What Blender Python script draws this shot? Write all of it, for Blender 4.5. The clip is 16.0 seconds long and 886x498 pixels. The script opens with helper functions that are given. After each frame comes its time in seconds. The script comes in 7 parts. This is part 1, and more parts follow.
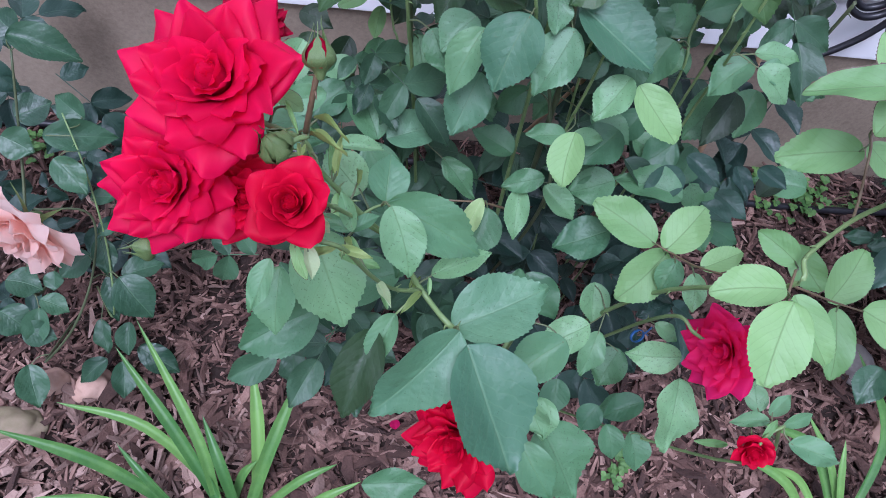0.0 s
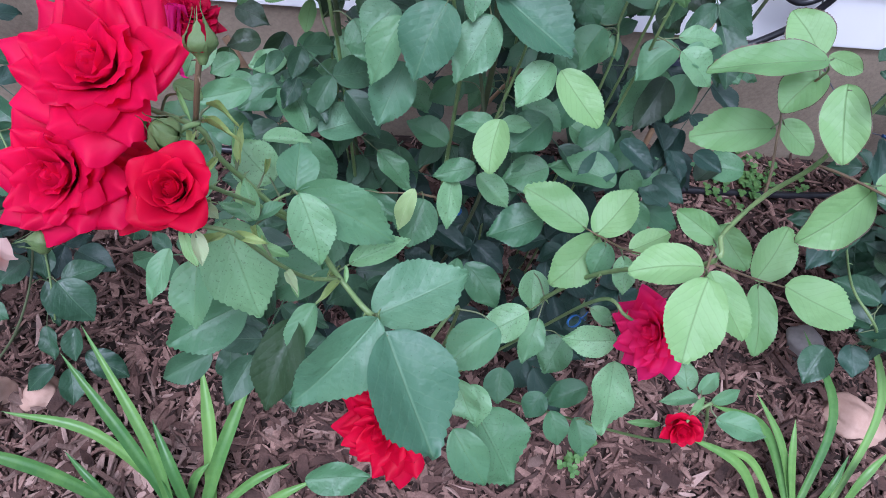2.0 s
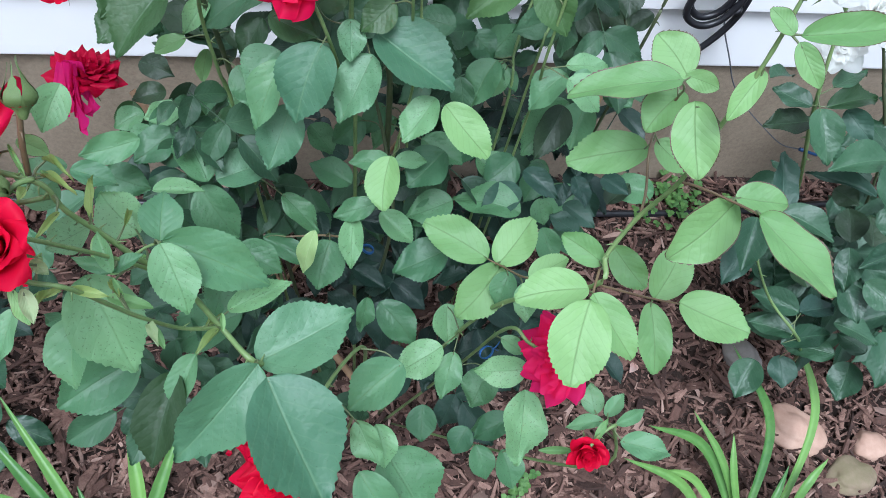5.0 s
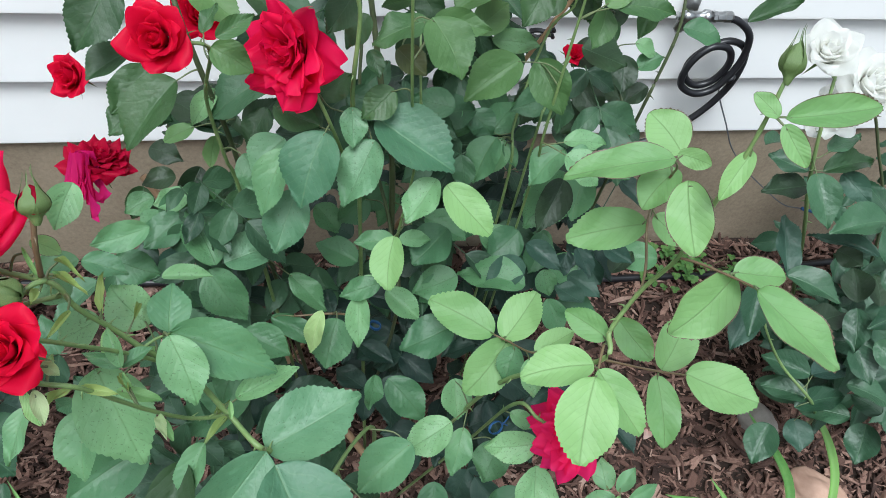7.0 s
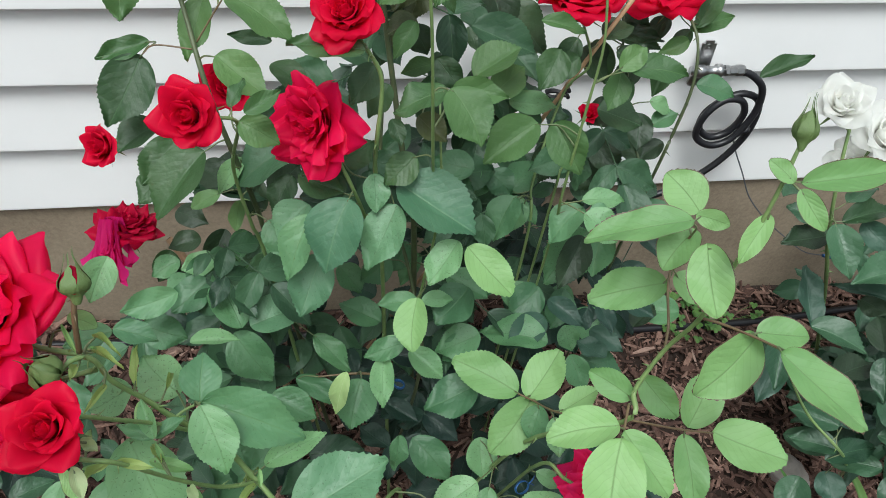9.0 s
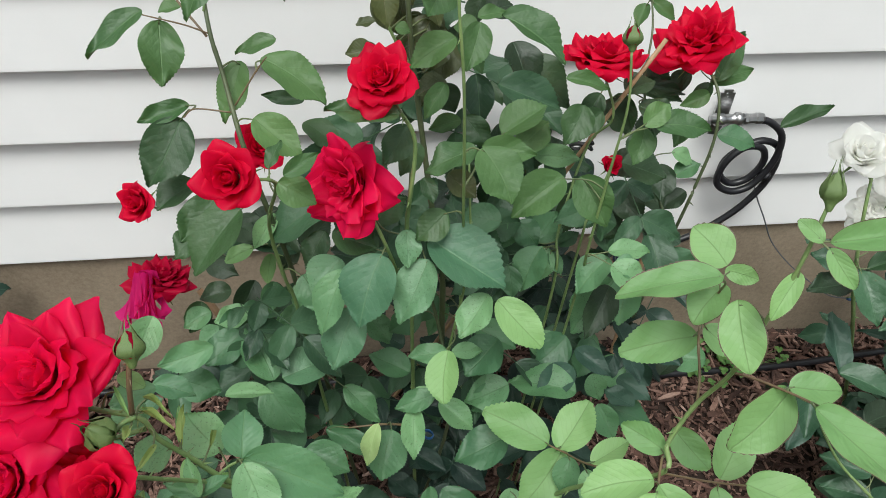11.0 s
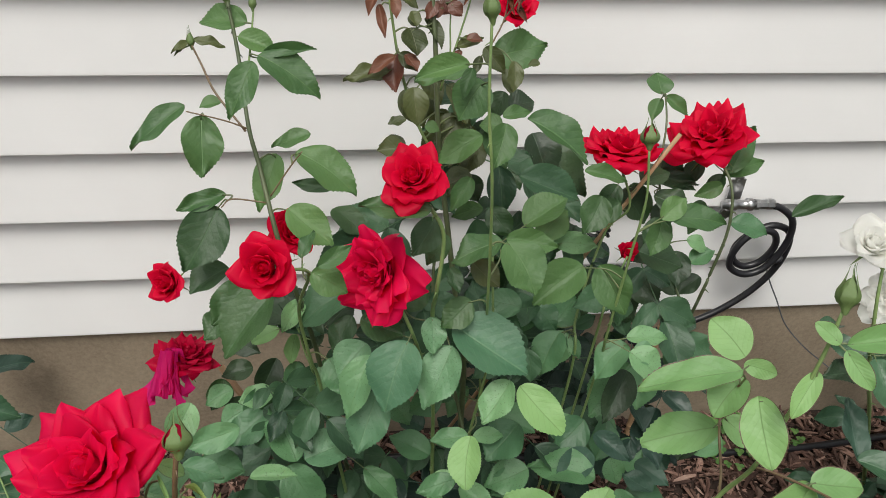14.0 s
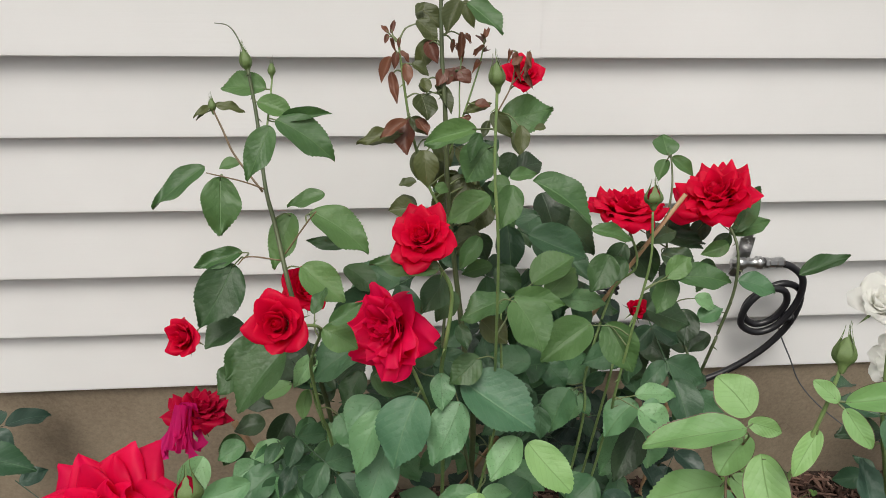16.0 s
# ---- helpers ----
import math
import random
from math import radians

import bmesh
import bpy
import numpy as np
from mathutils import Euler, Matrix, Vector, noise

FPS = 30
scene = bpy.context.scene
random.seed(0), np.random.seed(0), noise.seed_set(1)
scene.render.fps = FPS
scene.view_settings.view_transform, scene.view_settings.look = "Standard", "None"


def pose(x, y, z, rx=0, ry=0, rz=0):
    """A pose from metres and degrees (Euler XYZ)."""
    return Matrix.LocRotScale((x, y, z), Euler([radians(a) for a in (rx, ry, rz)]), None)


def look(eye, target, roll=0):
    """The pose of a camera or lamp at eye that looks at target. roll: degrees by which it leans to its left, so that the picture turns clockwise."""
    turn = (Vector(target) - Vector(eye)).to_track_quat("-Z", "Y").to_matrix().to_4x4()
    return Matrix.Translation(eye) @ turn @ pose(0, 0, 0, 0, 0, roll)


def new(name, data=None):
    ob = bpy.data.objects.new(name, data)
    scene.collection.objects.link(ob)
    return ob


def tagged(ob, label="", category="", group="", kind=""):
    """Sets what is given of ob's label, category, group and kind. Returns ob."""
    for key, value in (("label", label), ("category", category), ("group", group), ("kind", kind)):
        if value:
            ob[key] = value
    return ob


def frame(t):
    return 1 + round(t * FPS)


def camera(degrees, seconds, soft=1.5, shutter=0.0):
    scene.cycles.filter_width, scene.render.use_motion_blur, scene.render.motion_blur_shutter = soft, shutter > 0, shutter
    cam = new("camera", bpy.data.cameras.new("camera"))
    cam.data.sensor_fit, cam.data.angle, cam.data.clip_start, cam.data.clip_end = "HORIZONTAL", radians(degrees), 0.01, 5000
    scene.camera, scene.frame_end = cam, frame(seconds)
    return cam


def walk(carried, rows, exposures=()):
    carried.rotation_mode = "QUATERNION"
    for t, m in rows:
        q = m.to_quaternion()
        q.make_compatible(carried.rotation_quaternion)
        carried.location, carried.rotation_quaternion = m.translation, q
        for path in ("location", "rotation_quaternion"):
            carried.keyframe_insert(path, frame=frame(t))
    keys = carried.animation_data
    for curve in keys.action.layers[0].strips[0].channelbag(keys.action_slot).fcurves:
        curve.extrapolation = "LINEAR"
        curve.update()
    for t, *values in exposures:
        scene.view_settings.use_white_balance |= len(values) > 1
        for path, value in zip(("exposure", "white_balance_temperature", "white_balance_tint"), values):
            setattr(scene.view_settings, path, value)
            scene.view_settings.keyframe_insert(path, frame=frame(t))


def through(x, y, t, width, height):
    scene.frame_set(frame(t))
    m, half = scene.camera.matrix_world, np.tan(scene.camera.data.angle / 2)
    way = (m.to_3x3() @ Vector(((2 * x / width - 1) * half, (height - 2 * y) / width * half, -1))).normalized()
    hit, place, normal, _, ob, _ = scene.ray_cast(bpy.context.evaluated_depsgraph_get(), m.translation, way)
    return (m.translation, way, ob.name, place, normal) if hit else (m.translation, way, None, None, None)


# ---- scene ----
cam = camera(59.7, 16.0, soft=0.6)
PATH = [
    (0, (-0.067, -0.008, 1.282), (0.125, 1.063, -0.396), 12.4),
    (0.5, (-0.053, -0.01, 1.28), (0.145, 1.057, -0.4), 12.5),
    (1, (-0.041, -0.013, 1.279), (0.172, 1.052, -0.4), 12.8),
    (1.5, (-0.031, -0.016, 1.281), (0.2, 1.05, -0.395), 13.0),
    (2, (-0.021, -0.018, 1.282), (0.232, 1.053, -0.388), 13.2),
    (2.5, (-0.007, -0.017, 1.283), (0.269, 1.062, -0.378), 13.3),
    (3, (0.007, -0.016, 1.282), (0.307, 1.068, -0.371), 13.5),
    (3.5, (0.019, -0.022, 1.283), (0.341, 1.067, -0.363), 13.7),
    (6, (0.053, -0.023, 1.295), (0.395, 1.188, -0.26), 10.4),
    (6.5, (0.053, -0.021, 1.301), (0.384, 1.226, -0.227), 9.2),
    (7, (0.05, -0.018, 1.304), (0.37, 1.259, -0.201), 8.3),
    (7.5, (0.047, -0.013, 1.309), (0.354, 1.29, -0.177), 7.4),
    (8, (0.044, -0.012, 1.313), (0.339, 1.314, -0.154), 6.6),
    (8.5, (0.044, -0.013, 1.317), (0.329, 1.337, -0.131), 5.8),
    (9, (0.045, -0.015, 1.321), (0.324, 1.36, -0.105), 5.3),
    (11.5, (0.026, -0.015, 1.347), (0.262, 1.455, 0.011), 3.1),
    (12, (0.024, -0.017, 1.353), (0.258, 1.47, 0.036), 3.0),
    (12.5, (0.022, -0.019, 1.359), (0.259, 1.487, 0.064), 3.2),
    (13, (0.014, -0.016, 1.367), (0.252, 1.511, 0.097), 3.3),
    (13.5, (0.01, -0.018, 1.369), (0.246, 1.53, 0.125), 3.4),
    (14, (0.011, -0.02, 1.373), (0.239, 1.549, 0.153), 3.3),
    (14.5, (0.009, -0.02, 1.377), (0.228, 1.571, 0.185), 3.0),
    (15, (0.008, -0.025, 1.383), (0.219, 1.589, 0.221), 2.9),
    (15.5, (0.014, -0.033, 1.388), (0.214, 1.603, 0.256), 2.6),
    (16, (0.016, -0.036, 1.387), (0.206, 1.62, 0.283), 2.5),
]
walk(cam, [(t, look(eye, target, roll)) for t, eye, target, roll in PATH], exposures=[(0.0, 0.09, 5140, 27), (3.5, 0.23, 5140, 18), (6.0, 0.25, 5620, 5), (7.5, 0.10, 5860, 4), (9.0, -0.02, 6070, 4), (12.0, -0.09, 6400, 6), (16.0, -0.23, 6720, 9)])

# ---- world, sun ----
SIDING_Z, LAP, WALL_Y = 0.36, 0.127, 1.055

world = bpy.data.worlds.new("overcast_sky")
scene.world = world
world.use_nodes = True
wn, wl = world.node_tree.nodes, world.node_tree.links
sky = wn.new("ShaderNodeTexSky")
sky.sky_type, sky.sun_disc = "NISHITA", False
sky.sun_elevation, sky.sun_rotation = radians(52), radians(200)
sky.air_density, sky.dust_density, sky.ozone_density = 1.2, 6.0, 1.0
grey = wn.new("ShaderNodeHueSaturation")
grey.inputs["Saturation"].default_value = 0.30
wl.new(sky.outputs[0], grey.inputs["Color"])
# an even cloud deck, three times as bright overhead as at the horizon
way, height, deck, both = wn.new("ShaderNodeTexCoord"), wn.new("ShaderNodeSeparateXYZ"), wn.new("ShaderNodeMapRange"), wn.new("ShaderNodeMix")
wl.new(way.outputs["Generated"], height.inputs[0])
wl.new(height.outputs[2], deck.inputs[0])
deck.inputs[3].default_value, deck.inputs[4].default_value = 1.3, 9.0
cloud = wn.new("ShaderNodeMix")
cloud.data_type, cloud.blend_type = "RGBA", "MULTIPLY"
cloud.inputs[0].default_value, cloud.inputs[7].default_value = 1.0, (0.95, 0.98, 1.0, 1)
wl.new(deck.outputs[0], cloud.inputs[6])
both.data_type = "RGBA"
both.inputs[0].default_value = 0.65
wl.new(grey.outputs[0], both.inputs[6])
wl.new(cloud.outputs[2], both.inputs[7])
wl.new(both.outputs[2], wn["Background"].inputs["Color"])
wn["Background"].inputs["Strength"].default_value = 0.14

sun = new("sun", bpy.data.lights.new("sun", "SUN"))
sun.data.energy, sun.data.angle, sun.data.color = 3.0, radians(26), (1.0, 0.97, 0.93)
sun.matrix_world = look((-0.35, -1.15, 2.6), (0, 0, 0))


# ---- materials ----
def material(name, rough=0.5, metal=0.0):
    """A node material, its shader and a helper that adds nodes."""
    m = bpy.data.materials.new(name)
    m.use_nodes = True
    nt = m.node_tree
    bsdf = nt.nodes["Principled BSDF"]
    bsdf.inputs["Roughness"].default_value = rough
    bsdf.inputs["Metallic"].default_value = metal

    def add(kind, **values):
        n = nt.nodes.new("ShaderNode" + kind)
        for key, value in values.items():
            if key == "op":
                n.operation = value
            elif key == "blend":
                n.data_type, n.blend_type = "RGBA", value
            else:
                n.inputs[int(key[1:]) if key[0] == "i" and key[1:].isdigit() else key.replace("_", " ")].default_value = value
        return n
    return m, nt, bsdf, add


def ramp(nt, add, fac, *stops):
    """A colour ramp of (place, colour) stops."""
    r = add("ValToRGB")
    els = r.color_ramp.elements
    while len(els) < len(stops):
        els.new(0.5)
    for e, (p, c) in zip(els, stops):
        e.position, e.color = p, (*c, 1)
    nt.links.new(fac, r.inputs[0])
    return r.outputs[0]


def bumped(nt, add, bsdf, height, strength, distance):
    b = add("Bump", Strength=strength, Distance=distance)
    nt.links.new(height, b.inputs["Height"])
    nt.links.new(b.outputs[0], bsdf.inputs["Normal"])
    return b


def math_node(nt, add, op, a, b=None):
    n = add("Math", op=op)
    for i, v in enumerate((a, b)):
        if v is None:
            continue
        if isinstance(v, (int, float)):
            n.inputs[i].default_value = v
        else:
            nt.links.new(v, n.inputs[i])
    return n.outputs[0]


def mixed(nt, add, blend, fac, a, b):
    n = add("Mix", blend=blend)
    for i, v in ((0, fac), (6, a), (7, b)):
        if isinstance(v, (int, float)):
            n.inputs[i].default_value = v
        elif isinstance(v, tuple):
            n.inputs[i].default_value = (*v, 1)
        else:
            nt.links.new(v, n.inputs[i])
    return n.outputs[2]


def speckled(name, dark, light, scale, rough=0.6, bump=0.3, distance=0.002, island=False, metal=0.0, fine=6.0, pale=None, vary=0.0):
    """A surface of two tones with stains and grain, in object space."""
    m, nt, bsdf, add = material(name, rough, metal)
    co = add("TexCoord").outputs["Object"]
    big, small = add("TexNoise", Scale=scale, Detail=5.0), add("TexNoise", Scale=scale * fine, Detail=6.0, Roughness=0.7)
    for n in (big, small):
        nt.links.new(co, n.inputs["Vector"])
    f = math_node(nt, add, "ADD", math_node(nt, add, "MULTIPLY", big.outputs[0], 0.6), math_node(nt, add, "MULTIPLY", small.outputs[0], 0.4))
    if island:
        f = math_node(nt, add, "ADD", math_node(nt, add, "MULTIPLY", f, 0.62), math_node(nt, add, "MULTIPLY", add("NewGeometry").outputs["Random Per Island"], 0.38))
    if vary:
        f = math_node(nt, add, "ADD", f, math_node(nt, add, "MULTIPLY", math_node(nt, add, "SUBTRACT", add("ObjectInfo").outputs["Random"], 0.5), vary))
    col = ramp(nt, add, f, (0.22, dark), (0.54, light), (0.78, pale)) if pale else ramp(nt, add, f, (0.28, dark), (0.72, light))
    nt.links.new(col, bsdf.inputs["Base Color"])
    bumped(nt, add, bsdf, small.outputs[0], bump, distance)
    return m


def leaf_material(name, dark, light, vein, rough=0.42, joined=False, through=0.16, gloss=0.12, spots=0.0):
    """A rose leaf: midrib and side veins from its own coordinates, dust, waxy gloss, a little light through it."""
    m, nt, bsdf, add = material(name, rough)
    uv = add("UVMap")
    sep = add("SeparateXYZ")
    nt.links.new(uv.outputs[0], sep.inputs[0])
    across, along = math_node(nt, add, "ABSOLUTE", sep.outputs[0]), sep.outputs[1]
    geo = add("NewGeometry")
    rnd = geo.outputs["Random Per Island"] if joined else add("ObjectInfo").outputs["Random"]
    # side veins rise towards the edge
    s = math_node(nt, add, "MULTIPLY", math_node(nt, add, "SUBTRACT", along, math_node(nt, add, "MULTIPLY", across, 0.80)), 7.5)
    wander = add("TexNoise", Scale=60.0, Detail=1.0)
    nt.links.new(geo.outputs["Position"], wander.inputs["Vector"])
    s = math_node(nt, add, "ADD", s, math_node(nt, add, "MULTIPLY", wander.outputs[0], 0.9))
    saw = math_node(nt, add, "ABSOLUTE", math_node(nt, add, "SUBTRACT", math_node(nt, add, "FRACT", s), 0.5))
    rib = math_node(nt, add, "SUBTRACT", 1.0, math_node(nt, add, "MINIMUM", math_node(nt, add, "MULTIPLY", saw, 11.0), 1.0))
    mid = math_node(nt, add, "SUBTRACT", 1.0, math_node(nt, add, "MINIMUM", math_node(nt, add, "MULTIPLY", across, 46.0), 1.0))
    patch = add("TexNoise", Scale=26.0, Detail=4.0)
    grain = add("TexNoise", Scale=420.0, Detail=3.0)
    pucker = add("TexNoise", Scale=85.0, Detail=2.0)
    nt.links.new(geo.outputs["Position"], pucker.inputs["Vector"])
    co = geo.outputs["Position"]
    nt.links.new(co, patch.inputs["Vector"])
    nt.links.new(co, grain.inputs["Vector"])
    f = math_node(nt, add, "ADD", math_node(nt, add, "MULTIPLY", rnd, 0.7), math_node(nt, add, "MULTIPLY", patch.outputs[0], 0.5))
    f = math_node(nt, add, "SUBTRACT", f, 0.1)
    col = ramp(nt, add, f, (0.1, dark), (0.9, light))
    col = mixed(nt, add, "MIX", math_node(nt, add, "MULTIPLY", rib, 0.20), col, vein)
    col = mixed(nt, add, "MIX", math_node(nt, add, "MULTIPLY", mid, 0.55), col, vein)
    # small dark specks of leaf spot, on some leaves more than on others
    spot = add("TexNoise", Scale=520.0, Detail=1.0)
    nt.links.new(co, spot.inputs["Vector"])
    fleck = math_node(nt, add, "GREATER_THAN", math_node(nt, add, "ADD", spot.outputs[0], math_node(nt, add, "MULTIPLY", rnd, 0.10)), 0.745)
    col = mixed(nt, add, "MIX", math_node(nt, add, "MULTIPLY", fleck, spots), col, (0.03, 0.05, 0.025))
    nt.links.new(col, bsdf.inputs["Base Color"])
    r = math_node(nt, add, "ADD", math_node(nt, add, "MULTIPLY", patch.outputs[0], 0.30), rough - 0.05)
    nt.links.new(r, bsdf.inputs["Roughness"])
    bsdf.inputs["Specular IOR Level"].default_value = 0.5
    bsdf.inputs["Coat Weight"].default_value, bsdf.inputs["Coat Roughness"].default_value = gloss, 0.48
    # blades swell between sunken veins
    swell = math_node(nt, add, "SUBTRACT", math_node(nt, add, "SUBTRACT", math_node(nt, add, "MULTIPLY", saw, 0.34), math_node(nt, add, "MULTIPLY", rib, 0.08)), math_node(nt, add, "MULTIPLY", mid, 0.7))
    h = math_node(nt, add, "ADD", swell, math_node(nt, add, "MULTIPLY", grain.outputs[0], 0.35))
    h = math_node(nt, add, "ADD", h, math_node(nt, add, "MULTIPLY", pucker.outputs[0], 3.0))
    bumped(nt, add, bsdf, h, 0.46, 0.0014)
    tr = add("BsdfTranslucent")
    glow = mixed(nt, add, "MIX", 0.5, col, (light[0] * 1.8, light[1] * 1.7, light[2] * 0.8))
    nt.links.new(glow, tr.inputs[0])
    mx = add("MixShader", Fac=through)
    nt.links.new(bsdf.outputs[0], mx.inputs[1])
    nt.links.new(tr.outputs[0], mx.inputs[2])
    nt.links.new(mx.outputs[0], nt.nodes["Material Output"].inputs["Surface"])
    return m


def petal_material(name, deep, bright, rough=0.5, through=0.54):
    """A velvety petal: darker at its foot, fine ribs along it."""
    m, nt, bsdf, add = material(name, rough)
    uv = add("UVMap")
    sep = add("SeparateXYZ")
    nt.links.new(uv.outputs[0], sep.inputs[0])
    geo = add("NewGeometry")
    soft = add("TexNoise", Scale=45.0, Detail=3.0)
    nt.links.new(geo.outputs["Position"], soft.inputs["Vector"])
    ribs = add("TexNoise", Scale=1.0, Detail=2.0)
    st = add("CombineXYZ")
    nt.links.new(math_node(nt, add, "MULTIPLY", sep.outputs[0], 16.0), st.inputs[0])
    nt.links.new(math_node(nt, add, "MULTIPLY", sep.outputs[1], 2.0), st.inputs[1])
    nt.links.new(st.outputs[0], ribs.inputs["Vector"])
    f = math_node(nt, add, "ADD", math_node(nt, add, "MULTIPLY", sep.outputs[1], 0.4), math_node(nt, add, "MULTIPLY", soft.outputs[0], 0.6))
    f = math_node(nt, add, "ADD", f, math_node(nt, add, "MULTIPLY", add("ObjectInfo").outputs["Random"], 0.25))
    col = ramp(nt, add, f, (0.2, deep), (0.95, bright))
    nt.links.new(col, bsdf.inputs["Base Color"])
    bsdf.inputs["Sheen Weight"].default_value = 0.12
    bsdf.inputs["Sheen Tint"].default_value = (*bright, 1)
    bsdf.inputs["Specular IOR Level"].default_value = 0.2
    bumped(nt, add, bsdf, ribs.outputs[0], 0.14, 0.0012)
    tr = add("BsdfTranslucent")
    nt.links.new(col, tr.inputs[0])
    mx = add("MixShader", Fac=through)
    nt.links.new(bsdf.outputs[0], mx.inputs[1])
    nt.links.new(tr.outputs[0], mx.inputs[2])
    nt.links.new(mx.outputs[0], nt.nodes["Material Output"].inputs["Surface"])
    return m


def vinyl_material():
    """Off-white vinyl with an embossed wood grain and faint dirt runs."""
    m, nt, bsdf, add = material("vinyl", 0.45)
    co = add("TexCoord").outputs["Object"]
    stretch = add("Mapping")
    stretch.inputs["Scale"].default_value = (3.0, 3.0, 90.0)
    nt.links.new(co, stretch.inputs["Vector"])
    grain = add("TexNoise", Scale=1.6, Detail=6.0, Roughness=0.65, Distortion=0.6)
    nt.links.new(stretch.outputs[0], grain.inputs["Vector"])
    dirt = add("TexNoise", Scale=3.0, Detail=6.0)
    nt.links.new(co, dirt.inputs["Vector"])
    col = ramp(nt, add, dirt.outputs[0], (0.25, (0.765, 0.761, 0.760)), (0.7, (0.840, 0.836, 0.836)))
    nt.links.new(col, bsdf.inputs["Base Color"])
    bumped(nt, add, bsdf, grain.outputs[0], 0.22, 0.001)
    return m


LEAF = {
    "l": leaf_material("young_leaf", (0.137, 0.282, 0.098), (0.260, 0.448, 0.166), (0.12, 0.19, 0.07), 0.46, through=0.22),
    "m": leaf_material("leaf_green", (0.074, 0.189, 0.091), (0.209, 0.385, 0.174), (0.13, 0.25, 0.10), 0.42, spots=0.4),
    "d": leaf_material("leaf_dark", (0.042, 0.119, 0.055), (0.107, 0.239, 0.102), (0.08, 0.17, 0.07), 0.40, through=0.12, spots=0.4),
    "g": leaf_material("leaf_mature", (0.060, 0.156, 0.086), (0.150, 0.301, 0.151), (0.15, 0.27, 0.14), 0.40, spots=0.4),
    # b, k: near-black copies for leaves set back, their shade painted into the colour
    "b": leaf_material("leaf_shade_blackish", (0.016, 0.048, 0.034), (0.042, 0.100, 0.062), (0.06, 0.12, 0.08), 0.40, through=0.08),
    # u, n: dimmer copies of d, m; upper leaves' weaker sky sheen in colour
    "u": leaf_material("leaf_dimmed_dark", (0.016, 0.049, 0.015), (0.045, 0.103, 0.030), (0.07, 0.14, 0.06), 0.44, through=0.12),
    "n": leaf_material("leaf_dimmed", (0.036, 0.096, 0.030), (0.102, 0.198, 0.060), (0.12, 0.22, 0.08), 0.44),
    "k": leaf_material("leaf_shade_green", (0.011, 0.029, 0.011), (0.031, 0.066, 0.022), (0.05, 0.10, 0.05), 0.42, through=0.08),
    "y": leaf_material("leaf_yellow", (0.30, 0.44, 0.17), (0.42, 0.56, 0.25), (0.46, 0.56, 0.30), 0.5),
    "p": leaf_material("pale_sepal", (0.26, 0.36, 0.17), (0.42, 0.52, 0.29), (0.42, 0.50, 0.28), 0.5, through=0.25),
    "s": leaf_material("stipule", (0.17, 0.25, 0.07), (0.30, 0.40, 0.13), (0.14, 0.22, 0.06), 0.5, through=0.25),
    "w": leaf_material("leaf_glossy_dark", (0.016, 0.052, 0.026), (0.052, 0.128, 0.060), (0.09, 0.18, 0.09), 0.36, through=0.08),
    "o": leaf_material("leaf_olive", (0.031, 0.046, 0.013), (0.083, 0.100, 0.030), (0.15, 0.15, 0.07), 0.40),
    "r": leaf_material("leaf_bronze", (0.085, 0.024, 0.017), (0.170, 0.064, 0.032), (0.2, 0.1, 0.06), 0.38),
}
LEAF_RIM = speckled("leaf_rim", (0.05, 0.035, 0.022), (0.15, 0.10, 0.055), 40.0, 0.5, 0.1, 0.001)
# inner leaves: shade in the depth of the bushes is put into their colour
LEAF_STUFF = leaf_material("leaf_inner_shade", (0.011, 0.034, 0.020), (0.064, 0.150, 0.070), (0.09, 0.17, 0.08), 0.42, joined=True, through=0.12)
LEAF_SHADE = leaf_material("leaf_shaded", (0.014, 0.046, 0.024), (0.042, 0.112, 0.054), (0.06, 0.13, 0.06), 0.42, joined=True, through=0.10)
# darkest inner shade, also the left bush's own dark foliage
LEAF_DEEP = leaf_material("leaf_inner_dark_shade", (0.008, 0.026, 0.020), (0.024, 0.064, 0.040), (0.05, 0.10, 0.06), 0.40, joined=True, through=0.08)
RED = petal_material("petal_red", (0.46, 0.001, 0.020), (0.84, 0.003, 0.056))
CRIMSON = petal_material("petal_crimson", (0.50, 0.001, 0.036), (0.92, 0.006, 0.100), through=0.55)
WINE = petal_material("petal_magenta", (0.56, 0.006, 0.14), (0.88, 0.03, 0.27), through=0.62)
DARK_RED = petal_material("petal_dark_red", (0.30, 0.001, 0.018), (0.58, 0.002, 0.050))
CERISE = petal_material("petal_cerise", (0.84, 0.010, 0.15), (0.97, 0.035, 0.24), through=0.68)
PINK = petal_material("petal_peach", (0.90, 0.52, 0.43), (0.97, 0.76, 0.68), 0.6, 0.66)
WHITE = petal_material("petal_white", (0.92, 0.92, 0.88), (0.98, 0.98, 0.96), 0.6, 0.72)
GREEN_STEM = speckled("green_stem", (0.10, 0.18, 0.06), (0.24, 0.33, 0.12), 30.0, 0.45, 0.2, 0.001)
DARK_STEM = speckled("old_stem", (0.045, 0.07, 0.03), (0.11, 0.13, 0.06), 30.0, 0.5, 0.3, 0.001)
RED_STEM = speckled("reddish_stem", (0.10, 0.06, 0.035), (0.19, 0.14, 0.07), 30.0, 0.45, 0.2, 0.001)
LEAF_STALK = speckled("leaf_stalk", (0.075, 0.11, 0.045), (0.16, 0.19, 0.08), 30.0, 0.45, 0.2, 0.001)
SEPAL = speckled("sepal_green", (0.062, 0.112, 0.030), (0.155, 0.222, 0.074), 60.0, 0.5, 0.3, 0.001)
BLADE = speckled("strap_leaf", (0.055, 0.155, 0.036), (0.170, 0.320, 0.078), 12.0, 0.42, 0.15, 0.001, vary=0.5)
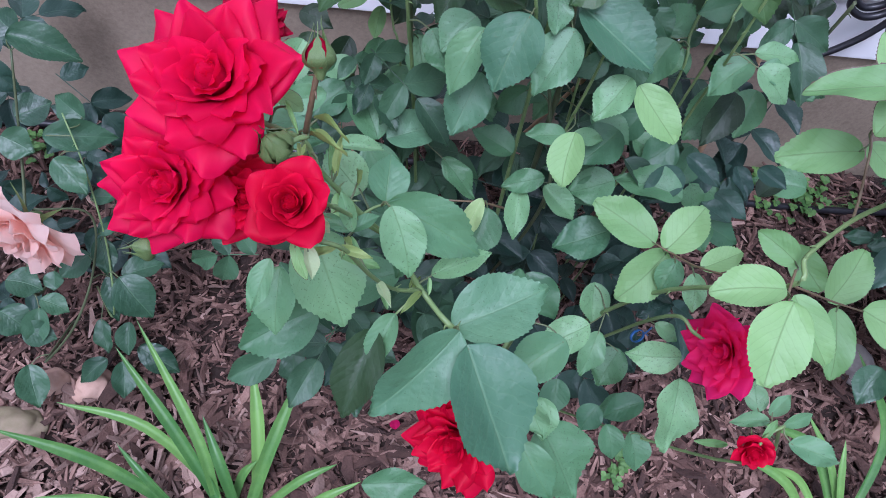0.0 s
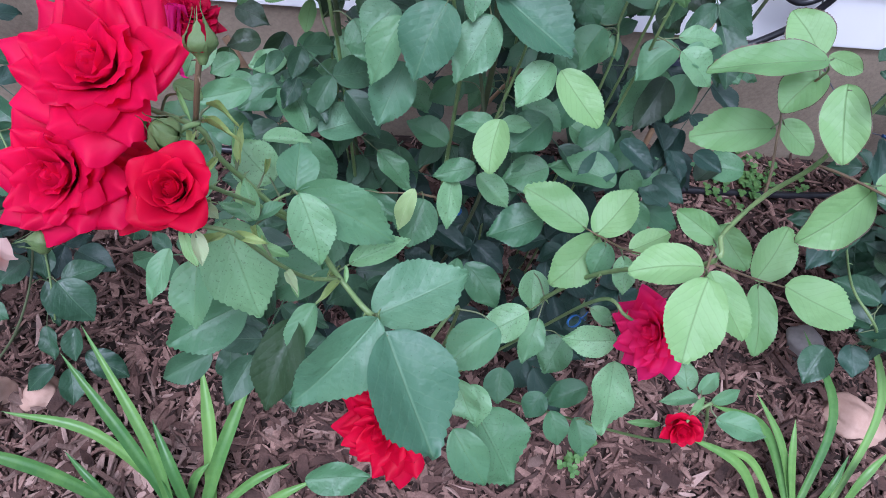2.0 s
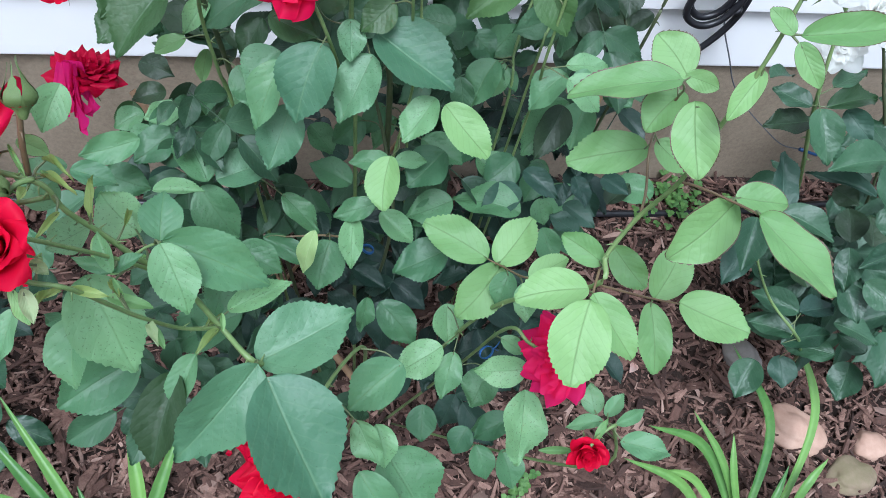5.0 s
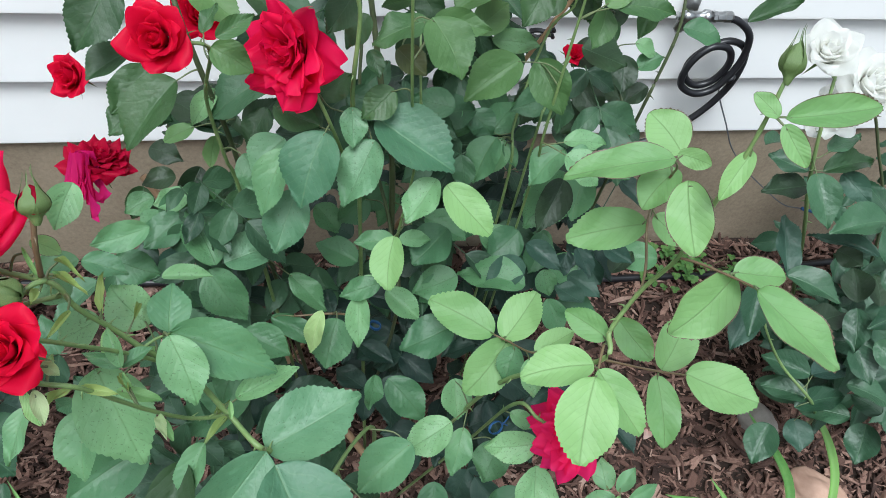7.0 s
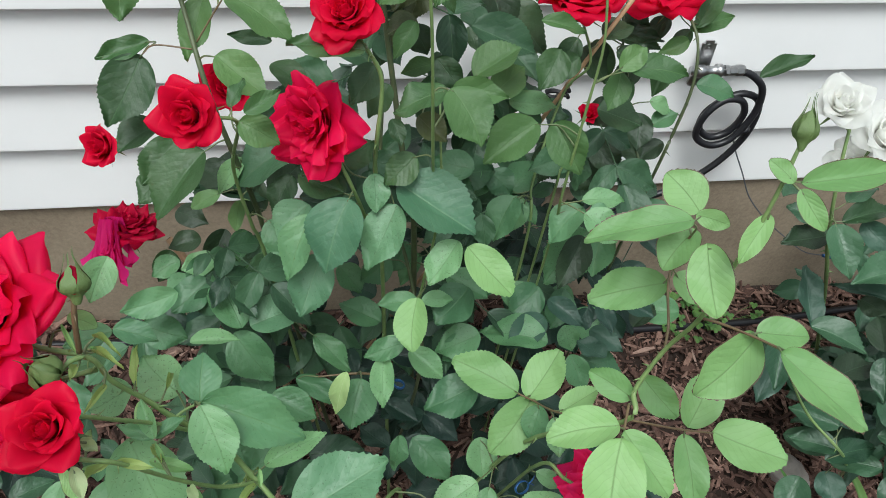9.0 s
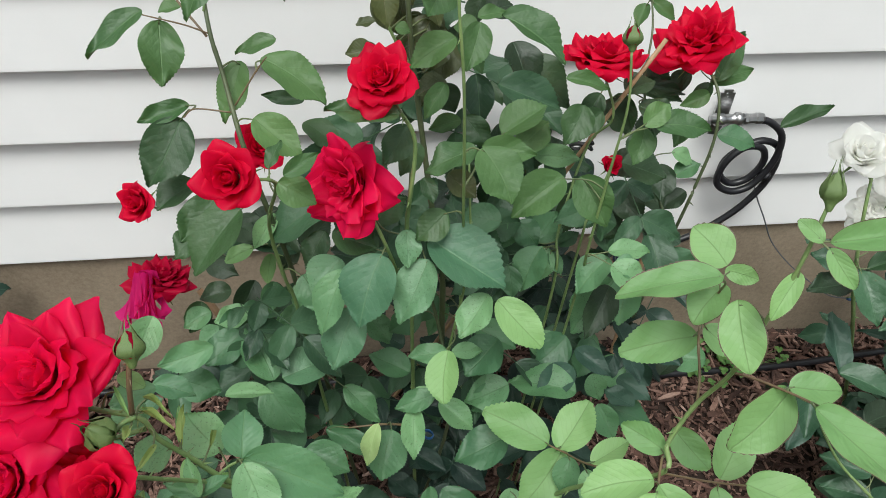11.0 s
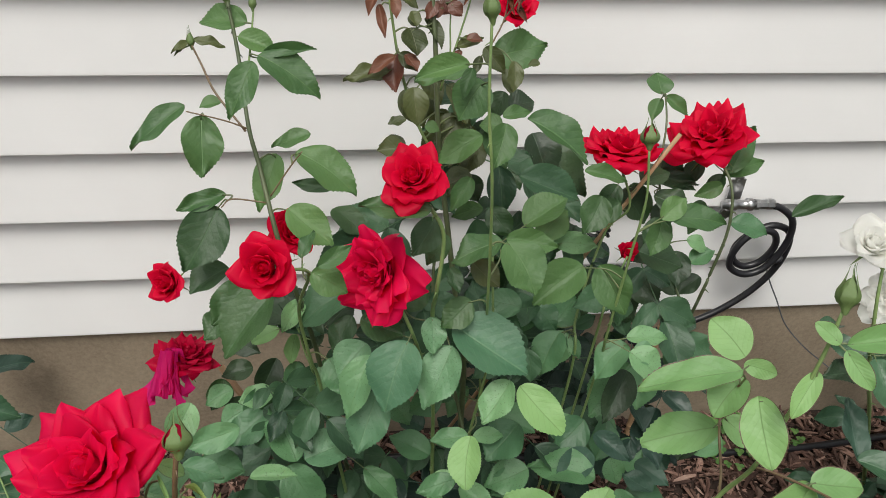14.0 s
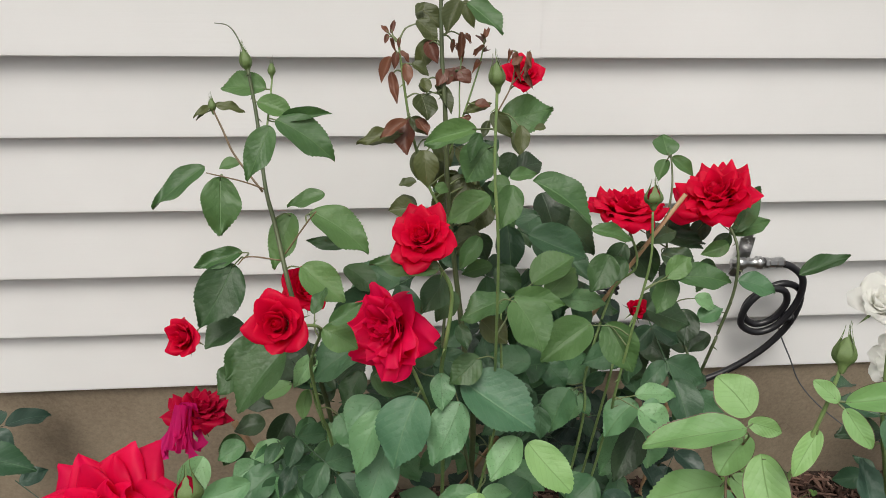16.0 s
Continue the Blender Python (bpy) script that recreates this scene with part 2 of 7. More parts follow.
BAMBOO = speckled("bamboo", (0.28, 0.17, 0.09), (0.48, 0.32, 0.18), 18.0, 0.6, 0.3, 0.001)
RUBBER = speckled("black_rubber", (0.008, 0.008, 0.010), (0.018, 0.018, 0.022), 30.0, 0.38, 0.1, 0.001)
CHROME = speckled("galvanised_metal", (0.32, 0.32, 0.33), (0.6, 0.6, 0.6), 40.0, 0.3, 0.1, 0.001, metal=1.0)
GREY_WIRE = speckled("grey_wire", (0.06, 0.065, 0.075), (0.13, 0.135, 0.15), 40.0, 0.5, 0.1, 0.001)
BLUE = speckled("blue_plastic", (0.01, 0.05, 0.16), (0.03, 0.12, 0.30), 30.0, 0.4, 0.1, 0.001)
NAVY = speckled("navy_plastic", (0.008, 0.012, 0.026), (0.022, 0.032, 0.060), 40.0, 0.4, 0.1, 0.001)
SOIL = speckled("soil", (0.016, 0.010, 0.007), (0.058, 0.035, 0.026), 9.0, 0.95, 0.8, 0.01)
CONCRETE = speckled("foundation_concrete", (0.162, 0.125, 0.086), (0.425, 0.345, 0.252), 4.0, 0.9, 0.45, 0.002, fine=34.0)
CHIPS = speckled("bark_chips", (0.018, 0.009, 0.007), (0.150, 0.080, 0.060), 26.0, 0.9, 0.9, 0.004, island=True, fine=11.0, pale=(0.46, 0.285, 0.220))
# paler bark, with the near left's brighter light painted into its colour
PALE_CHIPS = speckled("pale_lit_bark", (0.12, 0.075, 0.058), (0.36, 0.235, 0.185), 26.0, 0.9, 0.9, 0.004, island=True, fine=11.0, pale=(0.58, 0.40, 0.33))
STONE_PINK = speckled("pink_stone", (0.38, 0.22, 0.155), (0.56, 0.385, 0.295), 14.0, 0.75, 0.3, 0.003)
STONE_GREY = speckled("grey_stone", (0.20, 0.18, 0.16), (0.38, 0.34, 0.31), 14.0, 0.8, 0.3, 0.003)
STONE_MOSS = speckled("mossy_stone", (0.15, 0.14, 0.06), (0.30, 0.22, 0.16), 12.0, 0.85, 0.4, 0.003)
VINYL = vinyl_material()
# darkened so the gap under each lap reads as shade; added behind the siding
SHADE_BACKING = speckled("wall_shade_backing", (0.13, 0.12, 0.11), (0.20, 0.185, 0.17), 8.0, 0.9, 0.3, 0.002)


# ---- mesh helpers ----
def mesh_of(name, verts, faces, mat, smooth=True, uvs=None):
    me = bpy.data.meshes.new(name)
    me.from_pydata([tuple(v) for v in verts], [], [tuple(f) for f in faces])
    me.materials.append(mat)
    if uvs is not None:
        layer = me.uv_layers.new(name="UVMap")
        idx = np.zeros(len(me.loops), dtype=np.int32)
        me.loops.foreach_get("vertex_index", idx)
        layer.data.foreach_set("uv", np.asarray(uvs, dtype=np.float32)[idx].ravel())
    if smooth:
        me.polygons.foreach_set("use_smooth", [True] * len(me.polygons))
    me.update()
    return me


def child(name, me, parent, label=""):
    ob = new(name, me)
    ob.parent = parent
    return tagged(ob, label)


def thing(name, label, category, group="", kind="", at=(0, 0, 0)):
    ob = new(name)
    ob.empty_display_size = 0.02
    ob.location = at
    return tagged(ob, label, category, group, kind)


def smooth_line(points, steps=6):
    """Points along a smooth curve through the given ones."""
    p = [Vector(q) for q in points]
    if len(p) < 3:
        return [p[0].lerp(p[-1], i / (steps * 2)) for i in range(steps * 2 + 1)]
    out = []
    ends = [p[0] * 2 - p[1], *p, p[-1] * 2 - p[-2]]
    for a, b, c, d in zip(ends, ends[1:], ends[2:], ends[3:]):
        for i in range(steps):
            t = i / steps
            out.append(0.5 * ((2 * b) + (c - a) * t + (2 * a - 5 * b + 4 * c - d) * t * t + (3 * b - a - 3 * c + d) * t ** 3))
    return out + [p[-1]]


def tube_data(line, r0, r1, sides=8, wobble=0.0, seed=1):
    """Vertices and faces of a tapering tube along a line."""
    verts, faces, rng = [], [], random.Random(seed)
    up = Vector((0.31, 0.17, 0.93)).normalized()
    n = len(line)
    for i, p in enumerate(line):
        d = (line[min(i + 1, n - 1)] - line[max(i - 1, 0)]).normalized()
        a = d.cross(up)
        a = a.normalized() if a.length > 1e-3 else Vector((1, 0, 0))
        b = a.cross(d)
        r = (r0 + (r1 - r0) * i / (n - 1)) * (1 + wobble * rng.uniform(-1, 1))
        for k in range(sides):
            w = 2 * math.pi * k / sides
            verts.append(p + (a * math.cos(w) + b * math.sin(w)) * r)
    for i in range(n - 1):
        for k in range(sides):
            j = (k + 1) % sides
            faces.append((i * sides + k, i * sides + j, (i + 1) * sides + j, (i + 1) * sides + k))
    faces.append(tuple(range(sides - 1, -1, -1)))
    faces.append(tuple((n - 1) * sides + k for k in range(sides)))
    return verts, faces


def gather(into, data):
    v, f = into
    o = len(v)
    v.extend(data[0])
    f.extend(tuple(i + o for i in face) for face in data[1])


# ---- leaves ----
def leaf_data(fold, curl, twist, wave, seed, rows=39, teeth=True, full=(0.60, 0.70), acute=0.55):
    """A serrated ovate leaflet, foot at the origin, tip at y = 1, one wide before scaling."""
    rng = random.Random(seed)
    verts, faces, uvs = [], [], []
    cols = (-1.0, -0.955, -0.62, -0.28, 0.0, 0.28, 0.62, 0.955, 1.0)
    lop, hook = rng.uniform(-0.05, 0.05), rng.uniform(-0.10, 0.10)
    widest = full[0] / (full[0] + full[1])
    peak = widest ** full[0] * (1 - widest) ** full[1]
    for i in range(rows):
        s = i / (rows - 1)
        w = 0.5 * (s ** full[0] * (1 - s) ** full[1]) / peak * (1 - acute * max(0.0, (s - 0.62) / 0.38) ** 1.4)
        if i in (0, rows - 1):
            w = 0.004
        for c in cols:
            e = abs(c)
            x, y = c * w, s
            if teeth and e == 1.0 and 1 < i < rows - 1:
                bite = rng.uniform(0.4, 1.4) * min(1.0, 0.25 + 3.0 * s)
                x += (0.010 * bite if i % 2 else -0.006 * bite) * (1 if c > 0 else -1)
                y += 0.015 * bite if i % 2 else -0.002
            x += lop * math.sin(math.pi * s) + hook * (s * s - s) * s
            z = fold * abs(x) - curl * (s - 0.1) ** 2 + twist * x * (s - 0.4)
            z += 1.5 * wave * math.sin(s * 11 + 3 * c + seed) * e * (0.4 + s) + 0.012 * math.sin(7 * s + seed * 2) * e
            verts.append((x, y, z))
            uvs.append((c * w, s))
    n = len(cols)
    for i in range(rows - 1):
        for k in range(n - 1):
            a = i * n + k
            faces.append((a, a + 1, a + n + 1, a + n))
    return verts, faces, uvs


LEAF_SHAPES = [leaf_data(f, c, t, w, i) for i, (f, c, t, w) in enumerate((
    (0.30, 0.12, 0.10, 0.020), (0.18, 0.26, -0.15, 0.030), (0.40, 0.08, 0.05, 0.015), (0.24, -0.05, 0.2, 0.035),
    (0.34, 0.30, -0.05, 0.020), (0.14, 0.18, 0.12, 0.045), (0.28, 0.38, 0.0, 0.025)))]
YOUNG_SHAPES = [leaf_data(f, c, t, w, i + 20, full=(0.54, 0.56), acute=0.30) for i, (f, c, t, w) in enumerate((
    (0.22, 0.12, 0.10, 0.015), (0.14, 0.18, -0.12, 0.02), (0.28, 0.08, 0.05, 0.012), (0.18, 0.04, 0.14, 0.02)))]
LEAF_MESH = {}


def leaf_mesh(kind, shape, rim=False):
    if (kind, shape, rim) not in LEAF_MESH:
        v, f, uv = YOUNG_SHAPES[shape % len(YOUNG_SHAPES)] if kind == "l" else LEAF_SHAPES[shape]
        me = LEAF_MESH[kind, shape, rim] = mesh_of("leaf", v, f, LEAF[kind], True, uv)
        if rim:
            me.materials.append(LEAF_RIM)
            for k, face in enumerate(me.polygons):
                face.material_index = 1 if k % 8 in (0, 7) else 0
    return LEAF_MESH[kind, shape, rim]


def leaf_frame(foot, tip, wide, normal):
    foot, tip, normal = Vector(foot), Vector(tip), Vector(normal)
    y = tip - foot
    x = y.cross(normal).normalized()
    z = x.cross(y).normalized()
    n = y.length
    return Matrix(((x.x * wide, y.x, z.x * n, foot.x), (x.y * wide, y.y, z.y * n, foot.y), (x.z * wide, y.z, z.z * n, foot.z), (0, 0, 0, 1)))


LEAF_RNG = random.Random(11)
FEET = {}


def leaf(parent, kind, foot, tip, wide, normal=(0.0, -0.55, 0.83)):
    """One leaflet from its foot to its tip, so wide, with its face towards normal."""
    n = Vector(normal) + Vector((LEAF_RNG.uniform(-0.42, 0.42), LEAF_RNG.uniform(-0.2, 0.45), LEAF_RNG.uniform(-0.15, 0.5)))
    ob = child({"s": "stipule", "p": "sepal"}.get(kind, "leaf"), leaf_mesh(kind, LEAF_RNG.randrange(len(LEAF_SHAPES)), kind == "l" and foot[2] > 0.84), parent)
    along = Vector(tip) - Vector(foot)
    lean = along.cross(n).normalized().dot(along.cross(Vector(normal)).normalized())
    ob.matrix_basis = leaf_frame(foot, tip, wide / max(0.72, lean), n)
    FEET.setdefault(parent, []).append((Vector(foot), (Vector(tip) - Vector(foot)).normalized(), along.length))
    return ob


# ---- stems ----
CANES = {}


def cane(parent, r0, r1, *points, mat=GREEN_STEM, prickles=0, name="cane"):
    """A stem through the points, with its prickles."""
    line = smooth_line(points, 7)
    r0, r1 = r0 * 0.8, r1 * 0.85
    data = tube_data(line, r0, r1, 8, 0.06, len(line))
    rng = random.Random(len(points) * 7 + prickles)
    for _ in range(prickles):
        i = rng.randrange(1, len(line) - 1)
        d = (line[i + 1] - line[i - 1]).normalized()
        side = d.cross(Vector((rng.uniform(-1, 1), rng.uniform(-1, 1), rng.uniform(-1, 1)))).normalized()
        r = r0 + (r1 - r0) * i / len(line)
        foot = line[i] + side * r * 0.7
        gather(data, tube_data([foot - d * 0.0005, foot + side * r * 1.1 - d * 0.0008, foot + side * (r * 2.0 + 0.0018) - d * 0.003], min(0.0016, r * 0.62), 0.0002, 5))
    CANES.setdefault(parent, []).extend(line)
    return child(name, mesh_of(name, *data, mat), parent)


def stalks(parent, reach=0.048):
    """Thin stalks from each leaf's foot to the nearest cane."""
    data = ([], [])
    for foot, way, size in FEET.get(parent, []):
        near = [p for p in CANES.get(parent, []) if (p - foot).length < min(reach, 0.006 + 0.9 * size)]
        if not near:
            continue
        q = min(near, key=lambda p: (p - foot).length + 0.3 * max(0.0, p.z - foot.z))
        if (q - foot).length < 0.004:
            continue
        bend = foot.lerp(q, 0.5) - way * 0.12 * (q - foot).length
        gather(data, tube_data(smooth_line((foot + way * 0.004, bend, q), 4), 0.0007, 0.0011, 5))
    if data[0]:
        tagged(child("stalkwork", mesh_of("stalkwork", *data, LEAF_STALK), parent), kind="stuff")


def inner_leaves(parent, count, centre, size, seed, lo=0.040, hi=0.074, mat=None):
    """The uncounted leaves in the depth of a bush, in sprays of three or five on a common stalk, as one part."""
    rng = random.Random(seed)
    verts, faces, uvs = [], [], []

    def leaflet(foot, way, n, normal):
        m = leaf_frame(foot, foot + way * n, n * rng.uniform(0.52, 0.68), normal)
        v, f, uv = LEAF_SHAPES[rng.randrange(len(LEAF_SHAPES))]
        o = len(verts)
        verts.extend(m @ Vector(q) for q in v)
        faces.extend(tuple(i + o for i in face) for face in f)
        uvs.extend(uv)

    made = 0
    while made < count:
        p = Vector([rng.uniform(-1, 1) for _ in range(3)])
        if p.length > 1:
            continue
        at = Vector(centre) + Vector((p.x * size[0], p.y * size[1], p.z * size[2]))
        a, n = rng.uniform(0, 2 * math.pi), rng.uniform(lo, hi)
        way = Vector((math.cos(a), math.sin(a) * 0.8 - 0.2, rng.uniform(-0.8, 0.1))).normalized()
        normal = Vector((rng.uniform(-0.35, 0.35), rng.uniform(-0.9, 0.1), 0.8)).normalized()
        side = way.cross(normal).normalized()
        pairs = 2 if rng.random() < 0.5 else 1
        reach = n * (0.75 * pairs + 0.2)
        o = len(verts)
        st = tube_data([at + way * reach * (0.24 if pairs > 1 else 0.62), at + way * reach * 0.8 + Vector((0, 0, 0.001)), at + way * reach], 0.0009, 0.0006, 5)
        verts.extend(st[0])
        faces.extend(tuple(i + o for i in face) for face in st[1])
        uvs.extend([(0.0, 0.5)] * len(st[0]))
        leaflet(at + way * reach, (way + Vector((0, 0, rng.uniform(-0.3, 0.1)))).normalized(), n * 1.1, normal)
        for k in range(pairs):
            foot = at + way * reach * (0.78 - 0.72 * k / 2 * (1.3 if pairs > 1 else 1))
            for s in (-1, 1):
                if rng.random() < 0.9:
                    leaflet(foot, (way * rng.uniform(0.25, 0.6) + side * s + Vector((0, 0, rng.uniform(-0.35, 0.05)))).normalized(), n * rng.uniform(0.75, 1.0) * (1 - 0.15 * k), normal + side * s * rng.uniform(-0.1, 0.4))
        made += 1 + 2 * pairs
    ob = child("inner_foliage", mesh_of("inner_foliage", verts, faces, mat or LEAF_STUFF, True, uvs), parent)
    return tagged(ob, kind="stuff")


# ---- blooms ----
BLOOM_STYLE = {
    # leans at foot and rim (heart, outermost), lengths, half widths, foot radius and spread, power, points, ruffle, spread of lengths, petals
    "open": ((-4, 60), (6, 104), (0.70, 1.04), (0.20, 0.60), 0.05, 0.17, 1.05, 0.70, 0.75, 0.07, 38),
    "ragged": ((-4, 58), (0, 100), (0.66, 1.12), (0.24, 0.62), 0.05, 0.16, 1.0, 0.62, 1.2, 0.15, 34),
    "cup": ((0, 34), (-20, 104), (0.84, 0.94), (0.26, 0.74), 0.06, 0.25, 1.35, 0.55, 0.45, 0.05, 20),
    "full": ((-2, 48), (-8, 106), (0.80, 1.00), (0.22, 0.70), 0.05, 0.20, 1.2, 0.54, 0.55, 0.07, 28),
    "tight": ((0, 14), (-14, 80), (0.85, 0.85), (0.30, 0.50), 0.06, 0.20, 1.6, 0.5, 0.3, 0.05, 14),
    "loose": ((-6, 62), (18, 112), (0.55, 1.02), (0.26, 0.50), 0.04, 0.15, 1.1, 0.25, 1.3, 0.14, 28),
    "wilted": ((-10, 8), (0, 6), (1.1, 2.0), (0.18, 0.24), 0.08, 0.34, 1.0, 0.5, 2.0, 0.30, 16),
}


def petal_data(k, style, rng):
    """One petal of a bloom of radius 1 that opens along z; k counts from the heart outwards. The farther out it grows, the more it
    leans, and the more its margins roll back, so that its end draws to a point."""
    foot_lean, rim_lean, lengths, halves, core, feet, power, point, ruffle, spread, n = BLOOM_STYLE[style]
    q = k / (n - 1)
    grow = lambda pair, power: pair[0] + (pair[1] - pair[0]) * q ** power
    lean0 = radians(grow(foot_lean, power) + rng.uniform(-5, 5) * ruffle * (0.3 + q))
    lean1 = radians(grow(rim_lean, power * 1.05) + rng.uniform(-9, 9) * ruffle * (3.2 if q < 0.45 else 1.0))
    length = grow(lengths, 0.8) * (1 + rng.uniform(-spread, spread))
    half = grow(halves, 0.9) * rng.uniform(0.85, 1.15)
    foot = core + feet * q
    turn = k * 2.39996 + rng.uniform(-0.25, 0.25)
    twist, crease, phase = rng.uniform(-0.16, 0.16) * ruffle, rng.uniform(0.7, 1.6), rng.uniform(0, 6.3)
    spiral = (0.035 + 0.04 * q) * (1 if style != "wilted" else 2)
    sharp = point * (0.25 + 0.75 * min(1.0, q * 1.6))
    skew = rng.uniform(-0.12, 0.12) * sharp
    nu, nv = 13, 15
    verts, uvs = [(0.0, 0.0, 0.0)] * (nu * nv), [(0.0, 0.0)] * (nu * nv)
    for i in range(nu):
        u = -1 + 2 * i / (nu - 1)
        side = abs(u)
        reach = length * (1 - (0.22 - 0.12 * sharp) * side ** 2.4 + sharp * 0.10 * max(0.0, 1 - 2.2 * side))
        r, z = foot, -0.42
        for j in range(nv):
            v = (j / (nv - 1)) ** 0.9
            step = reach * (v - ((j - 1) / (nv - 1)) ** 0.9) if j else 0.0
            roll = lean0 + (lean1 - lean0) * v ** 2.2 + radians(34 + 34 * sharp) * q ** 0.7 * side ** 1.9 * v ** 4
            roll += radians(6) * ruffle * math.sin(4.2 * u * crease + phase + 2 * v) * v + radians(3) * ruffle * math.sin(9.0 * u + phase) * v * v
            r += step * math.sin(roll)
            z += step * math.cos(roll)
            wide = half * (0.50 + 0.50 * math.sin(math.pi * min(0.5, 0.80 * v)))
            end = max(0.0, v - 0.58) / 0.42
            wide *= 1 - sharp * (0.30 * end + 0.62 * end ** 2.2)
            rr = max(0.012, r + spiral * u * (0.4 + 0.6 * v))
            a = turn + u * min(2.7 - 1.3 * q, wide / max(rr, 0.10)) + twist * v + skew * end
            dent = 0.022 * ruffle * math.sin(5.5 * u * crease + 2 * phase) * v
            verts[j * nu + i] = (rr * math.cos(a), rr * math.sin(a), z + dent)
            uvs[j * nu + i] = (u, v)
    faces = [(j * nu + i, j * nu + i + 1, j * nu + nu + i + 1, j * nu + nu + i) for j in range(nv - 1) for i in range(nu - 1)]
    return verts, faces, uvs


PETALS = {}


def petals_of(style, mat):
    if (style, mat) not in PETALS:
        rng = random.Random(len(style) * 31 + 7)
        made = [petal_data(k, style, rng) for k in range(BLOOM_STYLE[style][-1])]
        PETALS[style, mat] = [mesh_of("petal", v, f, mat, True, uv) for v, f, uv in made]
    return PETALS[style, mat]


def sepal_data(length, wide, bend, turn, foot):
    verts, faces = [], []
    for i in range(6):
        s = i / 5
        w = wide * (1 - s) ** 0.8 * (0.6 + 0.8 * s if s < 0.4 else 0.95)
        r, z = foot + bend * length * s * s + 0.15 * length * s, length * s * (1 - 0.3 * bend)
        for c in (-1, 0, 1):
            a = turn
            x, y = r * math.cos(a) - c * w * math.sin(a), r * math.sin(a) + c * w * math.cos(a)
            verts.append(Vector((x, y, z - abs(c) * 0.0)))
    for i in range(5):
        for k in range(2):
            b = i * 3 + k
            faces.append((b, b + 1, b + 4, b + 3))
    return verts, faces


def calyx_data(r, bend, length, sepals=5):
    """Hip and five sepals under a bloom of radius 1."""
    data = ([], [])
    gather(data, tube_data([Vector((0, 0, z)) for z in (-0.62, -0.55, -0.44, -0.34, -0.28)], 0.0, 0.0, 9))
    prof = (0.07, 0.13, 0.15, 0.13, 0.10)
    for i, p in enumerate(prof):
        for k in range(9):
            w = 2 * math.pi * k / 9
            data[0][i * 9 + k] = Vector((p * r * math.cos(w), p * r * math.sin(w), (-0.62, -0.55, -0.44, -0.34, -0.28)[i]))
    for k in range(sepals):
        s = sepal_data(length, 0.10 * r, abs(bend), k * 1.2566 + 0.3, 0.09 * r)
        flip = -0.45 if bend < 0 else 1.0
        gather(data, ([Vector((v.x, v.y, v.z * flip - 0.36)) for v in s[0]], s[1]))
    return data


CALYX = mesh_of("calyx", *calyx_data(1.0, -0.9, 0.72), SEPAL)
SMALL_HIP = calyx_data(1.0, -0.9, 0.72, 0)
BARE_HIP = mesh_of("calyx", [Vector((v.x * 0.5, v.y * 0.5, v.z * 0.35 - 0.22)) for v in SMALL_HIP[0]], SMALL_HIP[1], DARK_RED)
BUD_PROFILE = ((0.12, -0.30), (0.38, -0.14), (0.53, 0.14), (0.51, 0.42), (0.34, 0.74), (0.14, 0.98), (0.02, 1.06))


def bud_sepals():
    """Five sepals that clasp a bud and end in ragged free tips, over a small hip."""
    rng = random.Random(3)
    hip = lathe_z([(-0.66, 0.09), (-0.56, 0.15), (-0.42, 0.20), (-0.32, 0.23), (-0.24, 0.29), (-0.14, 0.37)], 12)
    data = (list(hip[0]), list(hip[1]))
    for k in range(5):
        turn = k * 1.2566 + rng.uniform(-0.1, 0.1)
        reach, flare = rng.uniform(1.55, 2.15), rng.uniform(0.0, 0.24)
        verts, faces = [], []
        for i in range(11):
            s = i / 10
            z = -0.28 + s * reach
            r = np.interp(z, [p[1] for p in BUD_PROFILE], [p[0] for p in BUD_PROFILE]) if z < 0.75 else max(0.07, 0.335 - 0.34 * (z - 0.75))
            r = r * 1.06 + 0.02 + flare * max(0.0, z - 1.0) ** 1.5
            half = 0.70 * r * max(0.0, 1 - s / 0.70) ** 0.80 + 0.065 * (1 - s) + 0.008
            if i in (4, 6) and k % 2:
                half += 0.05
            for c in (-1, 0, 1):
                w = turn + c * half / max(r, 0.1) + 0.25 * s
                rr = r + (0.02 if c == 0 else 0.0)
                verts.append(Vector((rr * math.cos(w), rr * math.sin(w), z)))
        for i in range(10):
            for c in range(2):
                b = i * 3 + c
                faces.append((b, b + 1, b + 4, b + 3))
        gather(data, (verts, faces))
    return data


def lathe_z(prof, sides):
    verts, faces = [], []
    for z, r in prof:
        verts.extend(Vector((r * math.cos(2 * math.pi * k / sides), r * math.sin(2 * math.pi * k / sides), z)) for k in range(sides))
    for i in range(len(prof) - 1):
        for k in range(sides):
            j = (k + 1) % sides
            faces.append((i * sides + k, i * sides + j, (i + 1) * sides + j, (i + 1) * sides + k))
    return verts, faces


BUD_SEPALS = mesh_of("calyx", *bud_sepals(), SEPAL)


def bud_body():
    """A pointed bud of wrapped petals, one unit in radius to two in height."""
    verts, faces = [], []
    prof = BUD_PROFILE
    for i, (r, z) in enumerate(prof):
        for k in range(14):
            w = 2 * math.pi * k / 14 + z * 0.9
            ridge = 1 + 0.10 * ((k % 5) / 5)
            verts.append((r * ridge * math.cos(w), r * ridge * math.sin(w), z))
    for i in range(len(prof) - 1):
        for k in range(14):
            j = (k + 1) % 14
            faces.append((i * 14 + k, i * 14 + j, i * 14 + 14 + j, i * 14 + 14 + k))
    return verts, faces


BUD_BODY = {}


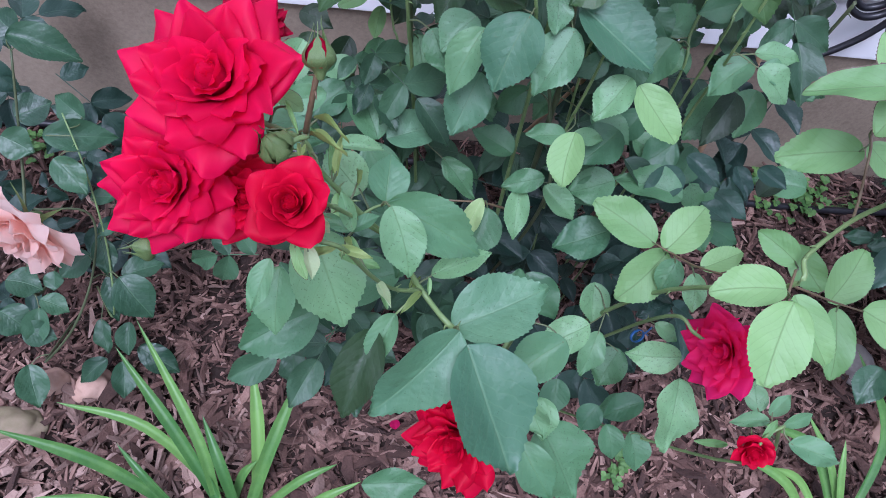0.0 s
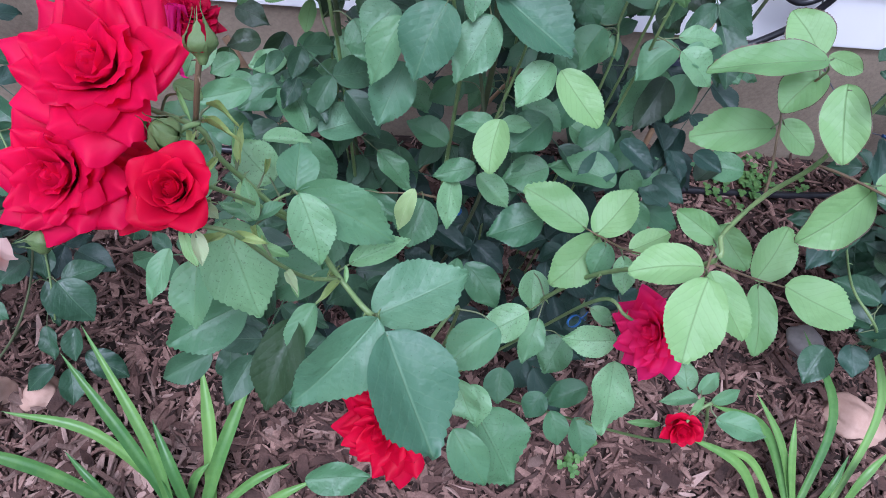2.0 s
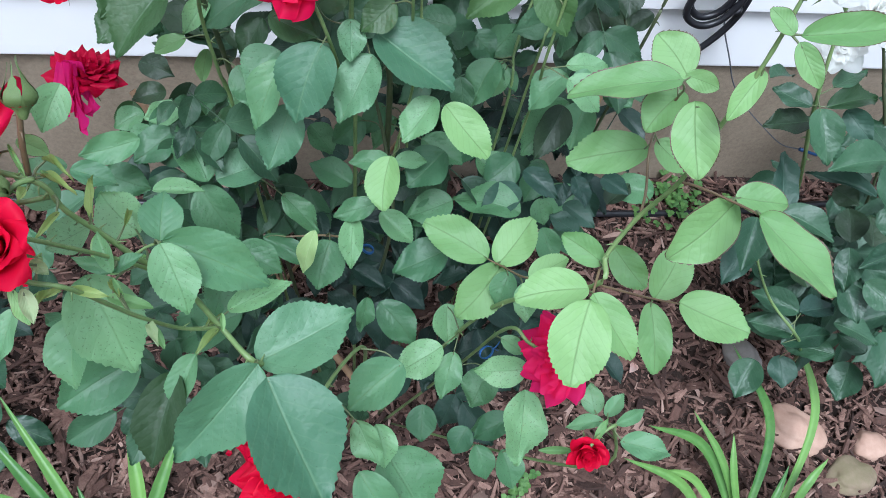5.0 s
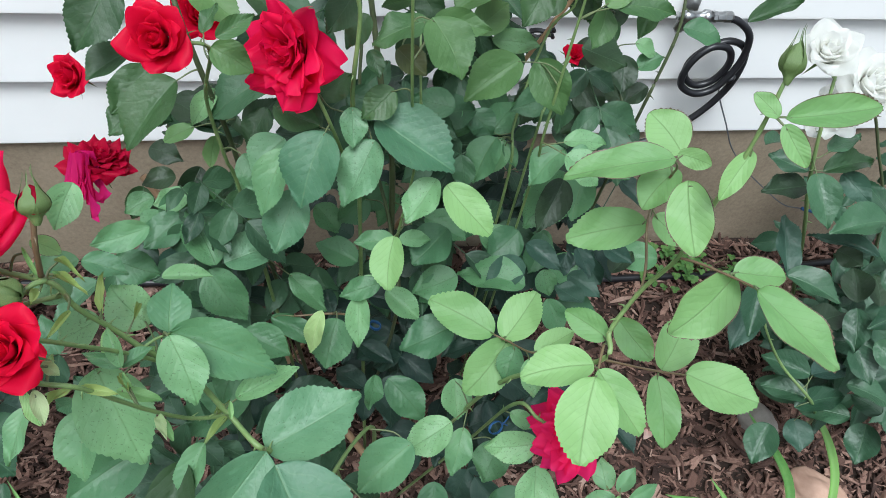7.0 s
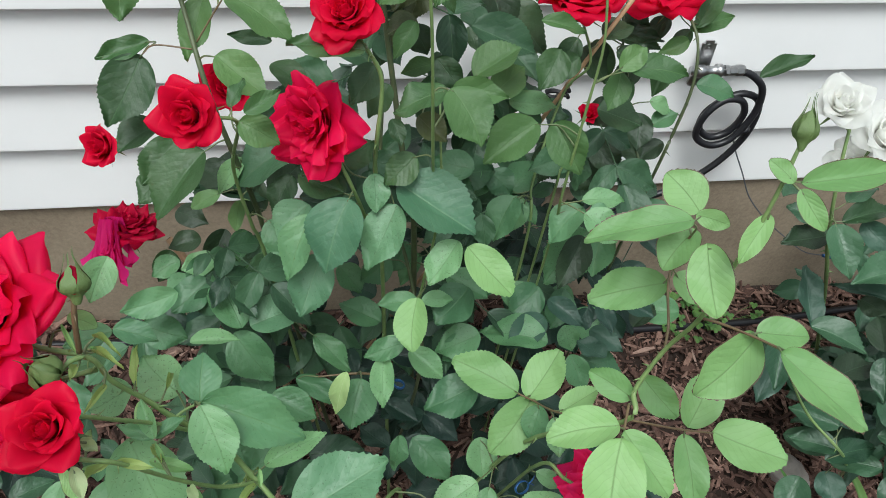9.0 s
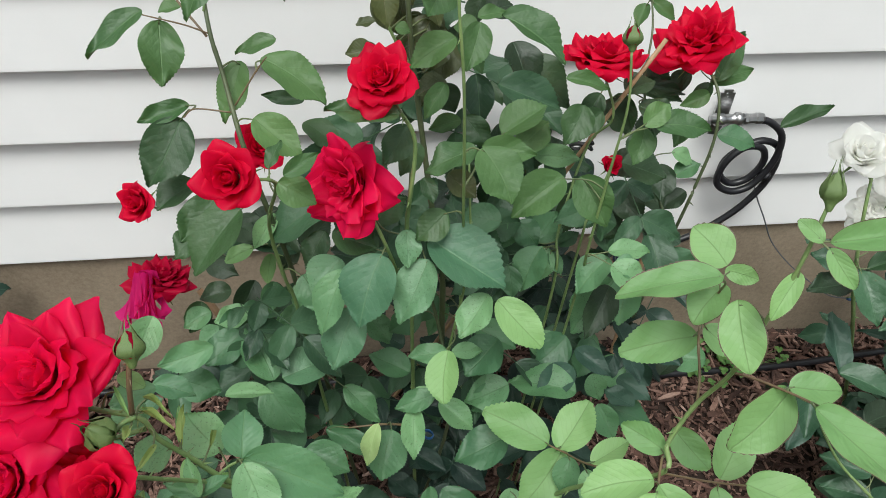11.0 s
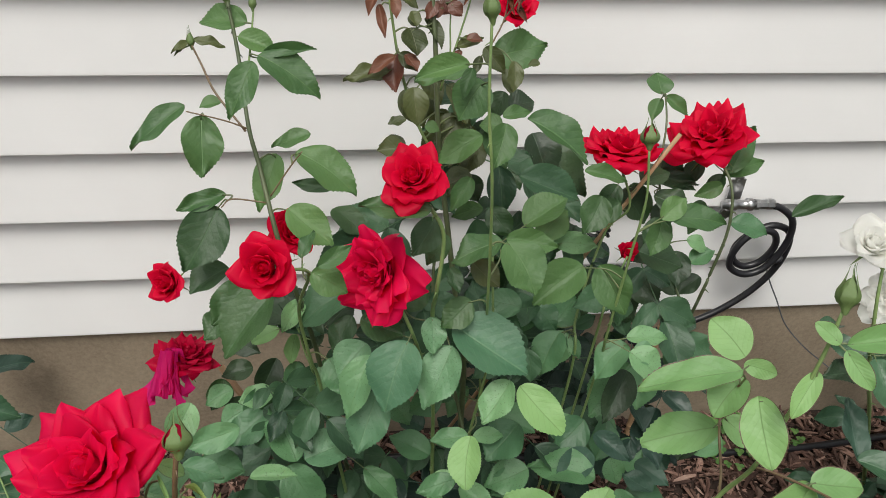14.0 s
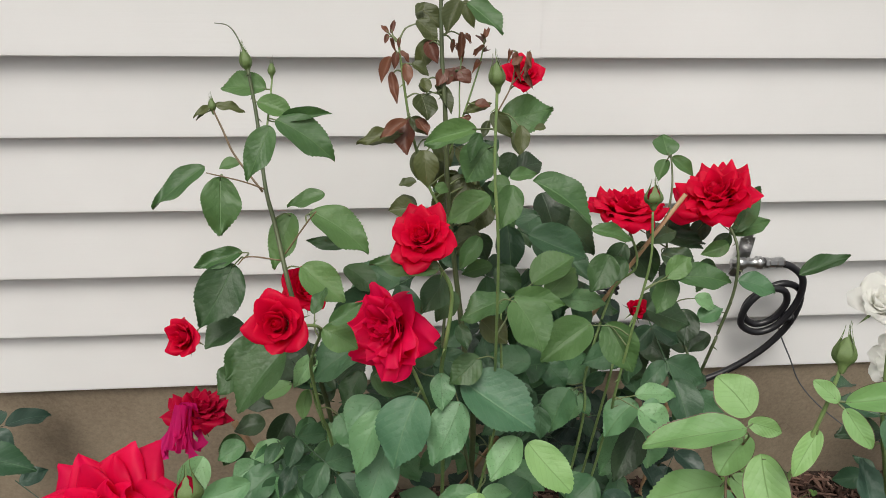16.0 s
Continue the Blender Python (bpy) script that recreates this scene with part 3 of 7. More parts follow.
def facing(at, way, size, spin=0.0):
    z = Vector(way).normalized()
    q = z.to_track_quat("Z", "Y")
    return Matrix.LocRotScale(Vector(at), q, Vector((size, size, size))) @ Matrix.Rotation(spin, 4, "Z")


def rose(parent, style, mat, at, way, radius, spin=0.0, label=""):
    """A bloom, its petals one by one, with its calyx; way is where it opens to."""
    core = child("rose", BARE_HIP if style == "wilted" else CALYX, parent, label)
    core.matrix_basis = facing(at, way, radius * (1.14 if style in ("cup", "tight") else 0.98), spin)
    if style not in ("wilted", "loose"):
        if ("heart", mat) not in PETALS:
            v, f = bud_body()
            data = ([Vector((x * 0.38, y * 0.38, z * 0.56 - 0.24)) for x, y, z in v], list(f))
            gather(data, lathe_z([(-0.46, 0.02), (-0.43, 0.30), (-0.30, 0.40)], 14))
            PETALS["heart", mat] = mesh_of("heart", *data, mat, True, [(0.3, 0.6)] * len(data[0]))
        child("heart", PETALS["heart", mat], core)
    for me in petals_of(style, mat):
        child("petal", me, core)
    return core


def bud(parent, at, way, size, mat=RED, swell=1.0, label="", tall=0.88):
    """A closed bud between green sepals."""
    if mat not in BUD_BODY:
        BUD_BODY[mat] = mesh_of("bud", *bud_body(), mat)
    ob = child("bud", BUD_BODY[mat], parent, label)
    ob.matrix_basis = facing(at, way, size) @ Matrix.Diagonal((1.0, 1.0, tall, 1.0))
    green = child("calyx", BUD_SEPALS, ob)
    green.scale = (1.06 * swell, 1.06 * swell, 1.0)
    return ob


# ---- ground ----
def ground_z(x, y):
    """The bed falls from the house, with slight humps."""
    d = max(0.0, WALL_Y - y)
    z = 0.045 - 0.13 * min(d, 0.75) - 0.02 * min(1.0, max(0.0, x - 0.3))
    return z + 0.012 * noise.noise(Vector((x * 4, y * 4, 0.3)))


def build_ground():
    verts, faces = [], []
    xs = [-400, -60, -8] + [-1.6 + 0.05 * i for i in range(77)] + [8, 60, 400]
    ys = [-400, -60, -8, -2] + [-0.9 + 0.05 * i for i in range(41)] + [1.6, 8, 60, 400]
    for y in ys:
        for x in xs:
            verts.append((x, y, ground_z(x, y) - 0.012))
    n = len(xs)
    for j in range(len(ys) - 1):
        for i in range(n - 1):
            faces.append((j * n + i, j * n + i + 1, j * n + n + i + 1, j * n + n + i))
    tagged(new("ground", mesh_of("ground", verts, faces, SOIL)), "dark damp soil of a planting bed", "ground", kind="structure")


build_ground()


def build_mulch():
    """Shredded bark over the bed: bent splinters and flakes of many sizes, lying on and across each other."""
    rng, tone = random.Random(5), random.Random(6)
    verts, faces, pale = [], [], []
    for i in range(50000):
        x, y = rng.uniform(-1.05, 1.55), rng.uniform(0.02, 1.05)
        if i % 10 == 0:
            x, y = rng.gauss(0.25, 1.1), min(1.05, 0.1 + rng.gauss(0, 0.35))
        n = 0.007 + 0.050 * rng.random() ** 2.6
        if y < 0.5:
            n *= 1.25
        flake = rng.random() < (0.20 if y < 0.5 else 0.14)
        w = n * (rng.uniform(0.28, 0.50) if flake else rng.uniform(0.09, 0.26))
        if i % 4 == 1:
            n = rng.uniform(0.004, 0.011)
            w = n * rng.uniform(0.45, 0.9)
        h = n * rng.uniform(0.04, 0.12) + 0.0010
        q = Euler((rng.gauss(0, 0.36), rng.gauss(0, 0.32), rng.uniform(0, 6.28))).to_matrix()
        c = Vector((x, y, ground_z(x, y) - 0.006 + rng.uniform(0, 0.016)))
        o = len(verts)
        bend, lift = rng.uniform(-0.5, 0.5) * w, rng.uniform(-0.06, 0.12) * n
        for s, fat in ((-0.5, rng.uniform(0.15, 0.8)), (rng.uniform(-0.25, 0.25), rng.uniform(0.8, 1.1)), (0.5, rng.uniform(0.10, 0.8))):
            mid = 1 - 4 * s * s
            for sy, sz in ((-1, -1), (1, -1), (1, 1), (-1, 1)):
                verts.append(c + q @ Vector((s * n + rng.uniform(-0.12, 0.12) * w, sy * w * 0.5 * fat * rng.uniform(0.7, 1.1) + bend * mid, sz * h * 0.5 * rng.uniform(0.5, 1.1) + lift * mid)))
        for a in (0, 4):
            for k in range(4):
                m = (k + 1) % 4
                faces.append((o + a + k, o + a + m, o + a + 4 + m, o + a + 4 + k))
        faces.append((o + 3, o + 2, o + 1, o))
        faces.append((o + 8, o + 9, o + 10, o + 11))
        # pale chips thicken at the near left, for lighter bark and more open light
        pale.extend([1 if tone.random() < (0.38 if x < -0.25 and y < 0.5 else 0.06) else 0] * (len(faces) - len(pale)))
    me = mesh_of("bark_mulch", verts, faces, CHIPS, False)
    me.materials.append(PALE_CHIPS)
    me.polygons.foreach_set("material_index", pale)
    tagged(new("bark_mulch", me), "reddish brown shredded bark mulch over the bed", "mulch", kind="stuff")


build_mulch()


# ---- house wall ----
WALL_X0, WALL_X1, COURSES = -3.2, 4.2, 19


def slab(name, x0, x1, y0, y1, z0, z1, mat, label, category, kind="structure"):
    bm = bmesh.new()
    bmesh.ops.create_cube(bm, size=1.0)
    for v in bm.verts:
        v.co = Vector(((x0 + x1) / 2 + v.co.x * (x1 - x0), (y0 + y1) / 2 + v.co.y * (y1 - y0), (z0 + z1) / 2 + v.co.z * (z1 - z0)))
    me = bpy.data.meshes.new(name)
    bm.to_mesh(me)
    bm.free()
    me.materials.append(mat)
    return tagged(new(name, me), label, category, kind=kind)


slab("foundation", WALL_X0, WALL_X1, WALL_Y + 0.014, WALL_Y + 0.25, -0.3, SIDING_Z + 0.02, CONCRETE, "stained grey-brown concrete foundation under the siding", "foundation")
house_wall = slab("wall_house", WALL_X0, WALL_X1, WALL_Y + 0.030, WALL_Y + 0.20, SIDING_Z + 0.02, SIDING_Z + LAP * COURSES, SHADE_BACKING, "house wall clad in off-white vinyl lap siding", "wall")


def course_mesh(x0, x1, seed):
    """One lap: a face that leans out to its lower edge, a rounded drip lip, and the return under it."""
    rng = random.Random(seed)
    prof = [(0.0230, 0.0026), (0.0160, 0.0000), (0.0040, -0.0006), (0.0012, 0.0000), (0.0, 0.0018), (0.0003, 0.006), (0.0060, 0.044), (0.0180, LAP - 0.0030), (0.0190, LAP - 0.0022), (0.0226, LAP - 0.0020)]
    n = max(2, int((x1 - x0) / 0.25))
    verts, faces = [], []
    for i in range(n + 1):
        x = x0 + (x1 - x0) * i / n
        sag = 0.0007 * math.sin(x * 2.3 + seed) + rng.uniform(-0.0002, 0.0002)
        for y, z in prof:
            verts.append((x, y, z + sag))
    m = len(prof)
    for i in range(n):
        for k in range(m - 1):
            faces.append((i * m + k, i * m + k + 1, (i + 1) * m + k + 1, (i + 1) * m + k))
    return mesh_of("siding_course", verts, faces, VINYL, False)


for k in range(COURSES):
    seam = 0.252 if k in (5, 6) else (-1.7 if k % 4 < 2 else 2.6)
    for a, b, y in ((WALL_X0, seam + 0.02, 0.0), (seam, WALL_X1, 0.0030)):
        ob = child("siding_course", course_mesh(a, b, k * 2 + (b == WALL_X1)), house_wall)
        ob.location = (0, WALL_Y + y, SIDING_Z + LAP * k)


# ---- tap, hose, wire ----
def lathe(prof, sides=16, axis="x"):
    verts, faces = [], []
    for u, r in prof:
        for k in range(sides):
            w = 2 * math.pi * k / sides
            p = (u, r * math.cos(w), r * math.sin(w))
            verts.append(Vector(p) if axis == "x" else Vector((p[1], p[2], p[0])))
    for i in range(len(prof) - 1):
        for k in range(sides):
            j = (k + 1) % sides
            faces.append((i * sides + k, i * sides + j, (i + 1) * sides + j, (i + 1) * sides + k))
    faces.append(tuple(range(sides - 1, -1, -1)))
    faces.append(tuple((len(prof) - 1) * sides + k for k in range(sides)))
    return verts, faces


def plate_data(w, h, t, hole):
    """A bent bracket plate with rounded corners and a bolt hole ring."""
    bm = bmesh.new()
    bmesh.ops.create_cube(bm, size=1.0)
    for v in bm.verts:
        v.co = Vector((v.co.x * w, v.co.y * t, v.co.z * h))
    bmesh.ops.bevel(bm, geom=[e for e in bm.edges if abs((e.verts[0].co - e.verts[1].co).y) > t * 0.5], offset=w * 0.2, segments=4, affect="EDGES")
    bm.verts.ensure_lookup_table()
    verts, faces = [v.co.copy() for v in bm.verts], [tuple(v.index for v in f.verts) for f in bm.faces]
    bm.free()
    data = (verts, faces)
    ring = lathe([(-0.001, hole), (0.0006, hole), (0.0006, hole * 0.5), (-0.001, hole * 0.5)], 14)
    gather(data, ([Vector((p.y, -t * 0.6 - p.x, p.z + h * 0.3)) for p in ring[0]], ring[1]))
    return data


def build_tap():
    tap = thing("wall_tap", "galvanised metal tap on a bracket screwed to the siding", "tap", at=(0.675, 1.04, 0.64))
    plate = child("bracket", mesh_of("bracket", *plate_data(0.026, 0.052, 0.003, 0.005), CHROME, False), tap)
    plate.location = (0.0, 0.004, 0.018)
    low = child("clamp", mesh_of("clamp", *plate_data(0.022, 0.034, 0.004, 0.004), CHROME, False), tap)
    low.location, low.rotation_euler = (-0.006, 0.0, -0.026), (0.2, 0.15, 0)
    body = child("valve_body", mesh_of("valve_body", *lathe([(-0.030, 0.0075), (-0.022, 0.0075), (-0.021, 0.0105), (-0.006, 0.0105), (-0.004, 0.008), (0.014, 0.008), (0.016, 0.0115), (0.024, 0.0115), (0.026, 0.008), (0.030, 0.008)], 18), CHROME), tap)
    body.location = (0.0, -0.018, 0.0)
    nut = child("coupling", mesh_of("coupling", *lathe([(0.030, 0.0095), (0.036, 0.0098), (0.038, 0.0085), (0.050, 0.0085), (0.052, 0.0098), (0.062, 0.0098), (0.066, 0.0078)], 8), CHROME, False), tap, "bright hexagonal hose coupling")
    nut.location = (0.0, -0.018, 0.0)


build_tap()


def build_hose():
    hose = thing("garden_hose", "coiled black rubber hose hanging from the tap", "hose", at=(0.735, 1.03, 0.54))
    pts = [(-0.012, -0.008, 0.098), (0.018, -0.012, 0.094), (0.048, -0.016, 0.066), (0.050, -0.018, 0.015), (0.026, -0.018, -0.036), (-0.010, -0.018, -0.050), (-0.044, -0.018, -0.028),
           (-0.040, -0.016, 0.014), (-0.012, -0.014, 0.044), (0.022, -0.013, 0.040), (0.036, -0.010, 0.008), (0.022, -0.006, -0.030), (-0.008, -0.004, -0.042), (-0.034, -0.004, -0.022),
           (-0.034, -0.004, 0.010), (-0.010, -0.004, 0.036), (0.026, -0.004, 0.050), (0.060, -0.006, 0.030), (0.060, -0.008, -0.030), (0.030, -0.008, -0.092), (-0.020, -0.008, -0.142),
           (-0.075, -0.010, -0.172), (-0.140, -0.014, -0.186), (-0.190, -0.03, -0.215)]
    child("tube", mesh_of("tube", *tube_data(smooth_line(pts, 8), 0.0063, 0.0063, 12), RUBBER), hose)
    tie = child("tie", mesh_of("tie", *lathe([(-0.004, 0.011), (0.004, 0.011), (0.004, 0.009), (-0.004, 0.009)], 12), RUBBER), hose)
    tie.location, tie.rotation_euler = (0.045, -0.014, -0.018), (0, 0.9, 0)
    end = child("coupling", mesh_of("coupling", *lathe([(-0.030, 0.0080), (-0.028, 0.0115), (-0.012, 0.0115), (-0.010, 0.0145), (0.010, 0.0145), (0.013, 0.0120), (0.026, 0.0120), (0.028, 0.0090)], 12), NAVY, False), hose, "dark blue plastic hose coupling")
    end.location, end.rotation_euler = (-0.176, -0.022, -0.204), (0, 0.45, 0.3)
    wire = thing("wire", "thin grey wire hanging down the foundation to the soil", "wire", at=(0.78, 1.04, 0.47))
    line = smooth_line([(-0.010, -0.004, 0.050), (0.009, -0.006, -0.001), (0.048, -0.008, -0.067), (0.086, -0.009, -0.131), (0.143, -0.009, -0.193), (0.205, -0.009, -0.246), (0.278, -0.009, -0.301), (0.346, -0.009, -0.321), (0.450, -0.020, -0.360), (0.550, -0.070, -0.450)], 8)
    child("strand", mesh_of("strand", *tube_data(line, 0.0014, 0.0014, 6), GREY_WIRE), wire)
    sleeve = child("sleeve", mesh_of("sleeve", *tube_data([Vector((0.325, -0.012, -0.312)), Vector((0.346, -0.012, -0.320)), Vector((0.375, -0.013, -0.330))], 0.0042, 0.0034, 8), BLUE), wire, "blue plastic sleeve")


build_hose()


def ground_run(name, label, category, points, r, mat, lift):
    line = smooth_line([(x, y, ground_z(x, y) + lift) for x, y in points], 8)
    ob = thing(name, label, category)
    child("tube", mesh_of("tube", *tube_data(line, r, r, 10), mat), ob)
    return ob


ground_run("drip_hose", "black drip irrigation tube lying on the mulch along the wall", "hose", [(-1.2, 0.99), (-0.7, 1.01), (-0.2, 0.99), (0.1, 0.985), (0.5, 0.96), (0.93, 0.955), (1.3, 0.98), (1.8, 0.96)], 0.008, RUBBER, 0.012)


# ---- stakes ----
def stake(label, foot, top, r):
    ob = thing("bamboo_stake", label, "garden stake", "stakes", at=foot)
    d = Vector(top) - Vector(foot)
    line = [d * (i / 14) for i in range(15)]
    data = tube_data(line, r, r * 0.9, 10)
    for i in (4, 8, 12):
        gather(data, tube_data([line[i] - d * 0.006, line[i], line[i] + d * 0.006], r * 1.14, r * 1.14, 10))
    child("cane", mesh_of("cane", *data, BAMBOO), ob)
    # a dark soil-toned plug paints the shade inside the cut end's hollow
    pith = d.normalized()
    child("hollow", mesh_of("hollow", *tube_data([d - pith * 0.004, d + pith * 0.0004], r * 0.45, r * 0.45, 10), SOIL), ob, "dark disc for the shaded hollow of the cut end")


# ---- stones ----
def stone(label, x, y, sx, sy, sz, mat, seed, turn=0.0):
    bm = bmesh.new()
    bmesh.ops.create_icosphere(bm, subdivisions=4, radius=1.0)
    for v in bm.verts:
        n = noise.noise(v.co * 1.3 + Vector((seed, 0, 0))) * 0.28 + noise.noise(v.co * 4 + Vector((0, seed, 0))) * 0.05
        p = v.co * (1 + n)
        v.co = Vector((p.x * sx, p.y * sy, p.z * sz))
    me = bpy.data.meshes.new("stone")
    bm.to_mesh(me)
    bm.free()
    me.materials.append(mat)
    me.polygons.foreach_set("use_smooth", [True] * len(me.polygons))
    ob = tagged(new("stone", me), label, "stone", "stones in the bed")
    ob.matrix_basis = pose(x, y, ground_z(x, y) + sz * 0.35, 0, 0, turn)


stone("smooth pinkish tan stone on the mulch", 0.955, 0.470, 0.060, 0.042, 0.030, STONE_PINK, 1.0, -42)
stone("rough brown stone on the mulch", 1.045, 0.375, 0.050, 0.036, 0.026, STONE_MOSS, 2.0, 10)
stone("grey stone half behind leaves", 0.895, 0.615, 0.036, 0.044, 0.032, STONE_GREY, 3.0, 20)
stone("pinkish stone beside the mulch edge", 1.11, 0.43, 0.034, 0.03, 0.022, STONE_PINK, 4.0, 0)
stone("round pinkish tan stone under the pink rose", -0.520, 0.500, 0.032, 0.027, 0.024, STONE_PINK, 5.0, 30)
stone("small pinkish stone under the pink rose", -0.585, 0.505, 0.024, 0.024, 0.020, STONE_PINK, 6.0, 0)
stone("mossy tan stone at the bed's edge", -0.630, 0.430, 0.050, 0.030, 0.026, STONE_MOSS, 7.0, 0)


# ---- strap-leaved clumps ----
def strap(parent, points, wide):
    """A grooved strap leaf along the points, tapering to its tip."""
    line = smooth_line(points, 7)
    n = len(line)
    verts, faces = [], []
    for i, p in enumerate(line):
        d = (line[min(i + 1, n - 1)] - line[max(i - 1, 0)]).normalized()
        side = d.cross(Vector((0, -0.5, 0.85))).normalized()
        up = side.cross(d).normalized()
        s = i / (n - 1)
        w = wide * 0.72 * (0.75 + 0.6 * s if s < 0.4 else 1.0) * min(1.0, (1 - s) * 2.6) ** 0.8
        for c in (-1, -0.5, 0, 0.5, 1):
            verts.append(p + side * c * w + up * (abs(c) * w * 0.85))
    for i in range(n - 1):
        for k in range(4):
            b = i * 5 + k
            faces.append((b, b + 1, b + 6, b + 5))
    child("strap_leaf", mesh_of("strap_leaf", verts, faces, BLADE), parent)


# ---- clover ----
def clover(x, y, count, spread, seed):
    rng = random.Random(seed)
    ob = thing("clover", "small bright green clover seedlings in the mulch", "weed", "weeds", at=(x, y, ground_z(x, y)))
    verts, faces, uvs = [], [], []
    for _ in range(count):
        c = Vector((rng.gauss(0, spread), rng.gauss(0, spread * 0.7), rng.uniform(0.012, 0.035)))
        for k in range(3):
            a = k * 2.094 + rng.uniform(-0.3, 0.3)
            way = Vector((math.cos(a), math.sin(a), rng.uniform(-0.2, 0.2)))
            m = leaf_frame(c, c + way * 0.011, 0.010, (rng.uniform(-0.3, 0.3), rng.uniform(-0.5, 0.1), 0.9))
            v, f, uv = CLOVER_SHAPE
            o = len(verts)
            verts.extend(m @ Vector(q) for q in v)
            faces.extend(tuple(i + o for i in face) for face in f)
            uvs.extend(uv)
        o = len(verts)
        st = tube_data([Vector((c.x * 0.6, c.y * 0.6, -0.01)), c], 0.0006, 0.0005, 4)
        verts.extend(st[0])
        faces.extend(tuple(i + o for i in face) for face in st[1])
        uvs.extend([(0.3, 0.5)] * len(st[0]))
    tagged(child("clover_leaves", mesh_of("clover_leaves", verts, faces, CLOVER, True, uvs), ob), kind="stuff")


CLOVER_SHAPE = leaf_data(0.15, 0.1, 0.0, 0.01, 3, 7, False)
CLOVER = leaf_material("clover_green", (0.055, 0.150, 0.032), (0.135, 0.270, 0.062), (0.14, 0.24, 0.09), 0.5, joined=True)
clover(0.40, 0.395, 16, 0.020, 1)
clover(0.83, 0.99, 70, 0.055, 2)
clover(-0.70, 0.96, 20, 0.03, 3)


# ---- the rose bushes ----
bush = thing("rose_bush", "tall rose bush with red blooms, buds and green serrated leaves", "rose bush", "rose bushes")
cane(bush, 0.0036, 0.0016, (0.160, 0.550, -0.020), (0.200, 0.470, 0.320), (0.235, 0.390, 0.600), (0.283, 0.313, 0.757), (0.292, 0.329, 0.780), (0.309, 0.337, 0.823), (0.317, 0.324, 0.880), (0.320, 0.319, 0.943), (0.326, 0.320, 0.999), (0.333, 0.329, 1.040), mat=GREEN_STEM, prickles=14)
cane(bush, 0.0016, 0.0012, (0.309, 0.337, 0.823), (0.318, 0.358, 0.829), (0.320, 0.382, 0.851), (0.340, 0.418, 0.846), (0.324, 0.385, 0.907), mat=RED_STEM, prickles=3)
cane(bush, 0.0015, 0.0011, (0.317, 0.324, 0.880), (0.328, 0.312, 0.886), (0.343, 0.293, 0.893), (0.354, 0.275, 0.900), mat=RED_STEM, prickles=0)
cane(bush, 0.0016, 0.0012, (0.288, 0.323, 0.767), (0.280, 0.306, 0.764), (0.273, 0.288, 0.761), mat=RED_STEM, prickles=0)
cane(bush, 0.0014, 0.0010, (0.284, 0.314, 0.759), (0.338, 0.316, 0.732), (0.384, 0.322, 0.707), mat=RED_STEM, prickles=0)
cane(bush, 0.0014, 0.0010, (0.288, 0.318, 0.749), (0.256, 0.371, 0.682), (0.241, 0.411, 0.646), (0.229, 0.424, 0.641), mat=RED_STEM, prickles=0)
cane(bush, 0.0034, 0.0019, (0.080, 0.550, -0.020), (0.050, 0.440, 0.400), (0.030, 0.330, 0.640), (0.006, 0.263, 0.740), (-0.023, 0.290, 0.752), (-0.047, 0.303, 0.793), (-0.073, 0.301, 0.835), (-0.088, 0.303, 0.857), (-0.103, 0.299, 0.888), (-0.111, 0.300, 0.912), (-0.138, 0.297, 0.932), (-0.160, 0.306, 0.947), mat=GREEN_STEM, prickles=14)
cane(bush, 0.0020, 0.0016, (-0.023, 0.290, 0.752), (-0.046, 0.272, 0.784), (-0.064, 0.250, 0.839), (-0.081, 0.222, 0.915), (-0.101, 0.220, 0.928), (-0.107, 0.221, 0.947), mat=GREEN_STEM, prickles=6)
cane(bush, 0.0022, 0.0019, (-0.107, 0.284, 0.939), (-0.103, 0.284, 0.964), (-0.100, 0.289, 0.982), mat=RED_STEM, prickles=2)
cane(bush, 0.0022, 0.0017, (-0.106, 0.285, 0.934), (-0.113, 0.279, 0.936), (-0.120, 0.269, 0.934), mat=GREEN_STEM, prickles=2)
cane(bush, 0.0022, 0.0017, (-0.109, 0.300, 0.900), (-0.171, 0.278, 0.904), (-0.188, 0.263, 0.905), mat=GREEN_STEM, prickles=0)
cane(bush, 0.0019, 0.0016, (-0.060, 0.298, 0.819), (-0.077, 0.281, 0.860), (-0.090, 0.258, 0.904), (-0.103, 0.240, 0.938), (-0.107, 0.226, 0.952), mat=GREEN_STEM, prickles=5)
cane(bush, 0.0014, 0.0010, (-0.023, 0.290, 0.752), (-0.040, 0.277, 0.740), (-0.051, 0.265, 0.730), mat=GREEN_STEM, prickles=0)
cane(bush, 0.0015, 0.0010, (-0.073, 0.301, 0.835), (-0.065, 0.308, 0.835), (-0.056, 0.313, 0.834), mat=GREEN_STEM, prickles=0)
cane(bush, 0.0042, 0.0022, (0.050, 0.680, -0.020), (-0.028, 0.659, 0.611), (-0.040, 0.642, 0.729), (-0.056, 0.627, 0.830), (-0.069, 0.635, 0.894), (-0.084, 0.681, 0.943), (-0.094, 0.706, 0.978), (-0.103, 0.757, 1.034), (-0.112, 0.788, 1.080), mat=DARK_STEM, prickles=10)
cane(bush, 0.0016, 0.0012, (-0.098, 0.716, 0.993), (-0.090, 0.759, 1.040), (-0.085, 0.782, 1.075), mat=GREEN_STEM, prickles=0)
cane(bush, 0.0016, 0.0012, (-0.097, 0.703, 0.973), (-0.128, 0.737, 1.000), (-0.142, 0.762, 1.018), (-0.152, 0.775, 1.036), mat=RED_STEM, prickles=0)
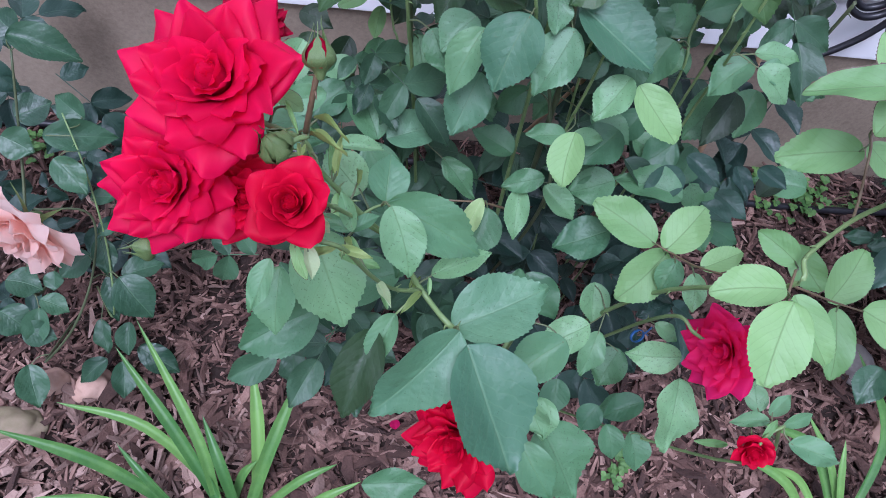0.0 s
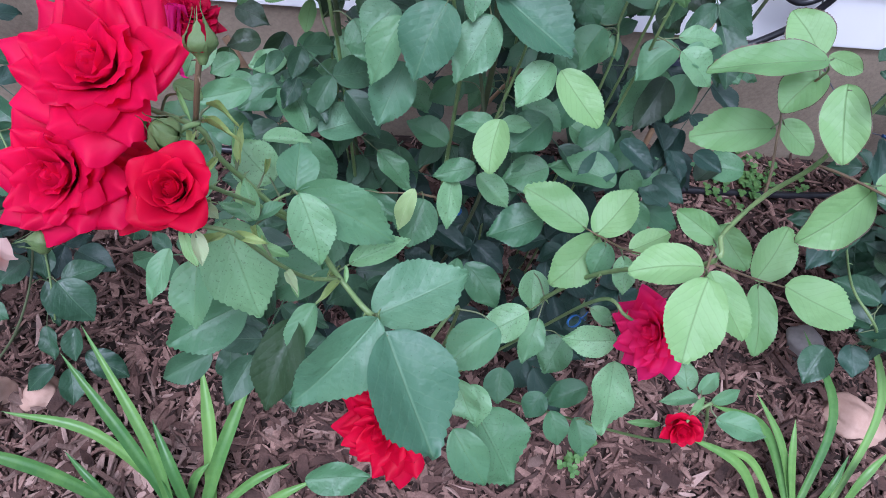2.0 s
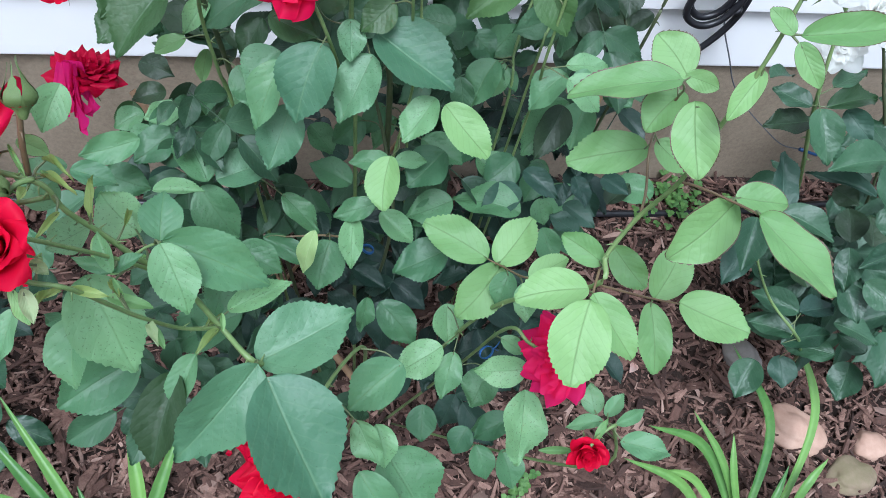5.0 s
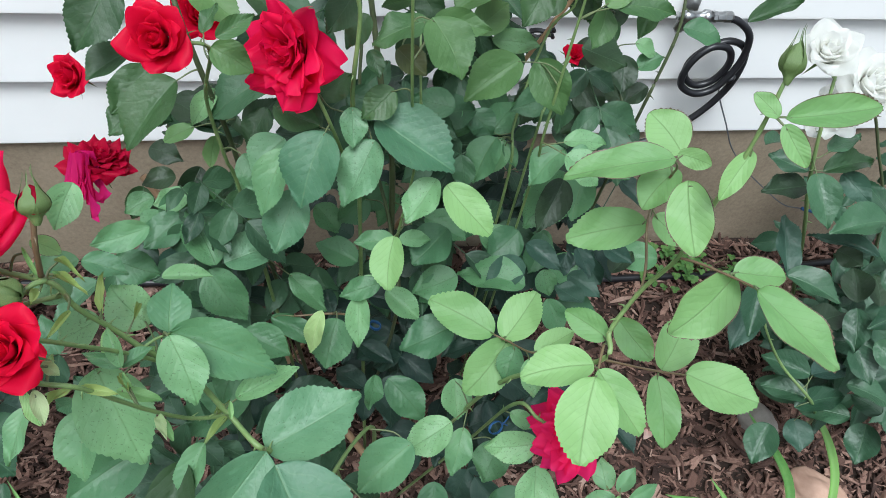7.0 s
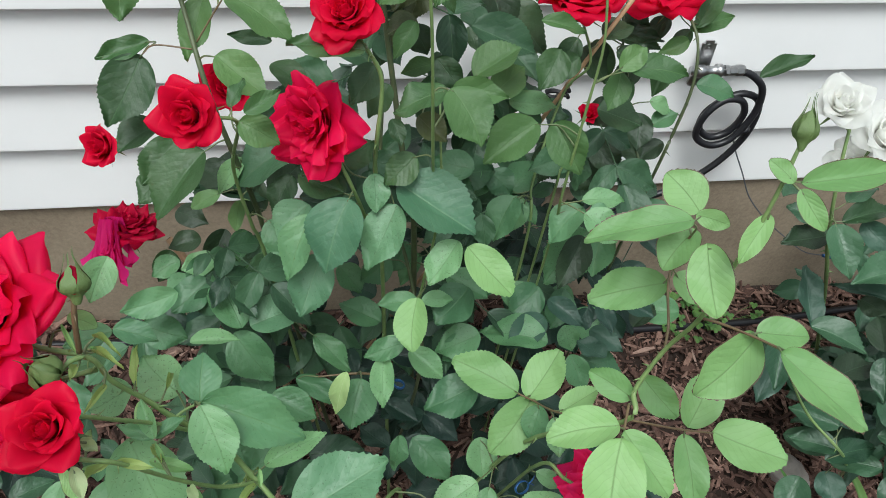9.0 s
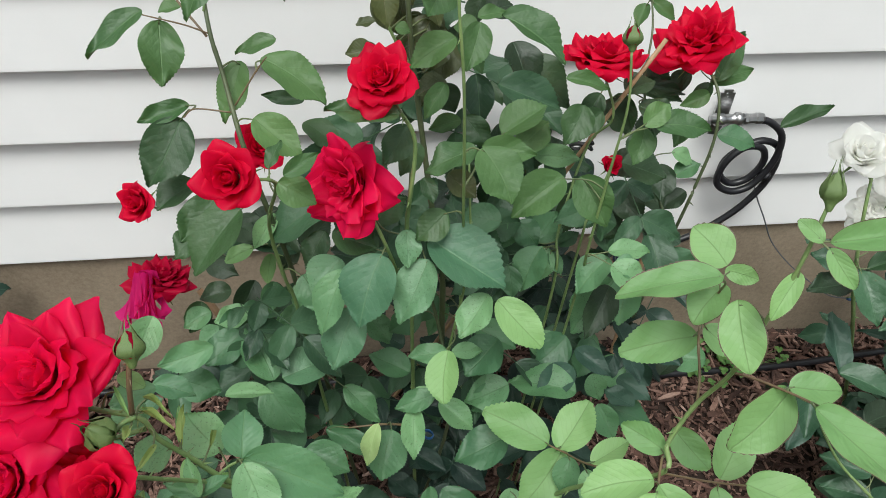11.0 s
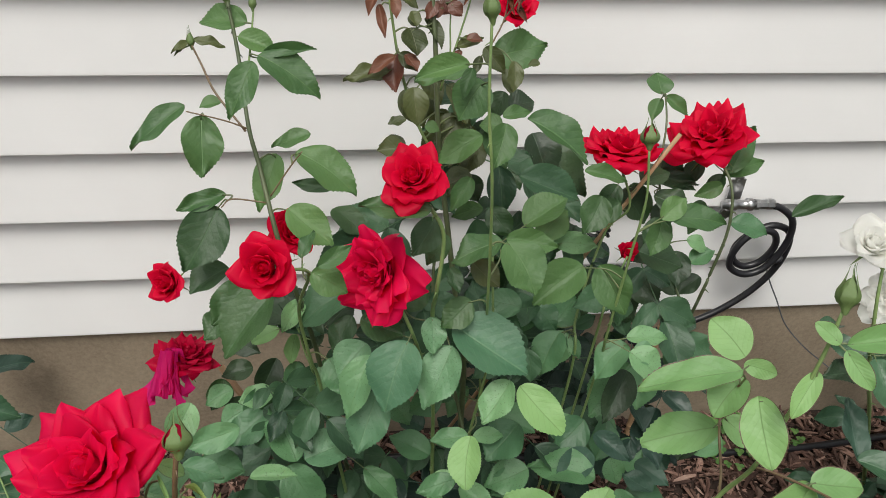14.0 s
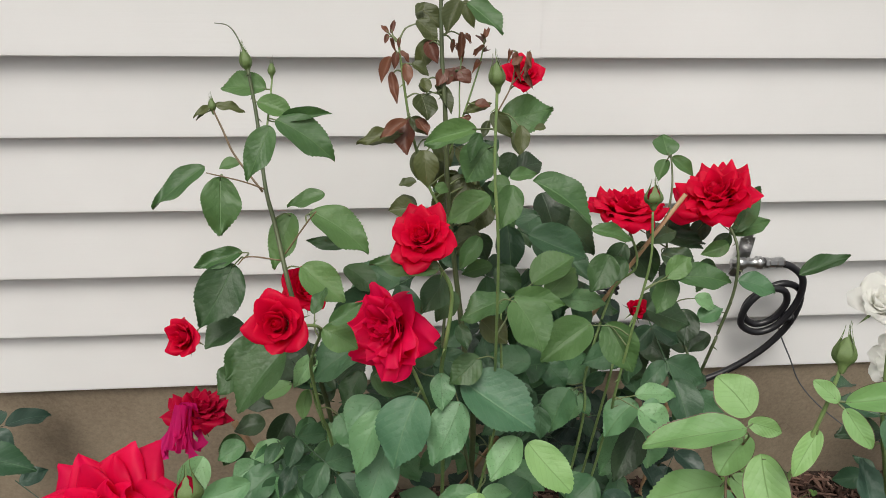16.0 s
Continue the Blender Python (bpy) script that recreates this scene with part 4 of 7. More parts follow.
cane(bush, 0.0012, 0.0008, (-0.094, 0.704, 0.975), (-0.116, 0.702, 0.986), (-0.153, 0.702, 0.997), mat=RED_STEM, prickles=0)
cane(bush, 0.0012, 0.0008, (-0.078, 0.652, 0.918), (-0.112, 0.657, 0.920), (-0.122, 0.645, 0.918), mat=RED_STEM, prickles=0)
cane(bush, 0.0012, 0.0008, (-0.073, 0.655, 0.924), (-0.051, 0.661, 0.955), (-0.038, 0.660, 0.973), mat=RED_STEM, prickles=0)
cane(bush, 0.0048, 0.0024, (0.160, 0.680, -0.020), (0.141, 0.630, 0.633), (0.131, 0.627, 0.735), (0.118, 0.649, 0.838), (0.107, 0.671, 0.924), (0.100, 0.680, 0.990), (0.096, 0.695, 1.067), (0.093, 0.718, 1.118), (0.092, 0.752, 1.188), mat=DARK_STEM, prickles=12)
cane(bush, 0.0022, 0.0015, (0.107, 0.681, 0.939), (0.082, 0.699, 0.979), (0.064, 0.713, 1.034), (0.055, 0.725, 1.086), (0.050, 0.740, 1.125), mat=GREEN_STEM, prickles=3)
cane(bush, 0.0017, 0.0009, (0.102, 0.690, 1.024), (0.105, 0.687, 1.039), (0.118, 0.701, 1.070), (0.132, 0.719, 1.109), (0.138, 0.734, 1.133), mat=GREEN_STEM, prickles=2)
cane(bush, 0.0012, 0.0007, (0.151, 0.700, 1.065), (0.166, 0.714, 1.090), (0.172, 0.733, 1.118), mat=RED_STEM)
cane(bush, 0.0011, 0.0007, (0.166, 0.714, 1.090), (0.178, 0.722, 1.102), (0.186, 0.732, 1.120), mat=RED_STEM)
cane(bush, 0.0013, 0.0008, (0.104, 0.693, 1.028), (0.111, 0.698, 1.056), (0.111, 0.707, 1.087), (0.113, 0.721, 1.117), mat=GREEN_STEM)
cane(bush, 0.0023, 0.0014, (0.200, 0.600, -0.020), (0.167, 0.647, 0.616), (0.155, 0.604, 0.761), (0.141, 0.545, 0.864), (0.129, 0.520, 1.010), (0.121, 0.527, 1.090), (0.121, 0.547, 1.156), mat=GREEN_STEM, prickles=9)
cane(bush, 0.0030, 0.0018, (0.470, 0.840, -0.000), (0.457, 0.705, 0.673), (0.463, 0.700, 0.757), (0.472, 0.707, 0.824), (0.472, 0.727, 0.871), (0.468, 0.764, 0.889), (0.474, 0.812, 0.887), mat=DARK_STEM, prickles=14)
cane(bush, 0.0025, 0.0014, (0.300, 0.700, -0.020), (0.307, 0.629, 0.623), (0.299, 0.601, 0.761), (0.303, 0.600, 0.870), (0.306, 0.601, 0.944), (0.302, 0.612, 0.995), mat=GREEN_STEM, prickles=8)
cane(bush, 0.0024, 0.0014, (0.457, 0.705, 0.673), (0.428, 0.755, 0.743), (0.411, 0.799, 0.842), (0.420, 0.836, 0.899), (0.427, 0.876, 0.925), mat=DARK_STEM, prickles=6)
cane(bush, 0.0034, 0.0020, (0.120, 0.620, -0.020), (0.098, 0.594, 0.696), (0.088, 0.557, 0.836), (0.087, 0.529, 0.896), (0.091, 0.530, 0.960), (0.077, 0.533, 0.992), mat=GREEN_STEM, prickles=6)
cane(bush, 0.0024, 0.0020, (0.092, 0.595, 0.695), (0.078, 0.561, 0.777), (0.064, 0.538, 0.840), (0.046, 0.550, 0.882), mat=GREEN_STEM, prickles=2)
cane(bush, 0.0030, 0.0018, (0.040, 0.620, -0.020), (-0.027, 0.616, 0.621), (-0.041, 0.599, 0.738), (-0.048, 0.585, 0.828), (-0.032, 0.545, 0.909), (-0.052, 0.535, 0.924), mat=GREEN_STEM, prickles=5)
cane(bush, 0.0026, 0.0018, (0.280, 0.720, -0.020), (0.294, 0.674, 0.593), (0.301, 0.711, 0.683), (0.337, 0.763, 0.782), (0.361, 0.759, 0.827), (0.343, 0.783, 0.883), mat=GREEN_STEM, prickles=5)
cane(bush, 0.0034, 0.0022, (0.120, 0.700, -0.020), (0.146, 0.563, 0.489), (0.139, 0.619, 0.601), (0.106, 0.674, 0.734), (0.107, 0.708, 0.816), mat=DARK_STEM, prickles=6)
cane(bush, 0.0024, 0.0014, (0.138, 0.557, 0.641), (0.157, 0.577, 0.768), (0.156, 0.614, 0.879), mat=GREEN_STEM, prickles=2)
cane(bush, 0.0020, 0.0014, (0.020, 0.740, 0.020), (-0.040, 0.679, 0.587), (-0.056, 0.692, 0.662), (-0.067, 0.700, 0.732), mat=GREEN_STEM, prickles=2)
cane(bush, 0.0022, 0.0013, (0.101, 0.551, 0.509), (0.066, 0.547, 0.524), (0.018, 0.545, 0.526), mat=RED_STEM, prickles=0)
cane(bush, 0.0026, 0.0015, (0.300, 0.720, 0.000), (0.310, 0.659, 0.672), (0.324, 0.681, 0.733), (0.350, 0.707, 0.787), mat=GREEN_STEM, prickles=3)
cane(bush, 0.0024, 0.0016, (0.180, 0.520, 0.000), (0.329, 0.253, 0.481), (0.320, 0.234, 0.637), (0.299, 0.223, 0.649), (0.287, 0.212, 0.652), mat=GREEN_STEM, prickles=3)
cane(bush, 0.0030, 0.0020, (0.100, 0.520, -0.030), (0.100, 0.400, 0.350), (0.099, 0.360, 0.579), (0.059, 0.289, 0.646), (0.025, 0.219, 0.639), mat=GREEN_STEM, prickles=3)
cane(bush, 0.0030, 0.0020, (0.170, 0.540, -0.030), (0.240, 0.450, 0.350), (0.245, 0.363, 0.601), (0.258, 0.330, 0.629), (0.277, 0.312, 0.632), mat=GREEN_STEM, prickles=3)
leaf(bush, "l", (0.261, 0.277, 0.794), (0.242, 0.221, 0.757), 0.049, (-0.133, -0.521, 0.843))
leaf(bush, "l", (0.271, 0.300, 0.774), (0.210, 0.299, 0.765), 0.033, (-0.122, -0.541, 0.832))
leaf(bush, "l", (0.269, 0.289, 0.784), (0.300, 0.241, 0.759), 0.032, (-0.148, -0.526, 0.837))
leaf(bush, "l", (0.349, 0.317, 0.720), (0.351, 0.260, 0.686), 0.031, (-0.161, -0.520, 0.839))
leaf(bush, "l", (0.384, 0.324, 0.707), (0.448, 0.291, 0.701), 0.046, (-0.185, -0.525, 0.831))
leaf(bush, "l", (0.386, 0.356, 0.661), (0.419, 0.398, 0.696), 0.041, (-0.168, -0.544, 0.822))
leaf(bush, "l", (0.353, 0.302, 0.884), (0.306, 0.271, 0.852), 0.040, (-0.187, -0.557, 0.809))
leaf(bush, "l", (0.345, 0.297, 0.894), (0.382, 0.288, 0.898), 0.026, (-0.208, -0.565, 0.799))
leaf(bush, "l", (0.335, 0.259, 0.922), (0.382, 0.208, 0.900), 0.032, (-0.221, -0.543, 0.810))
leaf(bush, "l", (0.306, 0.338, 0.947), (0.307, 0.295, 0.915), 0.032, (-0.184, -0.589, 0.787))
leaf(bush, "l", (0.319, 0.381, 0.928), (0.236, 0.387, 0.916), 0.028, (-0.155, -0.613, 0.775))
leaf(bush, "l", (0.372, 0.455, 0.864), (0.347, 0.488, 0.885), 0.042, (-0.170, -0.619, 0.767))
leaf(bush, "l", (0.333, 0.394, 0.904), (0.303, 0.374, 0.882), 0.029, (-0.170, -0.601, 0.781))
leaf(bush, "l", (0.330, 0.398, 0.917), (0.356, 0.386, 0.914), 0.017, (-0.184, -0.608, 0.772))
leaf(bush, "l", (0.330, 0.399, 0.835), (0.261, 0.398, 0.821), 0.037, (-0.146, -0.589, 0.795))
leaf(bush, "l", (0.345, 0.416, 0.826), (0.373, 0.392, 0.814), 0.027, (-0.172, -0.585, 0.793))
leaf(bush, "l", (0.330, 0.321, 0.989), (0.307, 0.300, 0.967), 0.016, (-0.203, -0.601, 0.773))
leaf(bush, "l", (0.294, 0.331, 0.764), (0.260, 0.355, 0.775), 0.025, (-0.135, -0.556, 0.820))
leaf(bush, "l", (0.342, 0.397, 0.697), (0.371, 0.358, 0.677), 0.031, (-0.152, -0.547, 0.823))
leaf(bush, "l", (0.231, 0.431, 0.632), (0.165, 0.468, 0.651), 0.044, (-0.077, -0.565, 0.822))
leaf(bush, "l", (0.240, 0.422, 0.633), (0.279, 0.460, 0.664), 0.041, (-0.104, -0.562, 0.821))
leaf(bush, "l", (0.247, 0.427, 0.625), (0.199, 0.383, 0.591), 0.048, (-0.087, -0.544, 0.834))
leaf(bush, "l", (0.262, 0.387, 0.659), (0.302, 0.402, 0.674), 0.024, (-0.118, -0.551, 0.826))
leaf(bush, "m", (0.257, 0.384, 0.655), (0.257, 0.351, 0.633), 0.023, (-0.107, -0.539, 0.836))
leaf(bush, "g", (0.012, 0.244, 0.755), (0.056, 0.161, 0.708), 0.071, (-0.009, -0.493, 0.870))
leaf(bush, "g", (0.006, 0.253, 0.760), (-0.051, 0.187, 0.723), 0.051, (0.025, -0.503, 0.864))
leaf(bush, "g", (0.003, 0.267, 0.736), (0.079, 0.299, 0.757), 0.054, (-0.012, -0.532, 0.846))
leaf(bush, "m", (-0.042, 0.274, 0.741), (-0.063, 0.235, 0.719), 0.022, (0.040, -0.516, 0.856))
leaf(bush, "m", (-0.056, 0.315, 0.832), (0.018, 0.290, 0.812), 0.040, (0.024, -0.560, 0.828))
leaf(bush, "m", (-0.053, 0.300, 0.850), (-0.036, 0.260, 0.822), 0.032, (0.041, -0.555, 0.831))
leaf(bush, "m", (-0.057, 0.315, 0.833), (-0.054, 0.344, 0.853), 0.030, (0.046, -0.577, 0.815))
leaf(bush, "m", (-0.017, 0.297, 0.765), (0.031, 0.316, 0.777), 0.020, (0.007, -0.548, 0.836))
leaf(bush, "m", (-0.109, 0.301, 0.813), (-0.080, 0.242, 0.772), 0.053, (0.069, -0.538, 0.840))
leaf(bush, "m", (-0.136, 0.310, 0.742), (-0.141, 0.262, 0.713), 0.035, (0.085, -0.528, 0.845))
leaf(bush, "d", (-0.111, 0.335, 0.625), (-0.181, 0.297, 0.608), 0.055, (0.076, -0.517, 0.853))
leaf(bush, "k", (-0.057, 0.265, 0.731), (-0.082, 0.201, 0.695), 0.038, (0.049, -0.503, 0.863))
leaf(bush, "m", (-0.126, 0.239, 0.871), (-0.139, 0.210, 0.854), 0.015, (0.105, -0.534, 0.839))
leaf(bush, "l", (-0.092, 0.298, 0.818), (-0.066, 0.309, 0.824), 0.009, (0.060, -0.560, 0.827))
leaf(bush, "l", (-0.087, 0.270, 0.832), (-0.058, 0.264, 0.827), 0.009, (0.059, -0.546, 0.836))
leaf(bush, "l", (-0.086, 0.277, 0.851), (-0.091, 0.297, 0.865), 0.010, (0.070, -0.563, 0.823))
leaf(bush, "m", (-0.074, 0.330, 0.822), (-0.102, 0.353, 0.841), 0.035, (0.064, -0.578, 0.814))
leaf(bush, "m", (0.133, 0.324, 0.610), (0.078, 0.289, 0.587), 0.046, (-0.040, -0.511, 0.859))
leaf(bush, "m", (0.195, 0.400, 0.501), (0.136, 0.378, 0.484), 0.042, (-0.057, -0.521, 0.852))
leaf(bush, "m", (0.208, 0.459, 0.499), (0.208, 0.417, 0.472), 0.038, (-0.071, -0.533, 0.843))
leaf(bush, "m", (0.211, 0.401, 0.484), (0.194, 0.354, 0.454), 0.033, (-0.070, -0.514, 0.855))
leaf(bush, "m", (0.276, 0.340, 0.553), (0.217, 0.342, 0.548), 0.035, (-0.095, -0.514, 0.853))
leaf(bush, "m", (0.263, 0.309, 0.567), (0.255, 0.240, 0.528), 0.048, (-0.103, -0.491, 0.865))
leaf(bush, "d", (0.129, 0.480, 0.475), (0.171, 0.432, 0.447), 0.044, (-0.048, -0.535, 0.844))
leaf(bush, "d", (0.114, 0.255, 0.560), (0.157, 0.192, 0.526), 0.071, (-0.237, -0.293, 0.926))
leaf(bush, "m", (0.085, 0.225, 0.594), (0.119, 0.176, 0.569), 0.038, (-0.040, -0.469, 0.882))
leaf(bush, "m", (0.084, 0.257, 0.636), (0.100, 0.220, 0.615), 0.027, (-0.036, -0.490, 0.871))
leaf(bush, "d", (0.180, 0.375, 0.398), (0.176, 0.335, 0.375), 0.038, (-0.057, -0.496, 0.866))
leaf(bush, "d", (-0.057, 0.239, 0.380), (0.018, 0.243, 0.381), 0.039, (0.015, -0.462, 0.887))
leaf(bush, "d", (0.280, 0.325, 0.358), (0.296, 0.279, 0.334), 0.038, (-0.093, -0.477, 0.874))
leaf(bush, "d", (0.243, 0.326, 0.378), (0.256, 0.286, 0.357), 0.033, (-0.082, -0.480, 0.873))
leaf(bush, "d", (0.293, 0.380, 0.338), (0.250, 0.365, 0.325), 0.028, (-0.084, -0.495, 0.865))
leaf(bush, "m", (0.310, 0.240, 0.638), (0.276, 0.241, 0.633), 0.013, (-0.130, -0.491, 0.861))
leaf(bush, "m", (0.319, 0.251, 0.624), (0.338, 0.267, 0.637), 0.015, (-0.143, -0.497, 0.856))
leaf(bush, "m", (0.321, 0.236, 0.639), (0.351, 0.244, 0.648), 0.013, (-0.150, -0.492, 0.858))
leaf(bush, "m", (0.317, 0.216, 0.648), (0.361, 0.200, 0.647), 0.024, (-0.154, -0.480, 0.864))
leaf(bush, "l", (0.293, 0.235, 0.583), (0.261, 0.238, 0.580), 0.008, (-0.116, -0.482, 0.868))
leaf(bush, "m", (0.313, 0.257, 0.615), (0.311, 0.283, 0.630), 0.022, (-0.134, -0.500, 0.856))
leaf(bush, "g", (0.110, 0.555, 0.827), (0.184, 0.510, 0.798), 0.063, (-0.056, -0.609, 0.791))
leaf(bush, "g", (0.061, 0.529, 0.832), (0.032, 0.476, 0.792), 0.054, (-0.011, -0.602, 0.798))
leaf(bush, "m", (0.026, 0.543, 0.800), (-0.006, 0.495, 0.765), 0.034, (0.006, -0.600, 0.800))
leaf(bush, "g", (0.108, 0.539, 0.812), (0.072, 0.492, 0.775), 0.043, (-0.030, -0.601, 0.799))
leaf(bush, "g", (0.087, 0.553, 0.841), (0.088, 0.523, 0.818), 0.026, (-0.030, -0.616, 0.787))
leaf(bush, "m", (0.168, 0.517, 0.780), (0.135, 0.484, 0.753), 0.033, (-0.057, -0.590, 0.806))
leaf(bush, "l", (0.178, 0.517, 0.771), (0.220, 0.474, 0.743), 0.039, (-0.077, -0.585, 0.807))
leaf(bush, "l", (0.126, 0.492, 0.726), (0.116, 0.448, 0.695), 0.033, (-0.042, -0.569, 0.821))
leaf(bush, "m", (0.132, 0.528, 0.680), (0.088, 0.527, 0.678), 0.023, (-0.035, -0.578, 0.815))
leaf(bush, "m", (0.136, 0.525, 0.683), (0.171, 0.523, 0.684), 0.019, (-0.053, -0.578, 0.814))
leaf(bush, "g", (-0.055, 0.561, 0.613), (0.008, 0.582, 0.627), 0.045, (0.017, -0.578, 0.816))
leaf(bush, "d", (-0.064, 0.561, 0.610), (-0.095, 0.618, 0.652), 0.045, (0.037, -0.584, 0.811))
leaf(bush, "d", (-0.076, 0.574, 0.587), (-0.038, 0.524, 0.551), 0.050, (0.028, -0.563, 0.826))
leaf(bush, "m", (-0.120, 0.549, 0.690), (-0.178, 0.533, 0.683), 0.031, (0.068, -0.582, 0.810))
leaf(bush, "d", (-0.132, 0.640, 0.610), (-0.094, 0.664, 0.626), 0.033, (0.047, -0.595, 0.803))
leaf(bush, "d", (0.097, 0.583, 0.578), (0.049, 0.607, 0.594), 0.036, (-0.018, -0.577, 0.816))
leaf(bush, "d", (0.015, 0.585, 0.558), (0.059, 0.547, 0.533), 0.030, (-0.005, -0.563, 0.826))
leaf(bush, "d", (0.117, 0.505, 0.636), (0.071, 0.495, 0.628), 0.026, (-0.028, -0.562, 0.827))
leaf(bush, "m", (0.094, 0.502, 0.620), (0.089, 0.453, 0.588), 0.027, (-0.027, -0.551, 0.834))
leaf(bush, "y", (0.052, 0.487, 0.614), (0.034, 0.454, 0.578), 0.021, (0.003, -0.557, 0.831))
leaf(bush, "n", (0.151, 0.535, 0.948), (0.177, 0.496, 0.918), 0.044, (-0.072, -0.637, 0.768))
leaf(bush, "n", (0.154, 0.568, 0.924), (0.103, 0.558, 0.912), 0.030, (-0.051, -0.645, 0.763))
leaf(bush, "n", (0.160, 0.577, 0.920), (0.212, 0.566, 0.916), 0.026, (-0.077, -0.645, 0.760))
leaf(bush, "n", (0.264, 0.626, 0.841), (0.204, 0.598, 0.812), 0.045, (-0.088, -0.628, 0.773))
leaf(bush, "n", (0.285, 0.631, 0.837), (0.307, 0.585, 0.803), 0.042, (-0.112, -0.623, 0.774))
leaf(bush, "m", (0.270, 0.677, 0.691), (0.236, 0.639, 0.658), 0.041, (-0.083, -0.605, 0.792))
leaf(bush, "m", (0.333, 0.613, 0.728), (0.288, 0.589, 0.704), 0.036, (-0.109, -0.599, 0.793))
leaf(bush, "n", (0.190, 0.625, 0.899), (0.238, 0.645, 0.922), 0.037, (-0.084, -0.654, 0.751))
leaf(bush, "n", (0.166, 0.576, 1.052), (0.223, 0.548, 1.033), 0.031, (-0.092, -0.679, 0.728))
leaf(bush, "n", (0.154, 0.601, 1.034), (0.138, 0.570, 1.004), 0.027, (-0.063, -0.679, 0.732))
leaf(bush, "n", (0.141, 0.649, 0.995), (0.095, 0.631, 0.975), 0.030, (-0.045, -0.679, 0.733))
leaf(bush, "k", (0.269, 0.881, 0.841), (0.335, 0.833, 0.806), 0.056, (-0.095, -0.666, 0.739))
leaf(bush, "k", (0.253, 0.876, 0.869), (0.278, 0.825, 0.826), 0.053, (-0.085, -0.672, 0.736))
leaf(bush, "n", (0.279, 0.720, 0.906), (0.331, 0.709, 0.904), 0.020, (-0.113, -0.663, 0.740))
leaf(bush, "n", (0.345, 0.616, 0.910), (0.406, 0.606, 0.914), 0.030, (-0.151, -0.641, 0.753))
leaf(bush, "n", (0.346, 0.636, 0.895), (0.332, 0.607, 0.868), 0.028, (-0.133, -0.638, 0.758))
leaf(bush, "n", (0.334, 0.615, 0.911), (0.363, 0.628, 0.927), 0.025, (-0.140, -0.647, 0.750))
leaf(bush, "k", (0.406, 0.809, 0.676), (0.440, 0.762, 0.644), 0.043, (-0.126, -0.620, 0.774))
leaf(bush, "u", (0.341, 0.661, 0.831), (0.390, 0.641, 0.824), 0.045, (-0.134, -0.631, 0.764))
leaf(bush, "u", (0.305, 0.714, 0.874), (0.278, 0.683, 0.842), 0.038, (-0.106, -0.650, 0.753))
leaf(bush, "n", (0.493, 0.777, 0.862), (0.537, 0.820, 0.911), 0.029, (-0.170, -0.659, 0.732))
leaf(bush, "n", (0.495, 0.796, 0.848), (0.556, 0.803, 0.869), 0.027, (-0.170, -0.654, 0.737))
leaf(bush, "u", (0.610, 0.788, 0.782), (0.683, 0.798, 0.810), 0.025, (-0.197, -0.634, 0.748))
leaf(bush, "d", (0.541, 0.817, 0.754), (0.593, 0.798, 0.750), 0.035, (-0.171, -0.633, 0.755))
leaf(bush, "n", (0.433, 0.899, 0.913), (0.432, 0.923, 0.936), 0.038, (-0.137, -0.687, 0.714))
leaf(bush, "n", (0.428, 0.889, 0.912), (0.413, 0.869, 0.890), 0.019, (-0.135, -0.679, 0.722))
leaf(bush, "n", (0.434, 0.890, 0.914), (0.464, 0.869, 0.900), 0.020, (-0.143, -0.679, 0.720))
leaf(bush, "n", (-0.167, 0.761, 0.974), (-0.226, 0.726, 0.948), 0.028, (0.090, -0.684, 0.724))
leaf(bush, "n", (-0.143, 0.719, 0.983), (-0.140, 0.673, 0.939), 0.041, (0.071, -0.679, 0.731))
leaf(bush, "n", (-0.078, 0.672, 1.064), (-0.102, 0.633, 1.028), 0.029, (0.054, -0.698, 0.714))
leaf(bush, "n", (-0.081, 0.741, 1.040), (-0.017, 0.715, 1.011), 0.038, (0.032, -0.703, 0.710))
leaf(bush, "n", (-0.031, 0.707, 0.967), (-0.073, 0.699, 0.961), 0.020, (0.032, -0.684, 0.729))
leaf(bush, "n", (-0.046, 0.686, 0.958), (0.018, 0.656, 0.930), 0.041, (0.016, -0.674, 0.739))
leaf(bush, "n", (-0.068, 0.706, 0.944), (-0.090, 0.661, 0.904), 0.033, (0.043, -0.669, 0.742))
leaf(bush, "u", (-0.013, 0.783, 0.848), (-0.063, 0.789, 0.856), 0.018, (0.023, -0.668, 0.743))
leaf(bush, "n", (-0.124, 0.691, 0.904), (-0.175, 0.675, 0.895), 0.023, (0.072, -0.661, 0.747))
leaf(bush, "u", (-0.132, 0.679, 0.896), (-0.167, 0.625, 0.854), 0.052, (0.073, -0.649, 0.757))
leaf(bush, "n", (-0.055, 0.638, 0.920), (-0.010, 0.609, 0.894), 0.038, (0.025, -0.655, 0.755))
leaf(bush, "u", (-0.130, 0.675, 0.816), (-0.173, 0.652, 0.801), 0.036, (0.069, -0.636, 0.769))
leaf(bush, "u", (-0.078, 0.615, 0.826), (-0.133, 0.566, 0.791), 0.050, (0.055, -0.622, 0.781))
leaf(bush, "u", (-0.104, 0.640, 0.823), (-0.142, 0.602, 0.795), 0.043, (0.060, -0.628, 0.776))
leaf(bush, "n", (-0.029, 0.534, 0.920), (0.003, 0.519, 0.907), 0.028, (0.018, -0.636, 0.771))
leaf(bush, "n", (-0.021, 0.509, 0.946), (0.009, 0.523, 0.958), 0.016, (0.015, -0.646, 0.763))
leaf(bush, "n", (-0.041, 0.575, 0.905), (-0.029, 0.597, 0.923), 0.014, (0.027, -0.650, 0.760))
